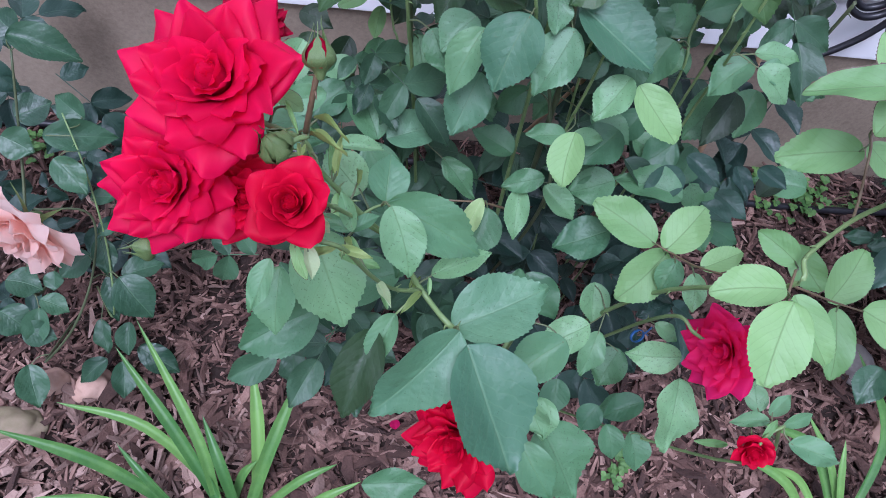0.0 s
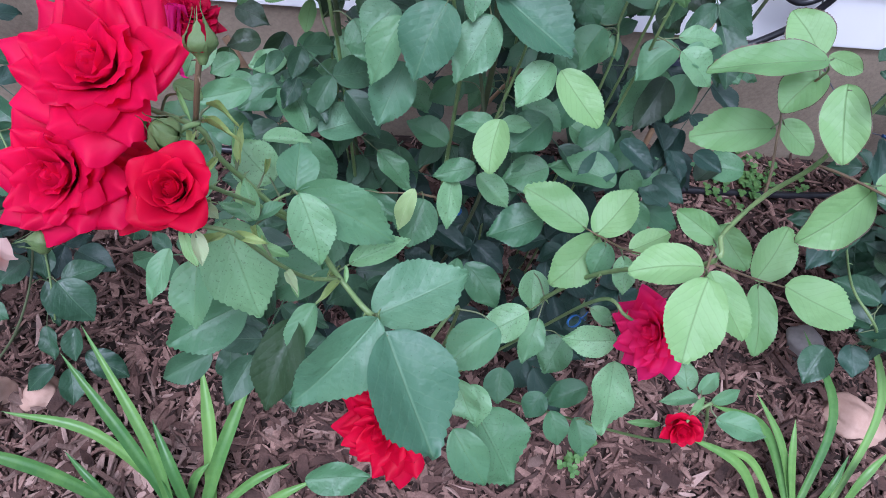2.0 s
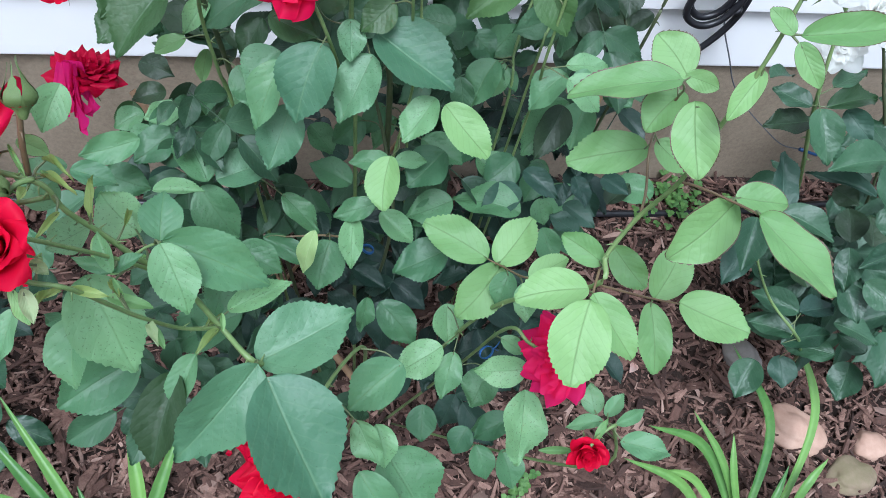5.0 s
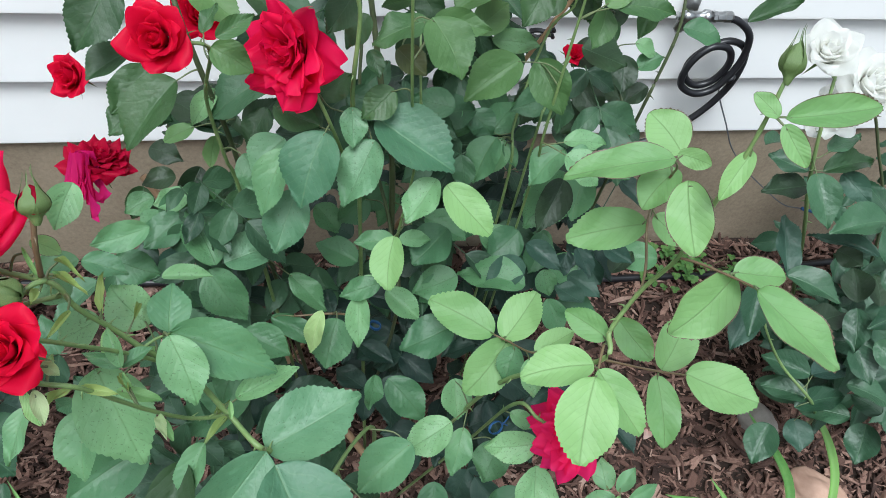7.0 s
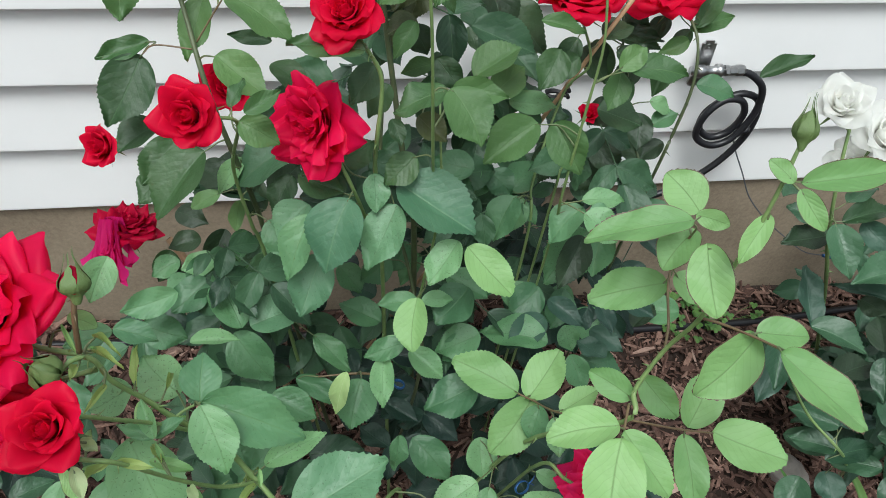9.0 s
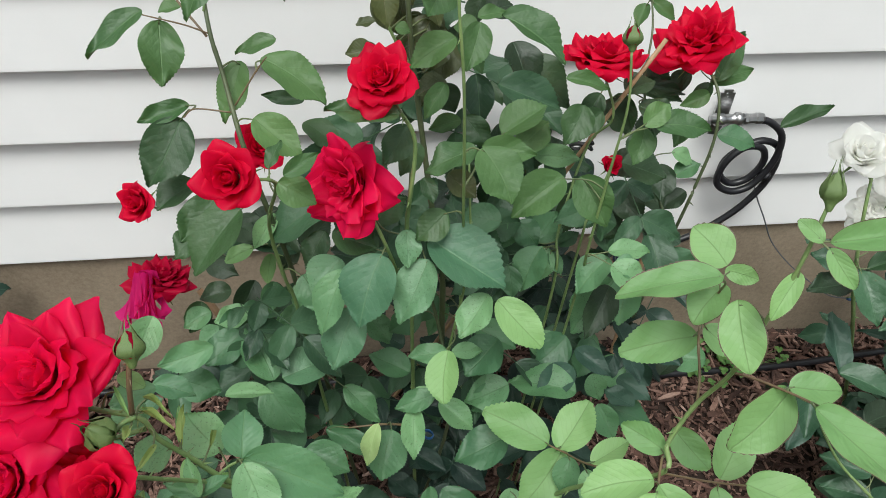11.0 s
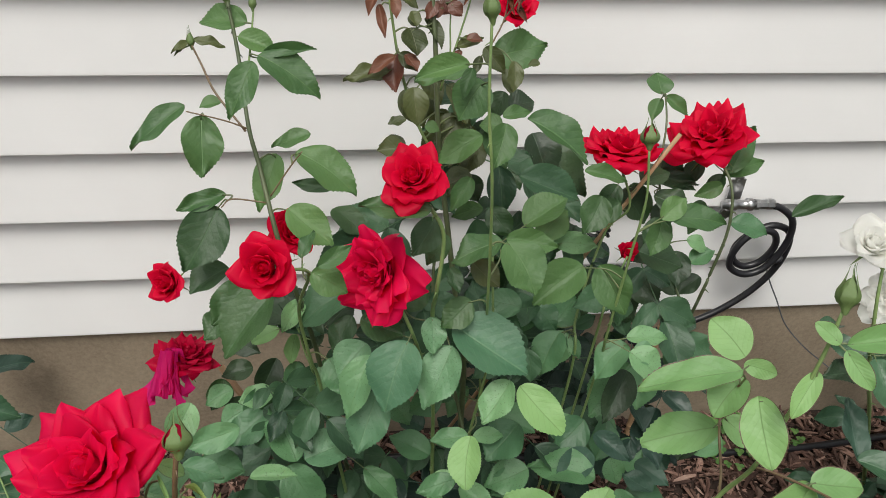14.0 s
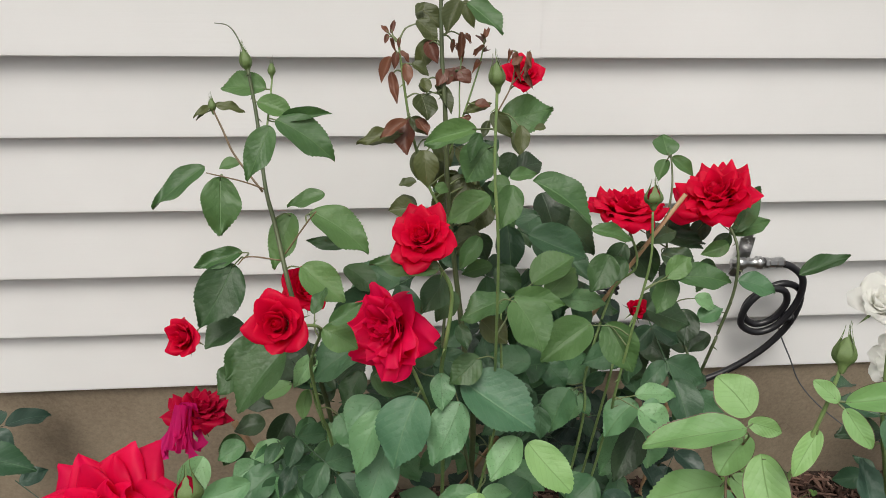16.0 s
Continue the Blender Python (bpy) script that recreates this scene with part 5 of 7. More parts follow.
leaf(bush, "l", (-0.085, 0.697, 0.698), (-0.119, 0.683, 0.689), 0.021, (0.045, -0.617, 0.786))
leaf(bush, "l", (-0.070, 0.738, 0.648), (-0.077, 0.707, 0.625), 0.020, (0.032, -0.612, 0.790))
leaf(bush, "m", (-0.046, 0.642, 0.794), (-0.072, 0.613, 0.771), 0.022, (0.033, -0.624, 0.780))
leaf(bush, "u", (0.103, 0.556, 0.902), (0.110, 0.536, 0.886), 0.016, (-0.041, -0.635, 0.772))
leaf(bush, "u", (0.077, 0.518, 0.996), (0.016, 0.528, 1.004), 0.027, (-0.013, -0.663, 0.749))
leaf(bush, "n", (0.112, 0.579, 1.103), (0.065, 0.572, 1.094), 0.019, (-0.037, -0.705, 0.708))
leaf(bush, "n", (0.123, 0.568, 1.092), (0.101, 0.547, 1.070), 0.035, (-0.050, -0.695, 0.717))
leaf(bush, "o", (0.048, 0.707, 1.030), (0.005, 0.709, 1.033), 0.017, (-0.002, -0.703, 0.711))
leaf(bush, "r", (0.058, 0.738, 1.039), (0.055, 0.713, 1.014), 0.022, (-0.016, -0.704, 0.710))
leaf(bush, "o", (0.074, 0.779, 0.982), (0.093, 0.748, 0.952), 0.032, (-0.025, -0.693, 0.721))
leaf(bush, "o", (0.072, 0.736, 0.932), (0.042, 0.742, 0.936), 0.023, (-0.014, -0.682, 0.732))
leaf(bush, "n", (0.116, 0.717, 1.173), (0.149, 0.693, 1.149), 0.026, (-0.055, -0.731, 0.681))
leaf(bush, "o", (0.109, 0.721, 1.174), (0.094, 0.698, 1.149), 0.019, (-0.041, -0.732, 0.680))
leaf(bush, "o", (0.070, 0.770, 1.154), (0.095, 0.754, 1.139), 0.024, (-0.030, -0.733, 0.680))
leaf(bush, "n", (0.158, 0.719, 1.047), (0.218, 0.726, 1.060), 0.041, (-0.074, -0.701, 0.709))
leaf(bush, "o", (0.215, 0.898, 0.955), (0.218, 0.871, 0.929), 0.021, (-0.070, -0.693, 0.717))
leaf(bush, "n", (0.117, 0.613, 1.083), (0.068, 0.609, 1.077), 0.022, (-0.038, -0.697, 0.716))
leaf(bush, "u", (0.112, 0.563, 1.106), (0.102, 0.546, 1.089), 0.012, (-0.050, -0.694, 0.718))
leaf(bush, "r", (0.058, 0.714, 1.053), (0.056, 0.686, 1.025), 0.023, (-0.018, -0.698, 0.715))
leaf(bush, "o", (0.051, 0.698, 1.041), (0.006, 0.696, 1.039), 0.018, (-0.006, -0.699, 0.716))
leaf(bush, "o", (0.076, 0.720, 1.078), (0.075, 0.702, 1.060), 0.022, (-0.026, -0.708, 0.706))
leaf(bush, "r", (0.087, 0.724, 1.092), (0.124, 0.724, 1.095), 0.017, (-0.040, -0.715, 0.698))
leaf(bush, "o", (0.083, 0.751, 1.125), (0.070, 0.729, 1.101), 0.020, (-0.027, -0.722, 0.691))
leaf(bush, "o", (0.077, 0.851, 0.946), (0.100, 0.817, 0.914), 0.032, (-0.027, -0.688, 0.725))
leaf(bush, "k", (0.264, 1.030, 0.722), (0.280, 1.000, 0.697), 0.025, (-0.072, -0.663, 0.745))
leaf(bush, "u", (0.091, 0.580, 0.944), (0.065, 0.553, 0.920), 0.029, (-0.029, -0.646, 0.763))
leaf(bush, "n", (-0.093, 0.783, 1.057), (-0.146, 0.792, 1.062), 0.032, (0.125, -0.762, 0.635))
leaf(bush, "n", (-0.102, 0.766, 1.050), (-0.063, 0.756, 1.038), 0.026, (0.041, -0.706, 0.707))
leaf(bush, "n", (-0.081, 0.752, 1.031), (-0.022, 0.753, 1.043), 0.017, (0.064, -0.748, 0.660))
leaf(bush, "o", (-0.150, 0.778, 1.041), (-0.118, 0.773, 1.038), 0.012, (0.138, -0.747, 0.650))
leaf(bush, "n", (-0.128, 0.761, 0.977), (-0.151, 0.757, 0.974), 0.016, (0.062, -0.687, 0.724))
leaf(bush, "l", (0.335, 0.315, 1.021), (0.394, 0.311, 1.034), 0.022, (-0.218, -0.608, 0.763))
leaf(bush, "l", (0.330, 0.315, 1.022), (0.317, 0.329, 1.030), 0.013, (-0.194, -0.616, 0.764))
leaf(bush, "l", (0.334, 0.312, 1.019), (0.346, 0.289, 1.004), 0.015, (-0.204, -0.600, 0.773))
leaf(bush, "d", (0.292, 0.523, 0.593), (0.216, 0.549, 0.604), 0.041, (-0.078, -0.574, 0.815))
leaf(bush, "d", (-0.010, 0.552, 0.518), (0.057, 0.521, 0.496), 0.028, (0.009, -0.559, 0.829))
leaf(bush, "n", (0.236, 0.724, 0.806), (0.280, 0.750, 0.833), 0.039, (-0.081, -0.663, 0.745))
leaf(bush, "m", (0.266, 0.754, 0.778), (0.324, 0.743, 0.776), 0.030, (-0.092, -0.649, 0.755))
leaf(bush, "k", (0.441, 0.759, 0.752), (0.434, 0.722, 0.719), 0.037, (-0.137, -0.633, 0.762))
leaf(bush, "m", (0.327, 0.608, 0.743), (0.377, 0.604, 0.748), 0.024, (-0.122, -0.613, 0.781))
leaf(bush, "m", (0.327, 0.584, 0.747), (0.354, 0.574, 0.743), 0.029, (-0.120, -0.607, 0.786))
leaf(bush, "d", (0.272, 0.712, 0.667), (0.308, 0.743, 0.696), 0.042, (-0.086, -0.626, 0.775))
leaf(bush, "d", (0.247, 0.708, 0.681), (0.183, 0.725, 0.689), 0.045, (-0.061, -0.626, 0.777))
leaf(bush, "d", (0.212, 0.666, 0.746), (0.163, 0.680, 0.754), 0.038, (-0.056, -0.633, 0.772))
leaf(bush, "u", (0.105, 0.606, 0.905), (0.082, 0.585, 0.885), 0.025, (-0.023, -0.656, 0.754))
leaf(bush, "o", (0.131, 0.588, 0.881), (0.157, 0.567, 0.866), 0.028, (-0.047, -0.646, 0.762))
leaf(bush, "u", (0.126, 0.556, 0.859), (0.095, 0.536, 0.842), 0.031, (-0.031, -0.633, 0.774))
leaf(bush, "u", (0.054, 0.579, 0.833), (0.091, 0.595, 0.847), 0.030, (-0.013, -0.639, 0.769))
leaf(bush, "u", (0.058, 0.544, 0.823), (0.033, 0.558, 0.834), 0.028, (-0.000, -0.628, 0.778))
leaf(bush, "g", (0.032, 0.546, 0.741), (0.007, 0.495, 0.704), 0.046, (0.011, -0.594, 0.805))
leaf(bush, "d", (0.193, 0.546, 0.675), (0.152, 0.516, 0.650), 0.046, (-0.052, -0.582, 0.812))
leaf(bush, "d", (0.212, 0.540, 0.597), (0.157, 0.529, 0.586), 0.042, (-0.053, -0.569, 0.821))
leaf(bush, "d", (0.196, 0.466, 0.601), (0.134, 0.451, 0.588), 0.046, (-0.048, -0.550, 0.834))
leaf(bush, "m", (0.125, 0.519, 0.603), (0.162, 0.489, 0.584), 0.031, (-0.038, -0.562, 0.826))
leaf(bush, "m", (0.120, 0.530, 0.609), (0.080, 0.517, 0.599), 0.024, (-0.021, -0.569, 0.822))
leaf(bush, "d", (0.070, 0.518, 0.554), (0.053, 0.470, 0.522), 0.052, (-0.006, -0.550, 0.835))
leaf(bush, "d", (-0.103, 0.625, 0.626), (-0.146, 0.593, 0.606), 0.041, (0.062, -0.591, 0.805))
leaf(bush, "d", (-0.173, 0.778, 0.504), (-0.211, 0.759, 0.493), 0.033, (0.072, -0.600, 0.797))
leaf(bush, "m", (-0.021, 0.690, 0.590), (-0.070, 0.679, 0.584), 0.022, (0.031, -0.602, 0.798))
leaf(bush, "m", (-0.070, 0.721, 0.614), (-0.075, 0.689, 0.590), 0.027, (0.040, -0.609, 0.792))
leaf(bush, "d", (-0.171, 0.558, 0.630), (-0.123, 0.545, 0.617), 0.039, (0.074, -0.578, 0.812))
leaf(bush, "m", (-0.162, 0.466, 0.739), (-0.122, 0.456, 0.728), 0.023, (0.085, -0.577, 0.812))
leaf(bush, "m", (-0.107, 0.498, 0.671), (-0.057, 0.500, 0.668), 0.018, (0.053, -0.575, 0.816))
leaf(bush, "d", (-0.022, 0.415, 0.686), (0.020, 0.395, 0.672), 0.033, (0.021, -0.550, 0.835))
leaf(bush, "k", (0.380, 0.778, 0.847), (0.415, 0.790, 0.865), 0.034, (-0.136, -0.653, 0.745))
leaf(bush, "k", (0.441, 0.897, 0.782), (0.508, 0.873, 0.774), 0.024, (-0.143, -0.650, 0.746))
leaf(bush, "k", (0.396, 0.772, 0.833), (0.448, 0.750, 0.824), 0.039, (-0.143, -0.643, 0.752))
leaf(bush, "k", (0.367, 0.813, 0.815), (0.400, 0.782, 0.794), 0.047, (-0.126, -0.646, 0.753))
leaf(bush, "u", (0.332, 0.723, 0.858), (0.296, 0.711, 0.842), 0.029, (-0.114, -0.646, 0.755))
leaf(bush, "n", (0.483, 0.769, 0.850), (0.449, 0.763, 0.838), 0.021, (-0.157, -0.645, 0.748))
leaf(bush, "n", (0.173, 0.768, 0.824), (0.133, 0.762, 0.816), 0.023, (-0.053, -0.653, 0.756))
leaf(bush, "n", (0.131, 0.635, 0.954), (0.109, 0.612, 0.932), 0.021, (-0.050, -0.658, 0.751))
leaf(bush, "o", (0.137, 0.667, 0.937), (0.106, 0.659, 0.928), 0.026, (-0.049, -0.663, 0.747))
leaf(bush, "o", (0.125, 0.699, 0.992), (0.102, 0.675, 0.968), 0.032, (-0.046, -0.679, 0.732))
leaf(bush, "o", (0.149, 0.720, 0.955), (0.131, 0.688, 0.924), 0.033, (-0.055, -0.671, 0.740))
leaf(bush, "n", (0.165, 0.667, 0.995), (0.142, 0.671, 0.997), 0.024, (-0.065, -0.679, 0.731))
leaf(bush, "n", (0.161, 0.653, 1.013), (0.190, 0.658, 1.020), 0.016, (-0.077, -0.682, 0.727))
leaf(bush, "k", (0.196, 0.780, 0.955), (0.227, 0.788, 0.965), 0.034, (-0.079, -0.685, 0.724))
leaf(bush, "d", (0.378, 0.680, 0.622), (0.316, 0.629, 0.577), 0.064, (-0.110, -0.585, 0.804))
leaf(bush, "m", (0.320, 0.577, 0.752), (0.357, 0.549, 0.738), 0.039, (-0.127, -0.591, 0.797))
leaf(bush, "d", (0.390, 0.624, 0.710), (0.416, 0.596, 0.693), 0.037, (-0.140, -0.591, 0.794))
leaf(bush, "m", (-0.026, 0.671, 0.610), (-0.066, 0.660, 0.603), 0.022, (0.018, -0.593, 0.805))
leaf(bush, "d", (-0.020, 0.579, 0.762), (-0.002, 0.545, 0.736), 0.033, (0.008, -0.598, 0.801))
leaf(bush, "u", (0.006, 0.612, 0.793), (-0.017, 0.581, 0.769), 0.029, (0.005, -0.614, 0.790))
leaf(bush, "u", (0.015, 0.553, 0.843), (0.057, 0.538, 0.832), 0.030, (-0.012, -0.615, 0.788))
leaf(bush, "d", (0.219, 0.719, 0.722), (0.193, 0.684, 0.692), 0.046, (-0.069, -0.617, 0.784))
leaf(bush, "d", (0.244, 0.719, 0.697), (0.271, 0.693, 0.679), 0.038, (-0.085, -0.613, 0.786))
leaf(bush, "d", (0.311, 0.632, 0.568), (0.266, 0.607, 0.545), 0.048, (-0.091, -0.572, 0.815))
leaf(bush, "d", (0.358, 0.663, 0.527), (0.339, 0.618, 0.494), 0.042, (-0.105, -0.568, 0.816))
leaf(bush, "m", (-0.095, 0.658, 0.625), (-0.139, 0.649, 0.620), 0.031, (0.029, -0.611, 0.791))
leaf(bush, "m", (-0.079, 0.726, 0.604), (-0.077, 0.695, 0.580), 0.020, (0.013, -0.616, 0.787))
leaf(bush, "m", (-0.028, 0.662, 0.677), (-0.012, 0.617, 0.642), 0.040, (-0.008, -0.616, 0.787))
leaf(bush, "g", (0.022, 0.576, 0.784), (-0.011, 0.549, 0.762), 0.040, (-0.021, -0.627, 0.779))
leaf(bush, "m", (0.285, 0.699, 0.670), (0.262, 0.666, 0.641), 0.039, (-0.114, -0.618, 0.778))
leaf(bush, "d", (0.286, 0.693, 0.666), (0.302, 0.669, 0.649), 0.019, (-0.121, -0.617, 0.778))
leaf(bush, "d", (0.330, 0.784, 0.593), (0.366, 0.795, 0.607), 0.022, (-0.124, -0.624, 0.772))
leaf(bush, "m", (0.397, 0.671, 0.631), (0.375, 0.625, 0.592), 0.044, (-0.148, -0.598, 0.788))
leaf(bush, "d", (0.264, 0.651, 0.549), (0.318, 0.621, 0.534), 0.042, (-0.114, -0.586, 0.802))
leaf(bush, "d", (0.396, 0.729, 0.455), (0.351, 0.689, 0.420), 0.044, (-0.125, -0.582, 0.804))
leaf(bush, "d", (0.389, 0.685, 0.443), (0.445, 0.643, 0.423), 0.052, (-0.139, -0.571, 0.809))
leaf(bush, "d", (0.374, 0.590, 0.463), (0.436, 0.563, 0.455), 0.044, (-0.144, -0.557, 0.818))
leaf(bush, "d", (0.177, 0.599, 0.638), (0.225, 0.573, 0.624), 0.037, (-0.094, -0.595, 0.798))
leaf(bush, "d", (0.200, 0.542, 0.593), (0.166, 0.521, 0.574), 0.034, (-0.087, -0.573, 0.815))
leaf(bush, "m", (0.251, 0.378, 0.555), (0.279, 0.361, 0.548), 0.019, (-0.116, -0.521, 0.846))
leaf(bush, "d", (0.251, 0.412, 0.634), (0.235, 0.383, 0.613), 0.028, (-0.114, -0.543, 0.832))
leaf(bush, "d", (0.285, 0.445, 0.348), (0.255, 0.402, 0.320), 0.049, (-0.095, -0.507, 0.857))
leaf(bush, "d", (0.295, 0.357, 0.382), (0.243, 0.341, 0.367), 0.033, (-0.101, -0.492, 0.865))
leaf(bush, "d", (0.238, 0.353, 0.370), (0.217, 0.325, 0.353), 0.034, (-0.086, -0.488, 0.869))
leaf(bush, "m", (0.103, 0.265, 0.606), (0.112, 0.228, 0.586), 0.027, (-0.061, -0.487, 0.871))
leaf(bush, "r", (0.042, 0.735, 1.112), (0.031, 0.716, 1.092), 0.011, (-0.009, -0.719, 0.695))
leaf(bush, "r", (0.042, 0.726, 1.099), (0.047, 0.702, 1.074), 0.010, (-0.013, -0.713, 0.701))
leaf(bush, "r", (0.057, 0.729, 1.107), (0.059, 0.713, 1.091), 0.011, (-0.019, -0.717, 0.697))
leaf(bush, "r", (0.040, 0.745, 1.133), (0.032, 0.752, 1.140), 0.005, (-0.009, -0.730, 0.683))
leaf(bush, "r", (0.042, 0.744, 1.133), (0.046, 0.754, 1.144), 0.005, (-0.013, -0.730, 0.683))
leaf(bush, "r", (0.039, 0.746, 1.132), (0.036, 0.739, 1.124), 0.005, (-0.010, -0.727, 0.686))
leaf(bush, "r", (0.048, 0.736, 1.117), (0.045, 0.724, 1.104), 0.008, (-0.014, -0.721, 0.693))
leaf(bush, "r", (0.052, 0.735, 1.118), (0.061, 0.727, 1.110), 0.007, (-0.018, -0.722, 0.691))
leaf(bush, "r", (0.050, 0.735, 1.121), (0.051, 0.744, 1.130), 0.004, (-0.016, -0.726, 0.687))
leaf(bush, "o", (0.069, 0.751, 1.145), (0.090, 0.736, 1.129), 0.019, (-0.029, -0.729, 0.684))
leaf(bush, "r", (0.080, 0.740, 1.127), (0.089, 0.722, 1.110), 0.015, (-0.031, -0.723, 0.690))
leaf(bush, "o", (0.063, 0.727, 1.108), (0.081, 0.719, 1.101), 0.013, (-0.025, -0.719, 0.695))
leaf(bush, "o", (0.076, 0.707, 1.084), (0.076, 0.718, 1.095), 0.012, (-0.027, -0.713, 0.700))
leaf(bush, "r", (0.106, 0.718, 1.100), (0.087, 0.710, 1.091), 0.014, (-0.036, -0.715, 0.698))
leaf(bush, "r", (0.105, 0.719, 1.103), (0.122, 0.712, 1.097), 0.017, (-0.044, -0.716, 0.697))
leaf(bush, "r", (0.113, 0.735, 1.126), (0.114, 0.720, 1.111), 0.007, (-0.044, -0.722, 0.691))
leaf(bush, "r", (0.116, 0.738, 1.134), (0.124, 0.732, 1.128), 0.004, (-0.047, -0.726, 0.686))
leaf(bush, "r", (0.133, 0.730, 1.124), (0.125, 0.725, 1.118), 0.004, (-0.051, -0.722, 0.690))
leaf(bush, "o", (0.117, 0.693, 1.069), (0.144, 0.698, 1.077), 0.013, (-0.052, -0.706, 0.707))
leaf(bush, "r", (0.122, 0.692, 1.065), (0.112, 0.687, 1.059), 0.007, (-0.046, -0.702, 0.710))
leaf(bush, "r", (0.057, 0.697, 1.058), (0.029, 0.685, 1.045), 0.013, (-0.012, -0.701, 0.713))
leaf(bush, "o", (0.061, 0.697, 1.061), (0.078, 0.683, 1.048), 0.015, (-0.024, -0.701, 0.712))
leaf(bush, "o", (0.118, 0.759, 1.163), (0.126, 0.740, 1.143), 0.013, (-0.048, -0.733, 0.679))
leaf(bush, "o", (0.076, 0.760, 1.158), (0.068, 0.754, 1.152), 0.009, (-0.025, -0.735, 0.678))
leaf(bush, "o", (0.087, 0.714, 1.090), (0.103, 0.692, 1.068), 0.015, (-0.036, -0.709, 0.704))
leaf(bush, "o", (0.087, 0.732, 1.024), (0.107, 0.708, 1.002), 0.025, (-0.035, -0.694, 0.719))
leaf(bush, "o", (0.112, 0.705, 1.024), (0.134, 0.677, 0.998), 0.027, (-0.047, -0.688, 0.724))
leaf(bush, "o", (0.138, 0.699, 0.979), (0.115, 0.667, 0.948), 0.029, (-0.047, -0.675, 0.736))
leaf(bush, "o", (0.136, 0.647, 1.088), (0.153, 0.629, 1.072), 0.017, (-0.062, -0.700, 0.712))
leaf(bush, "o", (0.110, 0.719, 0.968), (0.089, 0.690, 0.941), 0.026, (-0.035, -0.677, 0.736))
leaf(bush, "o", (0.135, 0.700, 0.927), (0.111, 0.676, 0.905), 0.026, (-0.044, -0.664, 0.747))
leaf(bush, "u", (0.150, 0.676, 0.985), (0.169, 0.646, 0.960), 0.024, (-0.063, -0.673, 0.737))
leaf(bush, "u", (0.158, 0.664, 0.897), (0.181, 0.638, 0.876), 0.028, (-0.063, -0.649, 0.758))
leaf(bush, "d", (-0.142, 0.703, 0.545), (-0.176, 0.684, 0.535), 0.034, (0.068, -0.596, 0.800))
leaf(bush, "m", (-0.123, 0.412, 0.889), (-0.136, 0.384, 0.869), 0.025, (0.101, -0.599, 0.795))
leaf(bush, "l", (-0.132, 0.338, 0.910), (-0.114, 0.333, 0.903), 0.013, (0.108, -0.585, 0.804))
leaf(bush, "m", (-0.128, 0.385, 0.834), (-0.163, 0.374, 0.831), 0.022, (0.106, -0.578, 0.809))
leaf(bush, "m", (-0.140, 0.372, 0.804), (-0.167, 0.386, 0.816), 0.027, (0.095, -0.583, 0.807))
leaf(bush, "m", (-0.123, 0.369, 0.781), (-0.154, 0.353, 0.773), 0.031, (0.085, -0.568, 0.819))
leaf(bush, "d", (-0.026, 0.380, 0.712), (-0.040, 0.338, 0.685), 0.030, (0.026, -0.550, 0.835))
leaf(bush, "l", (-0.108, 0.218, 0.926), (-0.099, 0.201, 0.914), 0.007, (0.097, -0.545, 0.833))
leaf(bush, "l", (-0.096, 0.225, 0.926), (-0.095, 0.235, 0.932), 0.005, (0.090, -0.560, 0.824))
leaf(bush, "l", (0.294, 0.218, 0.646), (0.307, 0.234, 0.657), 0.007, (-0.137, -0.488, 0.862))
leaf(bush, "o", (0.074, 0.709, 1.099), (0.077, 0.697, 1.087), 0.012, (-0.027, -0.713, 0.700))
leaf(bush, "o", (0.071, 0.701, 1.085), (0.077, 0.681, 1.065), 0.025, (-0.027, -0.707, 0.707))
leaf(bush, "r", (0.066, 0.687, 1.064), (0.077, 0.674, 1.052), 0.014, (-0.026, -0.701, 0.713))
leaf(bush, "r", (0.113, 0.732, 1.139), (0.112, 0.713, 1.119), 0.008, (-0.044, -0.724, 0.688))
leaf(bush, "r", (0.117, 0.729, 1.139), (0.123, 0.722, 1.131), 0.004, (-0.047, -0.726, 0.686))
leaf(bush, "r", (0.136, 0.721, 1.129), (0.125, 0.715, 1.121), 0.005, (-0.052, -0.722, 0.690))
leaf(bush, "r", (0.137, 0.723, 1.135), (0.132, 0.728, 1.139), 0.003, (-0.054, -0.726, 0.686))
leaf(bush, "r", (0.105, 0.728, 1.133), (0.103, 0.718, 1.122), 0.005, (-0.040, -0.724, 0.689))
leaf(bush, "r", (0.125, 0.688, 1.079), (0.141, 0.687, 1.080), 0.011, (-0.054, -0.706, 0.706))
leaf(bush, "o", (0.172, 0.675, 1.062), (0.170, 0.653, 1.041), 0.016, (-0.071, -0.694, 0.717))
leaf(bush, "r", (0.163, 0.706, 1.114), (0.175, 0.712, 1.122), 0.008, (-0.070, -0.718, 0.693))
leaf(bush, "r", (0.180, 0.714, 1.125), (0.181, 0.702, 1.112), 0.005, (-0.075, -0.717, 0.693))
leaf(bush, "r", (0.110, 0.710, 1.107), (0.121, 0.700, 1.098), 0.015, (-0.046, -0.715, 0.697))
leaf(bush, "r", (0.096, 0.712, 1.107), (0.087, 0.700, 1.094), 0.013, (-0.035, -0.715, 0.698))
leaf(bush, "r", (0.119, 0.680, 1.065), (0.105, 0.679, 1.064), 0.009, (-0.044, -0.702, 0.711))
leaf(bush, "o", (0.073, 0.671, 1.037), (0.077, 0.644, 1.012), 0.026, (-0.027, -0.688, 0.725))
leaf(bush, "o", (0.065, 0.651, 1.012), (0.047, 0.649, 1.009), 0.012, (-0.018, -0.684, 0.730))
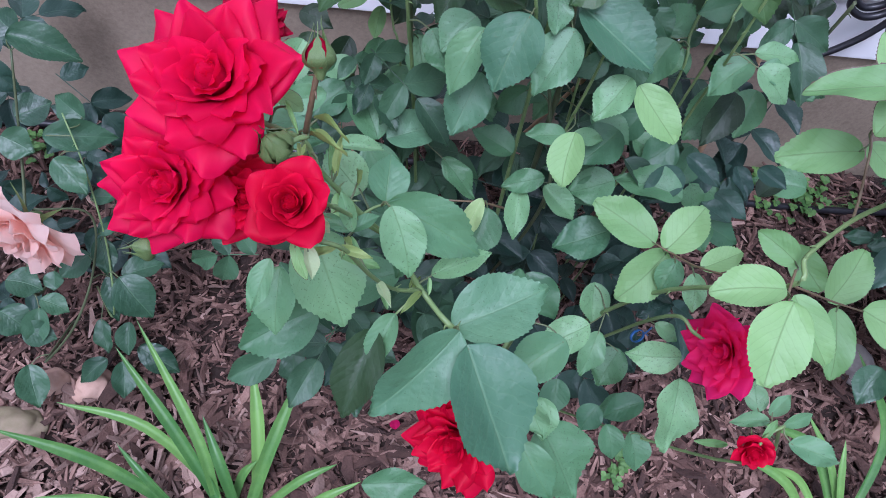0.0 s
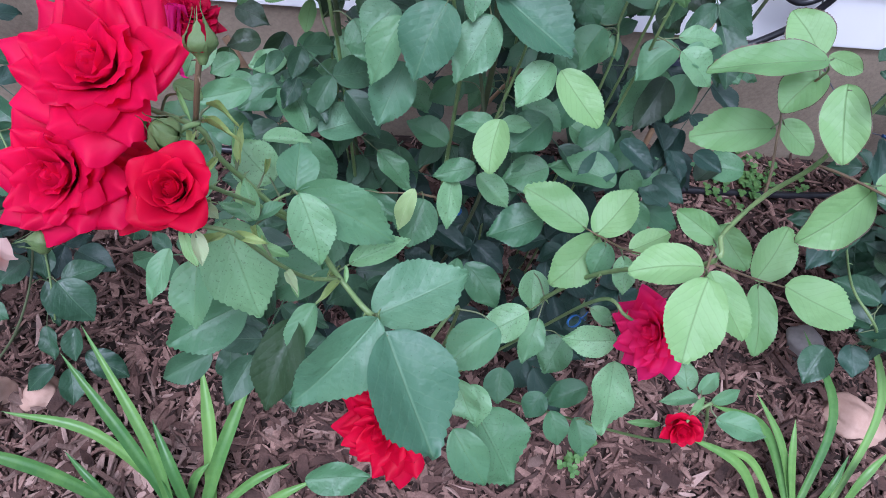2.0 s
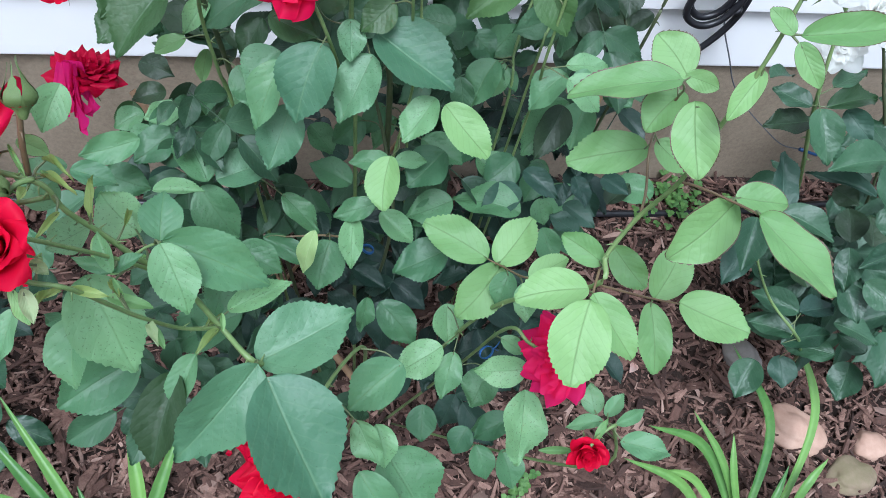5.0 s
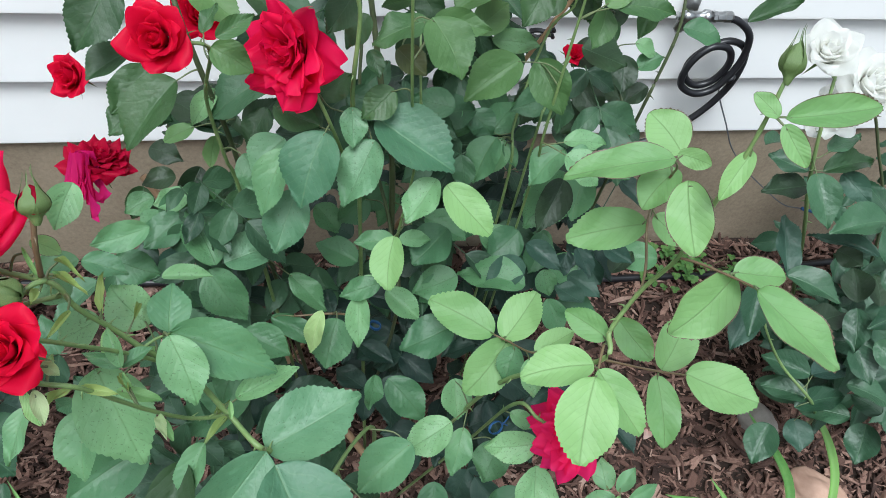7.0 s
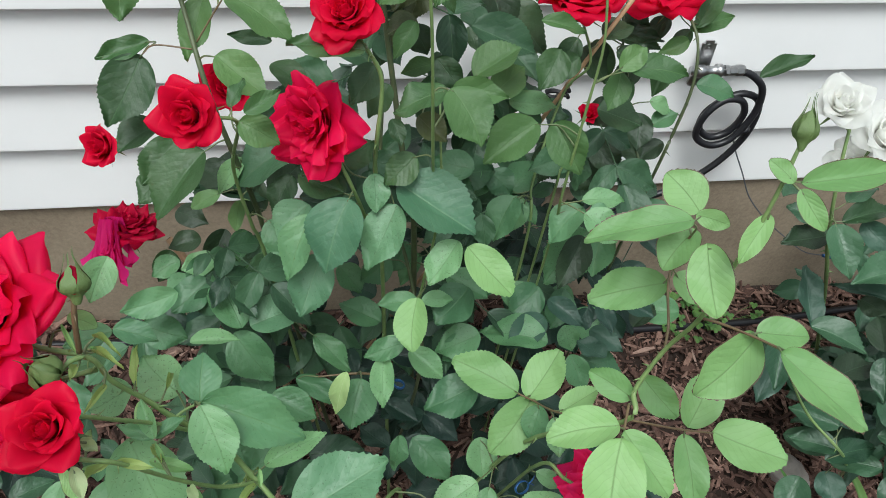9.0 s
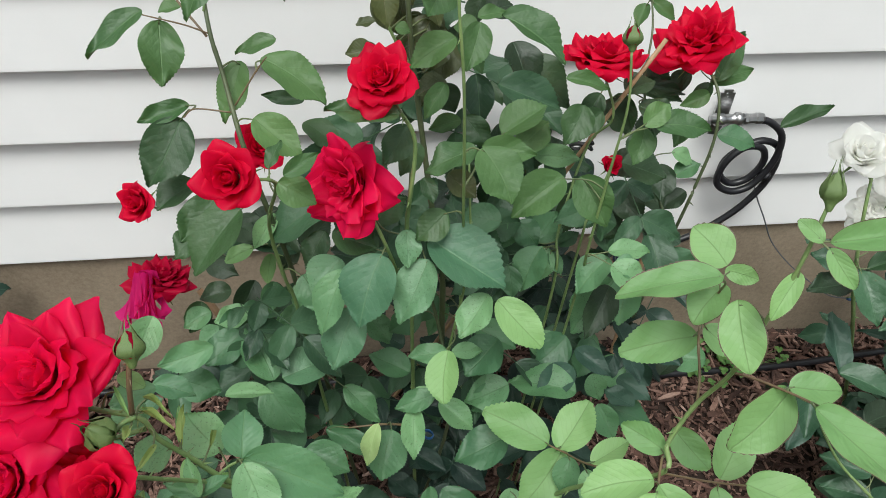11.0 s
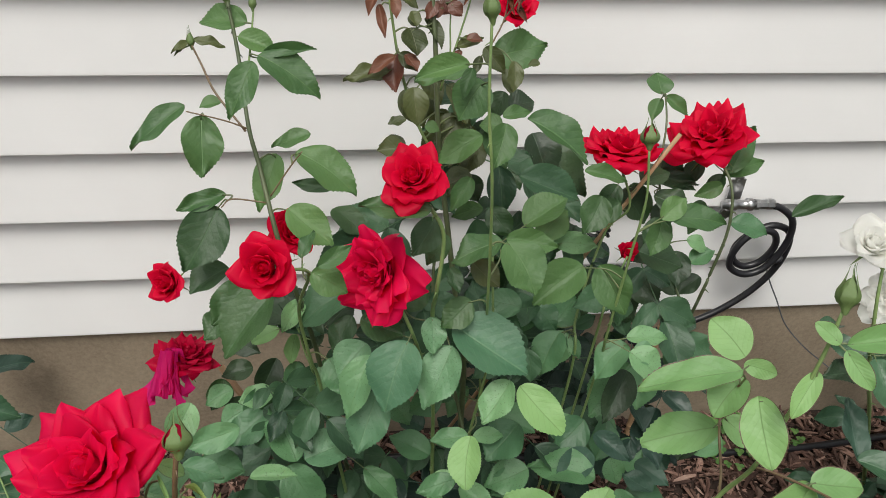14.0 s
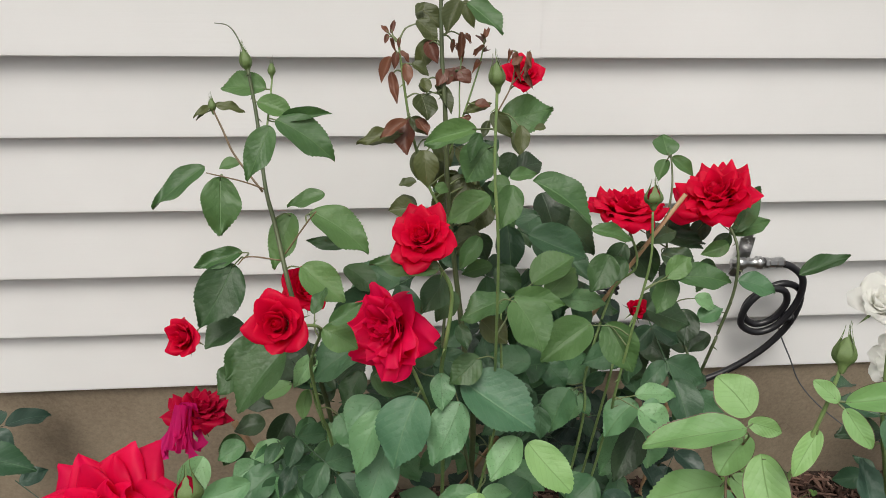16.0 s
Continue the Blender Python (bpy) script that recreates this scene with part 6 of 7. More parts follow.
leaf(bush, "o", (0.063, 0.637, 0.989), (0.036, 0.636, 0.988), 0.021, (-0.015, -0.676, 0.737))
leaf(bush, "n", (0.083, 0.646, 1.008), (0.097, 0.642, 1.006), 0.013, (-0.034, -0.681, 0.731))
leaf(bush, "o", (0.139, 0.680, 1.065), (0.132, 0.667, 1.052), 0.009, (-0.055, -0.699, 0.713))
leaf(bush, "o", (0.196, 0.669, 1.062), (0.184, 0.669, 1.061), 0.008, (-0.080, -0.697, 0.713))
leaf(bush, "l", (-0.095, 0.310, 0.865), (-0.096, 0.332, 0.880), 0.005, (0.088, -0.569, 0.817))
leaf(bush, "l", (-0.072, 0.257, 0.849), (-0.078, 0.269, 0.857), 0.004, (0.079, -0.539, 0.839))
leaf(bush, "l", (-0.057, 0.253, 0.820), (-0.051, 0.240, 0.812), 0.005, (0.063, -0.522, 0.851))
leaf(bush, "l", (-0.087, 0.237, 0.896), (-0.074, 0.232, 0.892), 0.003, (0.090, -0.537, 0.839))
leaf(bush, "l", (-0.106, 0.229, 0.900), (-0.092, 0.231, 0.900), 0.003, (0.104, -0.536, 0.838))
leaf(bush, "l", (-0.020, 0.288, 0.777), (-0.019, 0.276, 0.770), 0.004, (0.038, -0.528, 0.848))
leaf(bush, "l", (-0.107, 0.298, 0.926), (-0.097, 0.293, 0.921), 0.003, (0.102, -0.575, 0.812))
leaf(bush, "l", (-0.121, 0.305, 0.941), (-0.112, 0.290, 0.929), 0.003, (0.113, -0.579, 0.808))
leaf(bush, "m", (-0.078, 0.270, 0.860), (-0.087, 0.292, 0.875), 0.011, (0.084, -0.551, 0.830))
leaf(bush, "m", (-0.079, 0.272, 0.857), (-0.103, 0.280, 0.865), 0.009, (0.088, -0.547, 0.833))
leaf(bush, "m", (-0.080, 0.275, 0.853), (-0.061, 0.286, 0.858), 0.010, (0.075, -0.548, 0.833))
leaf(bush, "p", (-0.100, 0.213, 0.931), (-0.094, 0.198, 0.921), 0.008, (0.110, -0.530, 0.841))
leaf(bush, "p", (-0.096, 0.226, 0.938), (-0.088, 0.220, 0.933), 0.007, (0.106, -0.543, 0.833))
leaf(bush, "l", (-0.065, 0.737, 0.692), (-0.054, 0.717, 0.675), 0.017, (0.107, -0.754, 0.648))
leaf(bush, "d", (0.535, 0.644, 0.481), (0.466, 0.658, 0.481), 0.044, (-0.391, -0.571, 0.721))
leaf(bush, "b", (0.414, 0.684, 0.454), (0.391, 0.660, 0.426), 0.030, (-0.305, -0.586, 0.751))
leaf(bush, "b", (0.443, 0.677, 0.453), (0.462, 0.644, 0.425), 0.037, (-0.344, -0.571, 0.745))
leaf(bush, "d", (0.110, 0.456, 0.525), (0.103, 0.425, 0.494), 0.022, (-0.066, -0.488, 0.870))
leaf(bush, "d", (0.340, 0.553, 0.523), (0.358, 0.517, 0.492), 0.034, (-0.295, -0.535, 0.792))
leaf(bush, "d", (0.350, 0.611, 0.511), (0.358, 0.584, 0.487), 0.031, (-0.289, -0.572, 0.768))
leaf(bush, "d", (0.114, 0.660, 0.611), (0.077, 0.641, 0.585), 0.036, (-0.052, -0.677, 0.735))
leaf(bush, "d", (0.140, 0.685, 0.612), (0.115, 0.660, 0.583), 0.029, (-0.082, -0.686, 0.722))
leaf(bush, "b", (0.095, 0.641, 0.560), (0.062, 0.659, 0.571), 0.031, (-0.033, -0.660, 0.750))
leaf(bush, "d", (0.252, 0.635, 0.614), (0.225, 0.610, 0.584), 0.036, (-0.197, -0.649, 0.735))
leaf(bush, "d", (0.156, 0.671, 0.602), (0.123, 0.648, 0.573), 0.026, (-0.094, -0.674, 0.733))
leaf(bush, "d", (-0.030, 0.436, 0.532), (-0.111, 0.414, 0.501), 0.053, (0.100, -0.502, 0.859))
leaf(bush, "d", (0.050, 0.675, 0.585), (0.077, 0.645, 0.561), 0.034, (-0.019, -0.670, 0.742))
leaf(bush, "b", (-0.067, 0.665, 0.551), (-0.095, 0.689, 0.570), 0.032, (0.122, -0.668, 0.734))
leaf(bush, "d", (-0.044, 0.683, 0.573), (-0.075, 0.660, 0.546), 0.037, (0.102, -0.666, 0.739))
leaf(bush, "o", (0.114, 0.726, 0.984), (0.096, 0.705, 0.951), 0.026, (-0.105, -0.867, 0.487))
leaf(bush, "o", (0.138, 0.731, 0.977), (0.122, 0.710, 0.944), 0.023, (-0.132, -0.862, 0.489))
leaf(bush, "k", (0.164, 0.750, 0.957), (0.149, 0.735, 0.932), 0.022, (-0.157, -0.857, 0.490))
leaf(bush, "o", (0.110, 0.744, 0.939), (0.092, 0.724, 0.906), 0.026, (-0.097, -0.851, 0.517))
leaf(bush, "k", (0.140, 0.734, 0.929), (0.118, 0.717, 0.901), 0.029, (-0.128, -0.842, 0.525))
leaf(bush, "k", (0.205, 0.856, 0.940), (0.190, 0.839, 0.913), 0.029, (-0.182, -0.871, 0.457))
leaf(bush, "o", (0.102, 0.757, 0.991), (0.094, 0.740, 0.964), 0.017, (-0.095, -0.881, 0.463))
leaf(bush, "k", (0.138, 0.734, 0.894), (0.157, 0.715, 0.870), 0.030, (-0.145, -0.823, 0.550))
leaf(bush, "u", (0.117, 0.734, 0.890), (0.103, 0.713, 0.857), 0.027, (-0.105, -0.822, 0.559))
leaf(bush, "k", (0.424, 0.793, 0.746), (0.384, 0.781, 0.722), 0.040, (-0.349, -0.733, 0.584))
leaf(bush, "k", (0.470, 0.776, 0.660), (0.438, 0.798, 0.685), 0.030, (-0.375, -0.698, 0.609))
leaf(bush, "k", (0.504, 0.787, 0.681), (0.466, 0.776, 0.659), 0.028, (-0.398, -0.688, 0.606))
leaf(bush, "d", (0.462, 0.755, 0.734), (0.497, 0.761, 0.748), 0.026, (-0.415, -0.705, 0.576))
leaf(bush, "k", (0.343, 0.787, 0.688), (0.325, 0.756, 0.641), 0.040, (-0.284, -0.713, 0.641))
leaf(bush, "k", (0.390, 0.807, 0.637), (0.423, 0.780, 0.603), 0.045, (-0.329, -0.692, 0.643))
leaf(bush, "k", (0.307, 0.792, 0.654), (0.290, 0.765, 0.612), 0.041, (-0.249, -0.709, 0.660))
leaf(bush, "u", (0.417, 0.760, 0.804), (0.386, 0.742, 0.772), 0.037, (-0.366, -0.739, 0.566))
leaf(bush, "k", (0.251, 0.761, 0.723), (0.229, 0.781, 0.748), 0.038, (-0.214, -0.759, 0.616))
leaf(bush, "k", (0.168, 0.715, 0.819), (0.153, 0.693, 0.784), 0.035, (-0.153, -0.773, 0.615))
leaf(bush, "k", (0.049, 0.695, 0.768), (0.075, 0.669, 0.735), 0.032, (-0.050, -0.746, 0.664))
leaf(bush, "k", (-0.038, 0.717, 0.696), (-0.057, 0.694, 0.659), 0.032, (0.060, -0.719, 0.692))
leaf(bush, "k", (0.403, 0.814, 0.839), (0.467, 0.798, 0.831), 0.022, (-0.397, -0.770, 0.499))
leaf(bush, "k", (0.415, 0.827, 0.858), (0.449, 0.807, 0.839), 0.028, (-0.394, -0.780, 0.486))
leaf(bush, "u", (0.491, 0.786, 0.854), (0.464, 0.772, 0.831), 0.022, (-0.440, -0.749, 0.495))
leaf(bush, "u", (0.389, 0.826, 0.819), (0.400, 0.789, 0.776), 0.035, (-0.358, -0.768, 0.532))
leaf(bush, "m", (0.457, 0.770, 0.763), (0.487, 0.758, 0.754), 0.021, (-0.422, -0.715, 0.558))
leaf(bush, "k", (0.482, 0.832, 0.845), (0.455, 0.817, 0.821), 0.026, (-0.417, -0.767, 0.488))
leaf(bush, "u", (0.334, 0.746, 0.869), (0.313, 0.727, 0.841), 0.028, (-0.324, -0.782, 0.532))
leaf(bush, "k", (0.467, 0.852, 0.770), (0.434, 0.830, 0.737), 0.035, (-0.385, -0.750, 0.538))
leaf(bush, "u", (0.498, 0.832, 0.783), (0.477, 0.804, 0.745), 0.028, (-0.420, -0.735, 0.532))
leaf(bush, "s", (-0.091, 0.303, 0.874), (-0.090, 0.317, 0.898), 0.005, (0.160, -0.372, 0.914))
leaf(bush, "s", (-0.109, 0.300, 0.919), (-0.083, 0.277, 0.933), 0.004, (0.181, -0.378, 0.908))
leaf(bush, "s", (-0.099, 0.282, 0.907), (-0.105, 0.260, 0.915), 0.004, (0.186, -0.353, 0.917))
leaf(bush, "s", (-0.078, 0.315, 0.848), (-0.077, 0.341, 0.842), 0.004, (0.135, -0.364, 0.922))
leaf(bush, "s", (-0.073, 0.255, 0.854), (-0.084, 0.276, 0.842), 0.005, (0.144, -0.315, 0.938))
leaf(bush, "s", (-0.085, 0.228, 0.907), (-0.064, 0.222, 0.907), 0.006, (0.160, -0.311, 0.937))
leaf(bush, "s", (-0.083, 0.220, 0.921), (-0.104, 0.215, 0.912), 0.005, (0.187, -0.307, 0.933))
leaf(bush, "s", (-0.033, 0.287, 0.759), (-0.024, 0.307, 0.750), 0.006, (0.076, -0.300, 0.951))
leaf(bush, "s", (-0.024, 0.285, 0.759), (-0.038, 0.265, 0.766), 0.006, (0.081, -0.286, 0.955))
leaf(bush, "p", (-0.059, 0.251, 0.828), (-0.050, 0.228, 0.838), 0.007, (0.118, -0.287, 0.951))
leaf(bush, "p", (-0.033, 0.286, 0.758), (-0.027, 0.301, 0.745), 0.006, (0.077, -0.296, 0.952))
leaf(bush, "s", (-0.109, 0.281, 0.930), (-0.108, 0.263, 0.942), 0.005, (0.202, -0.368, 0.908))
leaf(bush, "s", (-0.104, 0.300, 0.933), (-0.084, 0.281, 0.949), 0.003, (0.183, -0.390, 0.902))
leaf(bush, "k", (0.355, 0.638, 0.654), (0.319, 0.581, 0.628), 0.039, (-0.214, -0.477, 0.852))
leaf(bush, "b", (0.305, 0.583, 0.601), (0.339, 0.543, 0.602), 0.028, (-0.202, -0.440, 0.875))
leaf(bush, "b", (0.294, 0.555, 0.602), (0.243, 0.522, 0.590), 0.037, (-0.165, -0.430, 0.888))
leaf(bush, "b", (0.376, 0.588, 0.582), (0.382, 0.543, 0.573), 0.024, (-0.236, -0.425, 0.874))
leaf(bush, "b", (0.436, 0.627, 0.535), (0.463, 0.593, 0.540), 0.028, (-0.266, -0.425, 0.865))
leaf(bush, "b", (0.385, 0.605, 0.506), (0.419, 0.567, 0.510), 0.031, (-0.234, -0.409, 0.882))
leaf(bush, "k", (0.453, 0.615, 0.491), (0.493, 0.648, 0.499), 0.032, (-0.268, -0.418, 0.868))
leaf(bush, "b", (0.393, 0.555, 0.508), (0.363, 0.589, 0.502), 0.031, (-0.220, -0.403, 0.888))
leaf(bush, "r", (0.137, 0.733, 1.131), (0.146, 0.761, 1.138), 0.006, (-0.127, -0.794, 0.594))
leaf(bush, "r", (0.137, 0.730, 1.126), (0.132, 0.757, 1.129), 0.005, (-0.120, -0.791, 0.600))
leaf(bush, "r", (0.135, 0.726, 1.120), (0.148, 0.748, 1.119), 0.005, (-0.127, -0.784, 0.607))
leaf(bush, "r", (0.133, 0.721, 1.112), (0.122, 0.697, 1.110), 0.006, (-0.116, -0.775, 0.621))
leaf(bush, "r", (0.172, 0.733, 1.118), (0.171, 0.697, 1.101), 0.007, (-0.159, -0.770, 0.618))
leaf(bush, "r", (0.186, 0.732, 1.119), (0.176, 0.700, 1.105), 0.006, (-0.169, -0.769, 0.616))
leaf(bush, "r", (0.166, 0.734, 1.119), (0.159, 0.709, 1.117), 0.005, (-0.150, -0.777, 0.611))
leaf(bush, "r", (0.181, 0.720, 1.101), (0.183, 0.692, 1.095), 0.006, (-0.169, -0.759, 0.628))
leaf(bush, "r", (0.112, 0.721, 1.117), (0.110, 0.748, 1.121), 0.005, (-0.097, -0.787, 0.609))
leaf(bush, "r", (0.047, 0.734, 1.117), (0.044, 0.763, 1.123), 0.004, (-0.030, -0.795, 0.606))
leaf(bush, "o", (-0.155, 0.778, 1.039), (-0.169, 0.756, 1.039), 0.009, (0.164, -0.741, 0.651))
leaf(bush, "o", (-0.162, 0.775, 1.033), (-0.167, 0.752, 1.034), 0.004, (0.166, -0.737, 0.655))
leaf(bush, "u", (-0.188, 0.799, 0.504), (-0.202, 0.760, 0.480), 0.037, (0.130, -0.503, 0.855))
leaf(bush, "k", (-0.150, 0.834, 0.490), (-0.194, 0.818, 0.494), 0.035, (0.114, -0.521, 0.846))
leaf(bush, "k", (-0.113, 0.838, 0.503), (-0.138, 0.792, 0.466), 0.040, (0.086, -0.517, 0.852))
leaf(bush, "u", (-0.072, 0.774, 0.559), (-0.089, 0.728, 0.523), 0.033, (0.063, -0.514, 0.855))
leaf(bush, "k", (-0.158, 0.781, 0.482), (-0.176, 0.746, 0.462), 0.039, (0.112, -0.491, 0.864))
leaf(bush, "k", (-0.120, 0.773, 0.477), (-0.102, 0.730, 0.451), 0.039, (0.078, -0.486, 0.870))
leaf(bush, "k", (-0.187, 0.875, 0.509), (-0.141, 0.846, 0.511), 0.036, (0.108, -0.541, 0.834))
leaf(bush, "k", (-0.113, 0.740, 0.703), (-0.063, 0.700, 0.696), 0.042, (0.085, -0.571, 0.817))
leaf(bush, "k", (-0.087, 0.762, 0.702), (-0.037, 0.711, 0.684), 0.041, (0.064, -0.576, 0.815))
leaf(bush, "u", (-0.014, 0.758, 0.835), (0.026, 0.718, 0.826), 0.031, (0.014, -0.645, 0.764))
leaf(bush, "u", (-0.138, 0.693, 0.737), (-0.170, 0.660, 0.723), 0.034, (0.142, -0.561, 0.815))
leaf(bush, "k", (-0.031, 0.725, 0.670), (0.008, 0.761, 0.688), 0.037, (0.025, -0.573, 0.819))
rose(bush, "open", CRIMSON, (-0.160, 0.299, 0.961), (-0.154, -0.404, 0.902), 0.0467, 0.3, "wide open red bloom, velvety petals with pointed rims")
rose(bush, "open", CRIMSON, (-0.187, 0.264, 0.906), (-0.276, -0.643, 0.714), 0.0402, 1.2, "")
rose(bush, "open", RED, (-0.143, 0.265, 0.897), (0.059, -0.609, 0.791), 0.0284, 0.7, "")
rose(bush, "cup", RED, (-0.108, 0.220, 0.958), (-0.053, -0.448, 0.892), 0.0223, 2.1, "half open red bloom with a spiral heart")
rose(bush, "open", RED, (0.016, 0.205, 0.641), (-0.56, -0.62, 0.55), 0.0444, 0.8, "nodding red bloom")
rose(bush, "open", CERISE, (0.278, 0.308, 0.635), (-0.84, -0.28, 0.46), 0.0430, 2.5, "cerise red bloom seen from the side")
rose(bush, "cup", RED, (0.288, 0.210, 0.639), (-0.143, -0.915, 0.376), 0.0187, 0.4, "small half-open red bud")
rose(bush, "cup", RED, (-0.069, 0.526, 0.933), (-0.217, -0.737, 0.640), 0.0287, 0.2, "")
rose(bush, "ragged", CRIMSON, (0.030, 0.549, 0.902), (-0.70, -0.60, 0.40), 0.0450, 1.6, "red bloom with long ragged pointed petals")
rose(bush, "full", RED, (0.062, 0.538, 1.018), (-0.30, -0.42, 0.86), 0.0325, 2.9, "")
rose(bush, "open", RED, (0.342, 0.784, 0.900), (-0.021, 0.176, 0.984), 0.0482, 0.5, "")
rose(bush, "open", RED, (0.462, 0.799, 0.910), (-0.45, -0.06, 0.88), 0.0534, 3.5, "")
rose(bush, "cup", RED, (-0.242, 0.810, 0.684), (-0.570, -0.642, 0.512), 0.0286, 0.9, "")
rose(bush, "cup", RED, (-0.058, 0.697, 0.848), (0.002, -0.604, 0.797), 0.0290, 1.9, "")
rose(bush, "open", DARK_RED, (-0.232, 0.796, 0.562), (0.24, 0.22, 0.945), 0.0450, 0.2, "fading dark red bloom")
rose(bush, "wilted", WINE, (-0.249, 0.770, 0.578), (-0.10, -0.50, -0.86), 0.0350, 0.9, "wilted magenta bloom")
rose(bush, "cup", RED, (0.195, 0.795, 1.071), (0.121, -0.540, 0.833), 0.0232, 0.9, "")
rose(bush, "tight", RED, (0.381, 0.775, 0.741), (0.006, -0.519, 0.855), 0.0198, 0.9, "")
bud(bush, (-0.099, 0.292, 0.985), (-0.093, 0.644, 0.759), 0.0148, DARK_RED, 1, "green bud showing a dark red tip")
bud(bush, (-0.121, 0.269, 0.940), (-0.315, -0.237, 0.919), 0.0151, SEPAL, 1.15, "")
bud(bush, (-0.198, 0.244, 0.868), (-0.960, -0.262, 0.098), 0.0120, SEPAL, 1.2, "")
bud(bush, (0.335, 0.332, 1.045), (0.206, 0.570, 0.795), 0.0128, SEPAL, 1.05, "fat green bud with ragged sepals", 1.15)
bud(bush, (0.311, 0.636, 0.993), (0.021, 0.484, 0.875), 0.0168, DARK_RED, 1, "")
cane(bush, 0.0013, 0.0005, (-0.115, 0.796, 1.091), (-0.120, 0.804, 1.103), (-0.127, 0.812, 1.113), (-0.135, 0.816, 1.118), (-0.147, 0.818, 1.119), mat=DARK_STEM, name="sepal")
bud(bush, (-0.113, 0.790, 1.082), (-0.201, 0.381, 0.902), 0.0118, SEPAL, 1.0, "", 1.3)
bud(bush, (-0.086, 0.782, 1.076), (0.010, 0.466, 0.885), 0.0078, SEPAL, 0.9, "", 1.3)
bud(bush, (-0.153, 0.777, 1.037), (-0.109, 0.368, 0.924), 0.0080, SEPAL, 0.9, "", 1.3)
bud(bush, (0.121, 0.548, 1.158), (-0.102, 0.378, 0.920), 0.0110, SEPAL, 1.05, "", 1.3)
stalks(bush)
left_bush = thing("rose_bush", "rose bush with a pale peach-pink bloom and dark leaves", "rose bush", "rose bushes")
cane(left_bush, 0.0026, 0.0016, (-0.580, 0.620, -0.020), (-0.562, 0.492, 0.090), (-0.484, 0.493, 0.219), (-0.444, 0.537, 0.311), (-0.435, 0.574, 0.396), (-0.488, 0.551, 0.435), mat=DARK_STEM, prickles=8)
cane(left_bush, 0.0035, 0.0020, (-0.620, 0.750, 0.000), (-0.557, 0.549, 0.211), (-0.555, 0.662, 0.366), (-0.544, 0.742, 0.514), mat=DARK_STEM, prickles=4)
cane(left_bush, 0.0022, 0.0014, (-0.550, 0.680, -0.000), (-0.428, 0.507, 0.234), (-0.423, 0.558, 0.339), (-0.446, 0.625, 0.427), (-0.473, 0.674, 0.479), mat=GREEN_STEM, prickles=4)
leaf(left_bush, "w", (-0.547, 0.752, 0.533), (-0.459, 0.745, 0.513), 0.046, (0.135, -0.601, 0.788))
leaf(left_bush, "w", (-0.501, 0.656, 0.452), (-0.412, 0.669, 0.448), 0.043, (0.122, -0.574, 0.810))
leaf(left_bush, "w", (-0.478, 0.621, 0.451), (-0.435, 0.588, 0.422), 0.039, (0.124, -0.560, 0.819))
leaf(left_bush, "w", (-0.446, 0.609, 0.385), (-0.414, 0.616, 0.385), 0.024, (0.112, -0.555, 0.825))
leaf(left_bush, "w", (-0.435, 0.573, 0.343), (-0.423, 0.530, 0.314), 0.033, (0.110, -0.534, 0.838))
leaf(left_bush, "w", (-0.401, 0.519, 0.331), (-0.354, 0.477, 0.300), 0.055, (0.097, -0.520, 0.848))
leaf(left_bush, "w", (-0.575, 0.538, 0.268), (-0.527, 0.534, 0.258), 0.041, (0.138, -0.521, 0.842))
leaf(left_bush, "w", (-0.522, 0.512, 0.265), (-0.483, 0.502, 0.254), 0.029, (0.127, -0.515, 0.848))
leaf(left_bush, "w", (-0.497, 0.574, 0.087), (-0.485, 0.525, 0.056), 0.030, (0.107, -0.505, 0.856))
leaf(left_bush, "w", (-0.486, 0.523, 0.043), (-0.528, 0.484, 0.027), 0.034, (0.110, -0.493, 0.863))
leaf(left_bush, "w", (-0.463, 0.523, 0.035), (-0.456, 0.470, 0.003), 0.040, (0.098, -0.490, 0.866))
leaf(left_bush, "w", (-0.438, 0.544, 0.051), (-0.370, 0.512, 0.026), 0.045, (0.084, -0.498, 0.863))
leaf(left_bush, "w", (-0.601, 0.500, 0.056), (-0.579, 0.441, 0.020), 0.049, (0.131, -0.486, 0.864))
leaf(left_bush, "w", (-0.604, 0.525, 0.195), (-0.564, 0.504, 0.176), 0.052, (0.140, -0.508, 0.850))
leaf(left_bush, "w", (-0.569, 0.504, 0.187), (-0.521, 0.494, 0.174), 0.039, (0.131, -0.504, 0.853))
leaf(left_bush, "w", (-0.579, 0.735, 0.392), (-0.532, 0.759, 0.402), 0.049, (0.138, -0.580, 0.803))
leaf(left_bush, "w", (-0.451, 0.570, 0.089), (-0.449, 0.522, 0.062), 0.034, (0.098, -0.505, 0.857))
leaf(left_bush, "w", (-0.430, 0.548, 0.285), (-0.418, 0.491, 0.249), 0.030, (0.105, -0.519, 0.848))
leaf(left_bush, "w", (-0.432, 0.568, 0.359), (-0.407, 0.583, 0.366), 0.017, (0.109, -0.544, 0.832))
leaf(left_bush, "w", (-0.412, 0.543, 0.289), (-0.361, 0.569, 0.300), 0.034, (0.096, -0.531, 0.842))
leaf(left_bush, "w", (-0.518, 0.562, 0.259), (-0.516, 0.538, 0.244), 0.030, (0.128, -0.523, 0.843))
leaf(left_bush, "w", (-0.461, 0.575, 0.293), (-0.500, 0.543, 0.278), 0.041, (0.121, -0.529, 0.840))
leaf(left_bush, "w", (-0.548, 0.531, 0.200), (-0.548, 0.481, 0.169), 0.039, (0.131, -0.506, 0.852))
leaf(left_bush, "w", (-0.540, 0.764, 0.523), (-0.573, 0.781, 0.542), 0.045, (0.148, -0.604, 0.783))
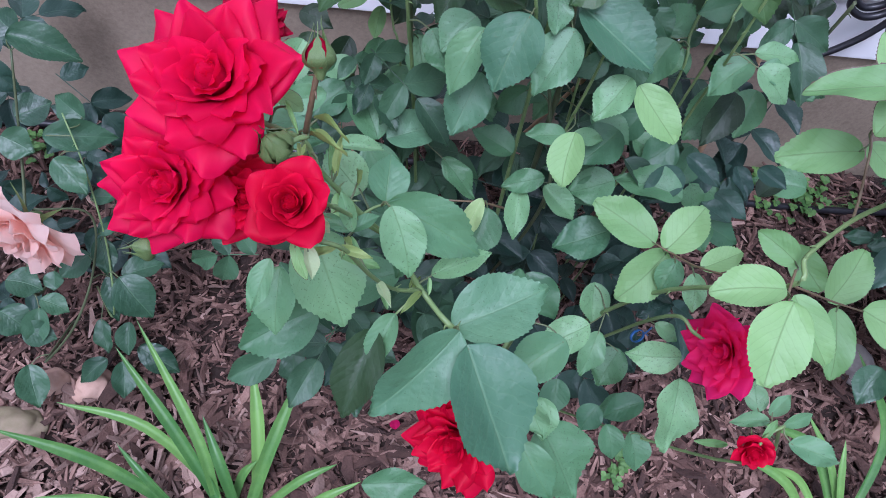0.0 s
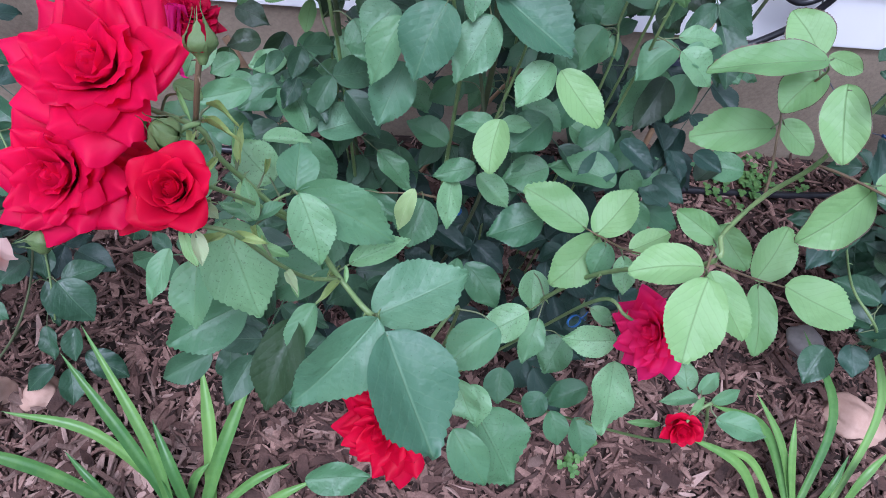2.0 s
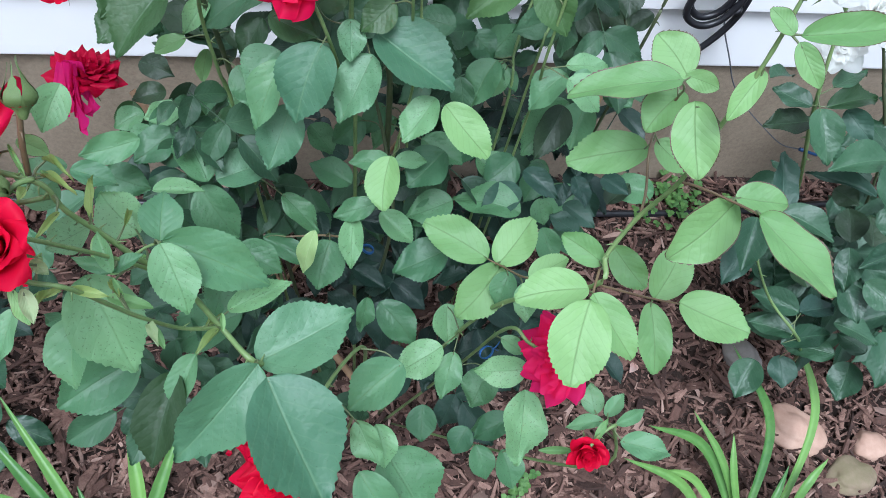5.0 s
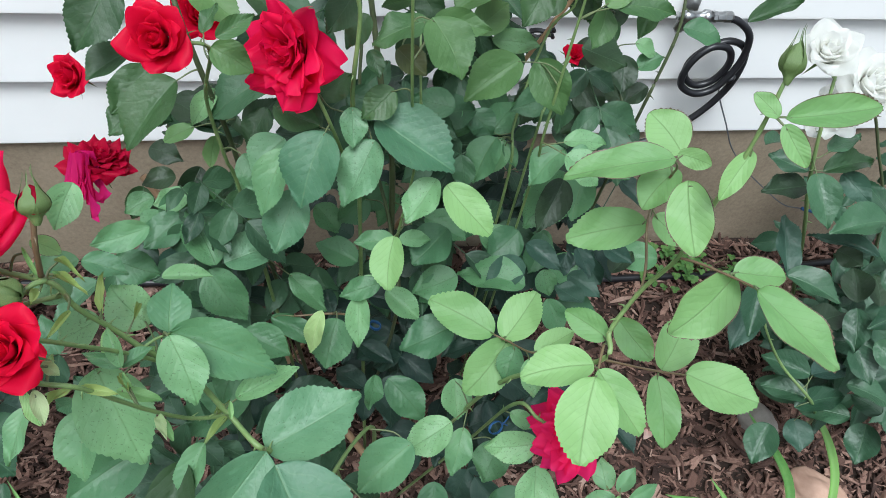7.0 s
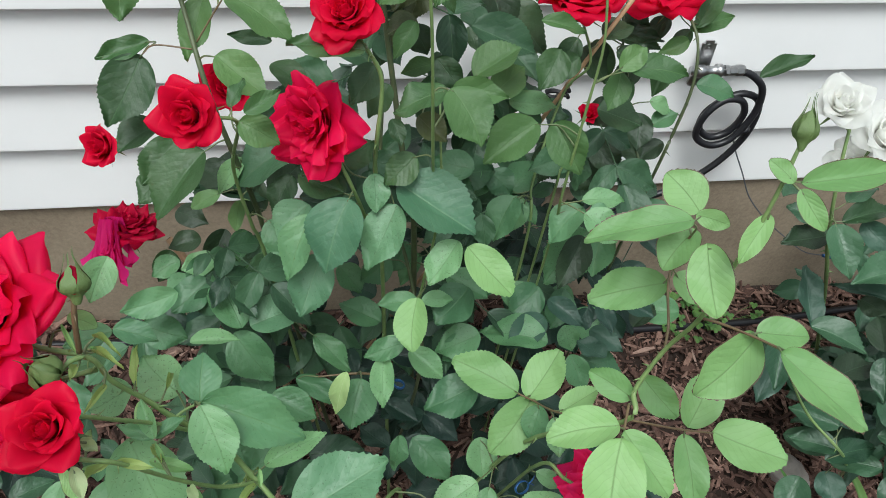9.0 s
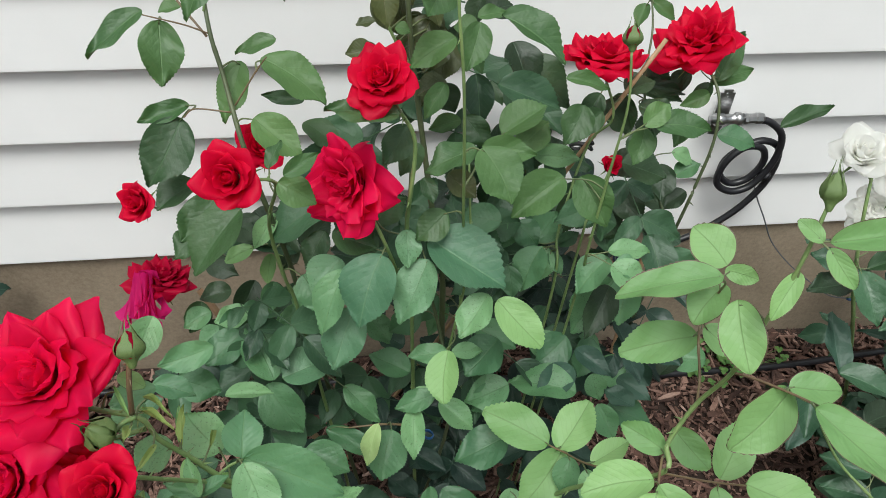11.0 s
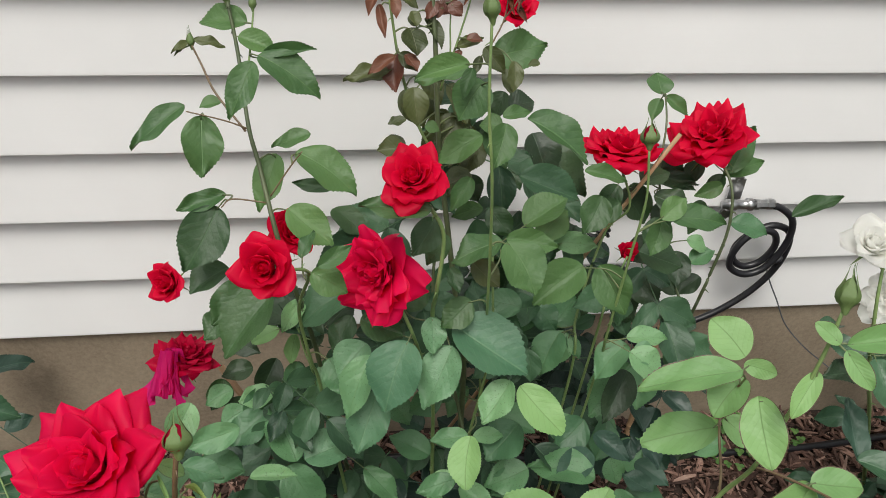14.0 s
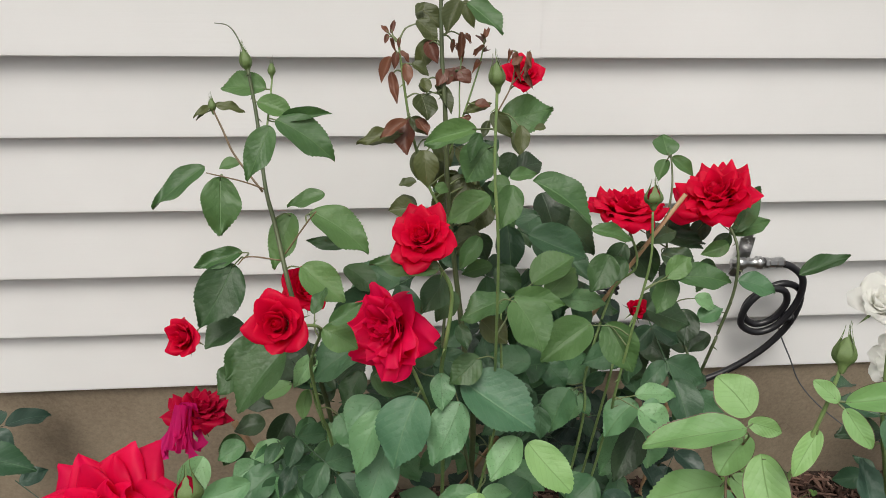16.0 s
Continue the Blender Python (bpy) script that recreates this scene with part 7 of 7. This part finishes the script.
leaf(left_bush, "w", (-0.453, 0.685, 0.458), (-0.495, 0.703, 0.477), 0.038, (0.126, -0.582, 0.803))
leaf(left_bush, "w", (-0.572, 0.678, 0.417), (-0.530, 0.666, 0.401), 0.047, (0.143, -0.567, 0.811))
rose(left_bush, "loose", PINK, (-0.500, 0.512, 0.424), (-0.30, -0.80, 0.02), 0.0740, 0.4, "pale peach-pink bloom")
stalks(left_bush)
white_bush = thing("rose_bush", "rose bush with white blooms and dark green leaves", "rose bush", "rose bushes")
cane(white_bush, 0.0045, 0.0024, (1.020, 0.780, 0.000), (0.793, 0.680, 0.460), (0.718, 0.656, 0.610), (0.688, 0.663, 0.715), (0.688, 0.687, 0.776), mat=GREEN_STEM, prickles=8)
cane(white_bush, 0.0034, 0.0022, (1.160, 0.780, 0.000), (0.930, 0.690, 0.464), (0.815, 0.690, 0.658), (0.746, 0.684, 0.755), mat=DARK_STEM, prickles=6)
cane(white_bush, 0.0035, 0.0018, (1.000, 0.600, -0.020), (0.788, 0.476, 0.313), (0.704, 0.508, 0.401), (0.620, 0.521, 0.528), mat=GREEN_STEM, prickles=6)
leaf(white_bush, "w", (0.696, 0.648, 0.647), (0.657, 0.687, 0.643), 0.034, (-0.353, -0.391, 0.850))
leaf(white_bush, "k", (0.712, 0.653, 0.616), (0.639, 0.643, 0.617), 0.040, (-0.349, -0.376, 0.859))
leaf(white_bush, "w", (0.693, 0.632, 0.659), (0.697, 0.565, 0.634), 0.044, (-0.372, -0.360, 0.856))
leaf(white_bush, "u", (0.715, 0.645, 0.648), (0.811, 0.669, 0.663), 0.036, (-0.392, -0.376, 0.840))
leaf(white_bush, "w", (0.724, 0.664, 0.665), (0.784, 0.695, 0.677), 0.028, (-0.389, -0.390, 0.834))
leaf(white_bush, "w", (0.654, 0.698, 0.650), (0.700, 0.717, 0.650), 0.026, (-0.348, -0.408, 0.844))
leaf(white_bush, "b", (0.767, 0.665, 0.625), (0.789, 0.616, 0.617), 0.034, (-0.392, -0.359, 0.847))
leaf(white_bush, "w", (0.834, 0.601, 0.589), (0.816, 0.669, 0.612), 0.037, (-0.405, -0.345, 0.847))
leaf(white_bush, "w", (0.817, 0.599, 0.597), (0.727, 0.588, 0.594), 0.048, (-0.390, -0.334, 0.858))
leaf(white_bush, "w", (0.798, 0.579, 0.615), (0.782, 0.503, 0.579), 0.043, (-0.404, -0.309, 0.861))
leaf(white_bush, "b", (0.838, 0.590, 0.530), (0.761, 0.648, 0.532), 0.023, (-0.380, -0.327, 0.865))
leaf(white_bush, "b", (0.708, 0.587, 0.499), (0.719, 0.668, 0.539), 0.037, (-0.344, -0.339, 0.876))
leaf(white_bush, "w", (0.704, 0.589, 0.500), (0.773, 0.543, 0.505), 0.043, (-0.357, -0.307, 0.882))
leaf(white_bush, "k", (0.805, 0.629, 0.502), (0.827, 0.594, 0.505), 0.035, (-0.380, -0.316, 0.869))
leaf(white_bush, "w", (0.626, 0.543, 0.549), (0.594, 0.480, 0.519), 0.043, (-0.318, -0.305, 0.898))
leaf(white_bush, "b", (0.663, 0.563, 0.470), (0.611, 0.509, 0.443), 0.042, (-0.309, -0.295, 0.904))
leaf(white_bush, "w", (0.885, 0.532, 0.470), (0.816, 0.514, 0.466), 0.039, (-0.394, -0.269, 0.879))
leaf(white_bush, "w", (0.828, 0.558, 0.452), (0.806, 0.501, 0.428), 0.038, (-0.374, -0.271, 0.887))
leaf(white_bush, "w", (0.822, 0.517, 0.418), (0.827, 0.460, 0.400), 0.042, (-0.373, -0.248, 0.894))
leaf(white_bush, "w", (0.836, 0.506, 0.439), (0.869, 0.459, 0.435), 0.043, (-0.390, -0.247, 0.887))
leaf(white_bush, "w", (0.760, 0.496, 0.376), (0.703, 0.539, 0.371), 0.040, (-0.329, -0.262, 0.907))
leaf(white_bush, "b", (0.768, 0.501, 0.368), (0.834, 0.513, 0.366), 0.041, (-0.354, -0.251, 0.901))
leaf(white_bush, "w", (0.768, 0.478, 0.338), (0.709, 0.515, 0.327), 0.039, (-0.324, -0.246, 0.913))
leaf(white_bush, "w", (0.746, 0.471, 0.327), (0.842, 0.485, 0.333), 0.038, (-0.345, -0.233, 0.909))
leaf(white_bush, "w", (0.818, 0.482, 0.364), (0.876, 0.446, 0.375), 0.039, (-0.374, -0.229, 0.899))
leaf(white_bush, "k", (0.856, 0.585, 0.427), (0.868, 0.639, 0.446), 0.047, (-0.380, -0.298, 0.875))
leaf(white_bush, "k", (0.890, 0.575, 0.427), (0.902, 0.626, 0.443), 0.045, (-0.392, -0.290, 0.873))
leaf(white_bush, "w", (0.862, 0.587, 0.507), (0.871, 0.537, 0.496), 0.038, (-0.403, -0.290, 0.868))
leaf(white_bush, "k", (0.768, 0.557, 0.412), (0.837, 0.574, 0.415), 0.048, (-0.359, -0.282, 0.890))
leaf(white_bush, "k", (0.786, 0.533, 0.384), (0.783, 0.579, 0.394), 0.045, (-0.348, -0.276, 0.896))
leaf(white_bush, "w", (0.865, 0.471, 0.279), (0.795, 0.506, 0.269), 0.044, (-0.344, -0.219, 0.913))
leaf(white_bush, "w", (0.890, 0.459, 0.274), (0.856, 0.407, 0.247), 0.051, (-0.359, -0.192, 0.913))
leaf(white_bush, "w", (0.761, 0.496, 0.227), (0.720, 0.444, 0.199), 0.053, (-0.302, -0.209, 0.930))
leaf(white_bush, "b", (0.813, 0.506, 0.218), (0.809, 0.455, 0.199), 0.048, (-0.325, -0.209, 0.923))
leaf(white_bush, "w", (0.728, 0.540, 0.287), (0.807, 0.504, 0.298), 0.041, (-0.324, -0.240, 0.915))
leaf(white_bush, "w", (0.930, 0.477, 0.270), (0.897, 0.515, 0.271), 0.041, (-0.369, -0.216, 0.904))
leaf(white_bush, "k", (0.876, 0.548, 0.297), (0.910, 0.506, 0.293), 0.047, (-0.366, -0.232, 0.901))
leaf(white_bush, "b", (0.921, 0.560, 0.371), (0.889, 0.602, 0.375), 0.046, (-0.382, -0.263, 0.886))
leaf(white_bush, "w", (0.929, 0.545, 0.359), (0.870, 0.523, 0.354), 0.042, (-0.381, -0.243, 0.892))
rose(white_bush, "cup", WHITE, (0.680, 0.708, 0.796), (-0.30, -0.321, 0.88), 0.0370, 0.2, "white open bloom")
rose(white_bush, "cup", WHITE, (0.740, 0.680, 0.768), (-0.046, -0.480, 0.876), 0.0408, 1.2, "white open bloom")
rose(white_bush, "loose", WHITE, (0.713, 0.681, 0.723), (-0.370, -0.594, 0.714), 0.0362, 2.2, "white open bloom")
stalks(white_bush)
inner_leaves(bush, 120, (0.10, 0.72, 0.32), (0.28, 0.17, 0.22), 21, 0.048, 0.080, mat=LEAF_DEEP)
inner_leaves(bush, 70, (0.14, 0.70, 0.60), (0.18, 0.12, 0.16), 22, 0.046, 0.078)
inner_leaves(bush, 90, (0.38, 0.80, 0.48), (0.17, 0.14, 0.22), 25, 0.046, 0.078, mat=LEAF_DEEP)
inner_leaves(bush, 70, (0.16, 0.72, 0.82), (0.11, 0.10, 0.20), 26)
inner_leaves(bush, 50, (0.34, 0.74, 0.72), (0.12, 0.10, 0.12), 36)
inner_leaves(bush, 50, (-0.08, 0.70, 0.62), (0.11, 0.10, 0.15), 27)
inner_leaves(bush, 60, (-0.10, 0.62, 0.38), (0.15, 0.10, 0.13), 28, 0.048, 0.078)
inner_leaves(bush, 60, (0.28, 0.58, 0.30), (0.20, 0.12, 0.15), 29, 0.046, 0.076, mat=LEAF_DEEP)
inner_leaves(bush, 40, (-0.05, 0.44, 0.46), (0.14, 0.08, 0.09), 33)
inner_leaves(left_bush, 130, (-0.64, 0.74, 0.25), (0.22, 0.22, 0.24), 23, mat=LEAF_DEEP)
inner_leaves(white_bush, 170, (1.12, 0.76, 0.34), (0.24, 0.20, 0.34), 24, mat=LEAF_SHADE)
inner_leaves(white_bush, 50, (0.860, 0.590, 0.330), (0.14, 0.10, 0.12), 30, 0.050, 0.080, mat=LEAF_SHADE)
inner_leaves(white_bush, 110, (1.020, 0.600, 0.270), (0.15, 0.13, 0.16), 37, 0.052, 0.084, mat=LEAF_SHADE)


# ---- strap-leaved plants and stakes ----
left_clump = thing("daylily", "clump of bright green strap-shaped daylily leaves", "plant", "daylilies")
strap(left_clump, [(-0.270, 0.305, -0.050), (-0.351, 0.402, 0.060), (-0.450, 0.507, 0.130)], 0.014)
strap(left_clump, [(-0.280, 0.309, -0.050), (-0.315, 0.394, 0.060), (-0.420, 0.543, 0.160)], 0.013)
strap(left_clump, [(-0.220, 0.307, -0.050), (-0.223, 0.411, 0.050), (-0.241, 0.502, 0.110)], 0.015)
strap(left_clump, [(-0.234, 0.306, -0.050), (-0.199, 0.381, 0.060), (-0.149, 0.499, 0.140)], 0.015)
strap(left_clump, [(-0.333, 0.303, -0.050), (-0.458, 0.348, 0.060), (-0.600, 0.372, 0.120)], 0.015)
strap(left_clump, [(-0.274, 0.328, -0.050), (-0.397, 0.408, 0.050), (-0.538, 0.434, 0.070)], 0.012)
strap(left_clump, [(-0.247, 0.301, -0.050), (-0.271, 0.348, 0.040), (-0.309, 0.420, 0.080)], 0.013)
strap(left_clump, [(-0.224, 0.302, -0.050), (-0.151, 0.338, 0.030), (-0.093, 0.363, 0.040)], 0.01)
strap(left_clump, [(-0.160, 0.304, -0.050), (-0.114, 0.315, 0.020), (-0.053, 0.337, 0.040)], 0.01)
strap(left_clump, [(-0.358, 0.293, -0.050), (-0.439, 0.292, 0.050), (-0.526, 0.285, 0.080)], 0.013)
strap(left_clump, [(-0.342, 0.303, -0.050), (-0.386, 0.333, 0.030), (-0.438, 0.379, 0.050)], 0.009)
strap(left_clump, [(-0.259, 0.319, -0.050), (-0.243, 0.349, 0.010), (-0.221, 0.367, 0.030)], 0.01)
right_clump = thing("daylily", "clump of bright green strap-shaped daylily leaves", "plant", "daylilies")
strap(right_clump, [(0.789, 0.298, -0.050), (0.836, 0.438, 0.080), (0.750, 0.540, 0.200)], 0.013)
strap(right_clump, [(0.835, 0.286, -0.050), (0.904, 0.415, 0.080), (0.900, 0.491, 0.150), (0.848, 0.580, 0.220)], 0.012)
strap(right_clump, [(0.782, 0.293, -0.050), (0.713, 0.414, 0.060), (0.606, 0.446, 0.100)], 0.013)
strap(right_clump, [(0.728, 0.296, -0.050), (0.660, 0.362, 0.040), (0.560, 0.403, 0.070)], 0.012)
strap(right_clump, [(0.789, 0.298, -0.050), (0.743, 0.391, 0.050), (0.696, 0.468, 0.100)], 0.01)
strap(right_clump, [(0.789, 0.298, -0.050), (0.762, 0.373, 0.040), (0.767, 0.428, 0.080)], 0.01)
strap(right_clump, [(0.857, 0.284, -0.050), (0.874, 0.334, 0.050), (0.926, 0.372, 0.080)], 0.012)
strap(right_clump, [(0.802, 0.287, -0.050), (0.822, 0.323, 0.030), (0.861, 0.372, 0.060)], 0.01)
strap(right_clump, [(0.761, 0.295, -0.050), (0.692, 0.369, 0.030), (0.625, 0.385, 0.050)], 0.01)
stake("long thin tan bamboo stake leaning through the rose bush", (-0.065, 0.728, 0.020), (0.413, 0.778, 0.920), 0.0031)
stake("cut tan bamboo stake near the wall", (0.145, 0.567, 0.000), (-0.209, 0.880, 0.448), 0.0065)
stake("short cut bamboo stake by the wall", (0.558, 0.96, 0.0), (0.578, 0.980, 0.463), 0.006)


# ---- ties, clips, tag ----
def tie(name, label, category, at, way, r, band, mat):
    """A soft plastic tie round a cane, with its twisted ends."""
    ob = thing(name, label, category, "plant ties", at=at)
    verts, faces, n, m = [], [], 20, 8
    for i in range(n):
        a = 2 * math.pi * i / n
        for k in range(m):
            b = 2 * math.pi * k / m
            rr = r + band * 0.35 * math.cos(b)
            verts.append(Vector((rr * math.cos(a), rr * math.sin(a) * 0.8, band * math.sin(b))))
    for i in range(n):
        for k in range(m):
            j, l = (i + 1) % n, (k + 1) % m
            faces.append((i * m + k, j * m + k, j * m + l, i * m + l))
    ring = child("band", mesh_of("band", verts, faces, mat), ob)
    for s in (-1, 1):
        end = smooth_line([(r, 0, 0), (r * 1.5, s * r * 0.3, s * band), (r * 2.0, s * r * 0.9, s * band * 2)], 4)
        child("end", mesh_of("end", *tube_data(end, band * 0.5, band * 0.35, 6), mat), ob)
    ob.rotation_mode = "QUATERNION"
    ob.rotation_quaternion = Vector(way).to_track_quat("Z", "Y")


def build_clip():
    """A black spring clip, two curved jaws with finger grips, on a cane and its stake."""
    ob = thing("plant_clip", "black plastic spring clip holding a cane to a stake", "plant clip", "plant ties", at=(0.342, 0.800, 0.757))
    for side in (-1, 1):
        line = smooth_line([(0.014, 0.0, side * 0.0042), (0.006, -0.002, side * 0.0022), (-0.003, -0.003, side * 0.0050), (-0.010, -0.001, side * 0.0038), (-0.015, 0.002, side * 0.0004)], 5)
        verts, faces = [], []
        for p in line:
            verts.extend(p + Vector((0, y, z)) for y, z in ((-0.0040, -0.0010), (0.0040, -0.0010), (0.0040, 0.0010), (-0.0040, 0.0010)))
        for a in range(0, len(verts) - 4, 4):
            faces.extend((a + k, a + (k + 1) % 4, a + 4 + (k + 1) % 4, a + 4 + k) for k in range(4))
        faces.extend(((3, 2, 1, 0), tuple(len(verts) - 4 + k for k in range(4))))
        child("jaw", mesh_of("jaw", verts, faces, RUBBER, False), ob)
        grip = child("grip", mesh_of("grip", *lathe([(-0.0052, 0.0016), (-0.0050, 0.0026), (0.0050, 0.0026), (0.0052, 0.0016)], 10), RUBBER), ob)
        grip.location, grip.rotation_euler = (0.0145, 0.0, side * 0.0046), (0, 0, math.pi / 2)
    turns = [Vector((0.002 + 0.0034 * math.cos(k * 0.5), -0.005 + 0.0004 * k * 0.5, 0.0034 * math.sin(k * 0.5))) for k in range(40)]
    child("spring", mesh_of("spring", *tube_data(turns, 0.0006, 0.0006, 6), CHROME), ob)


def fallen(name, label, x, y, size, mat, turn, lift=0.014):
    v, f, uv = leaf_data(0.5, 0.4, 0.2, 0.05, 4, 9, False)
    ob = tagged(new(name, mesh_of(name, v, f, mat, True, uv)), label, "fallen petal", "fallen petals")
    ob.matrix_basis = pose(x, y, ground_z(x, y) + lift, 8, -6, turn) @ Matrix.Diagonal((size * 0.9, size, size, 1))


tie("plant_tie", "blue plastic tie round a green cane", "plant tie", (0.237, 0.372, 0.534), (0.3, -0.7, 0.6), 0.0085, 0.0022, BLUE)
tie("plant_tie", "blue plastic tie round a green cane", "plant tie", (0.119, 0.555, 0.482), (0.1, 0.1, 1.0), 0.0075, 0.0030, BLUE)
build_clip()
fallen("fallen_petal", "small red rose petal fallen on the mulch", -0.456, 0.719, 0.012, RED, 30)
fallen("fallen_petal", "small red rose petal fallen on the mulch", -0.093, 0.490, 0.012, RED, 80)
fallen("fallen_petal", "faded pink petal fallen on the mulch", 0.001, 0.444, 0.02, CERISE, 10)
fallen("fallen_petal", "faded pink petal fallen on the mulch", 0.325, 0.533, 0.014, CERISE, 100)
fallen("fallen_petal", "withered white petal lying in the mulch", 0.300, 0.547, 0.02, WHITE, 70)
fallen("fallen_petal", "withered white petal lying in the mulch", -0.066, 0.577, 0.012, WHITE, 20)
# a dead leaf, built and coloured like the peach petals
fallen("fallen_petal", "dry orange leaf against the foundation", 0.665, 0.614, 0.02, PINK, 140)
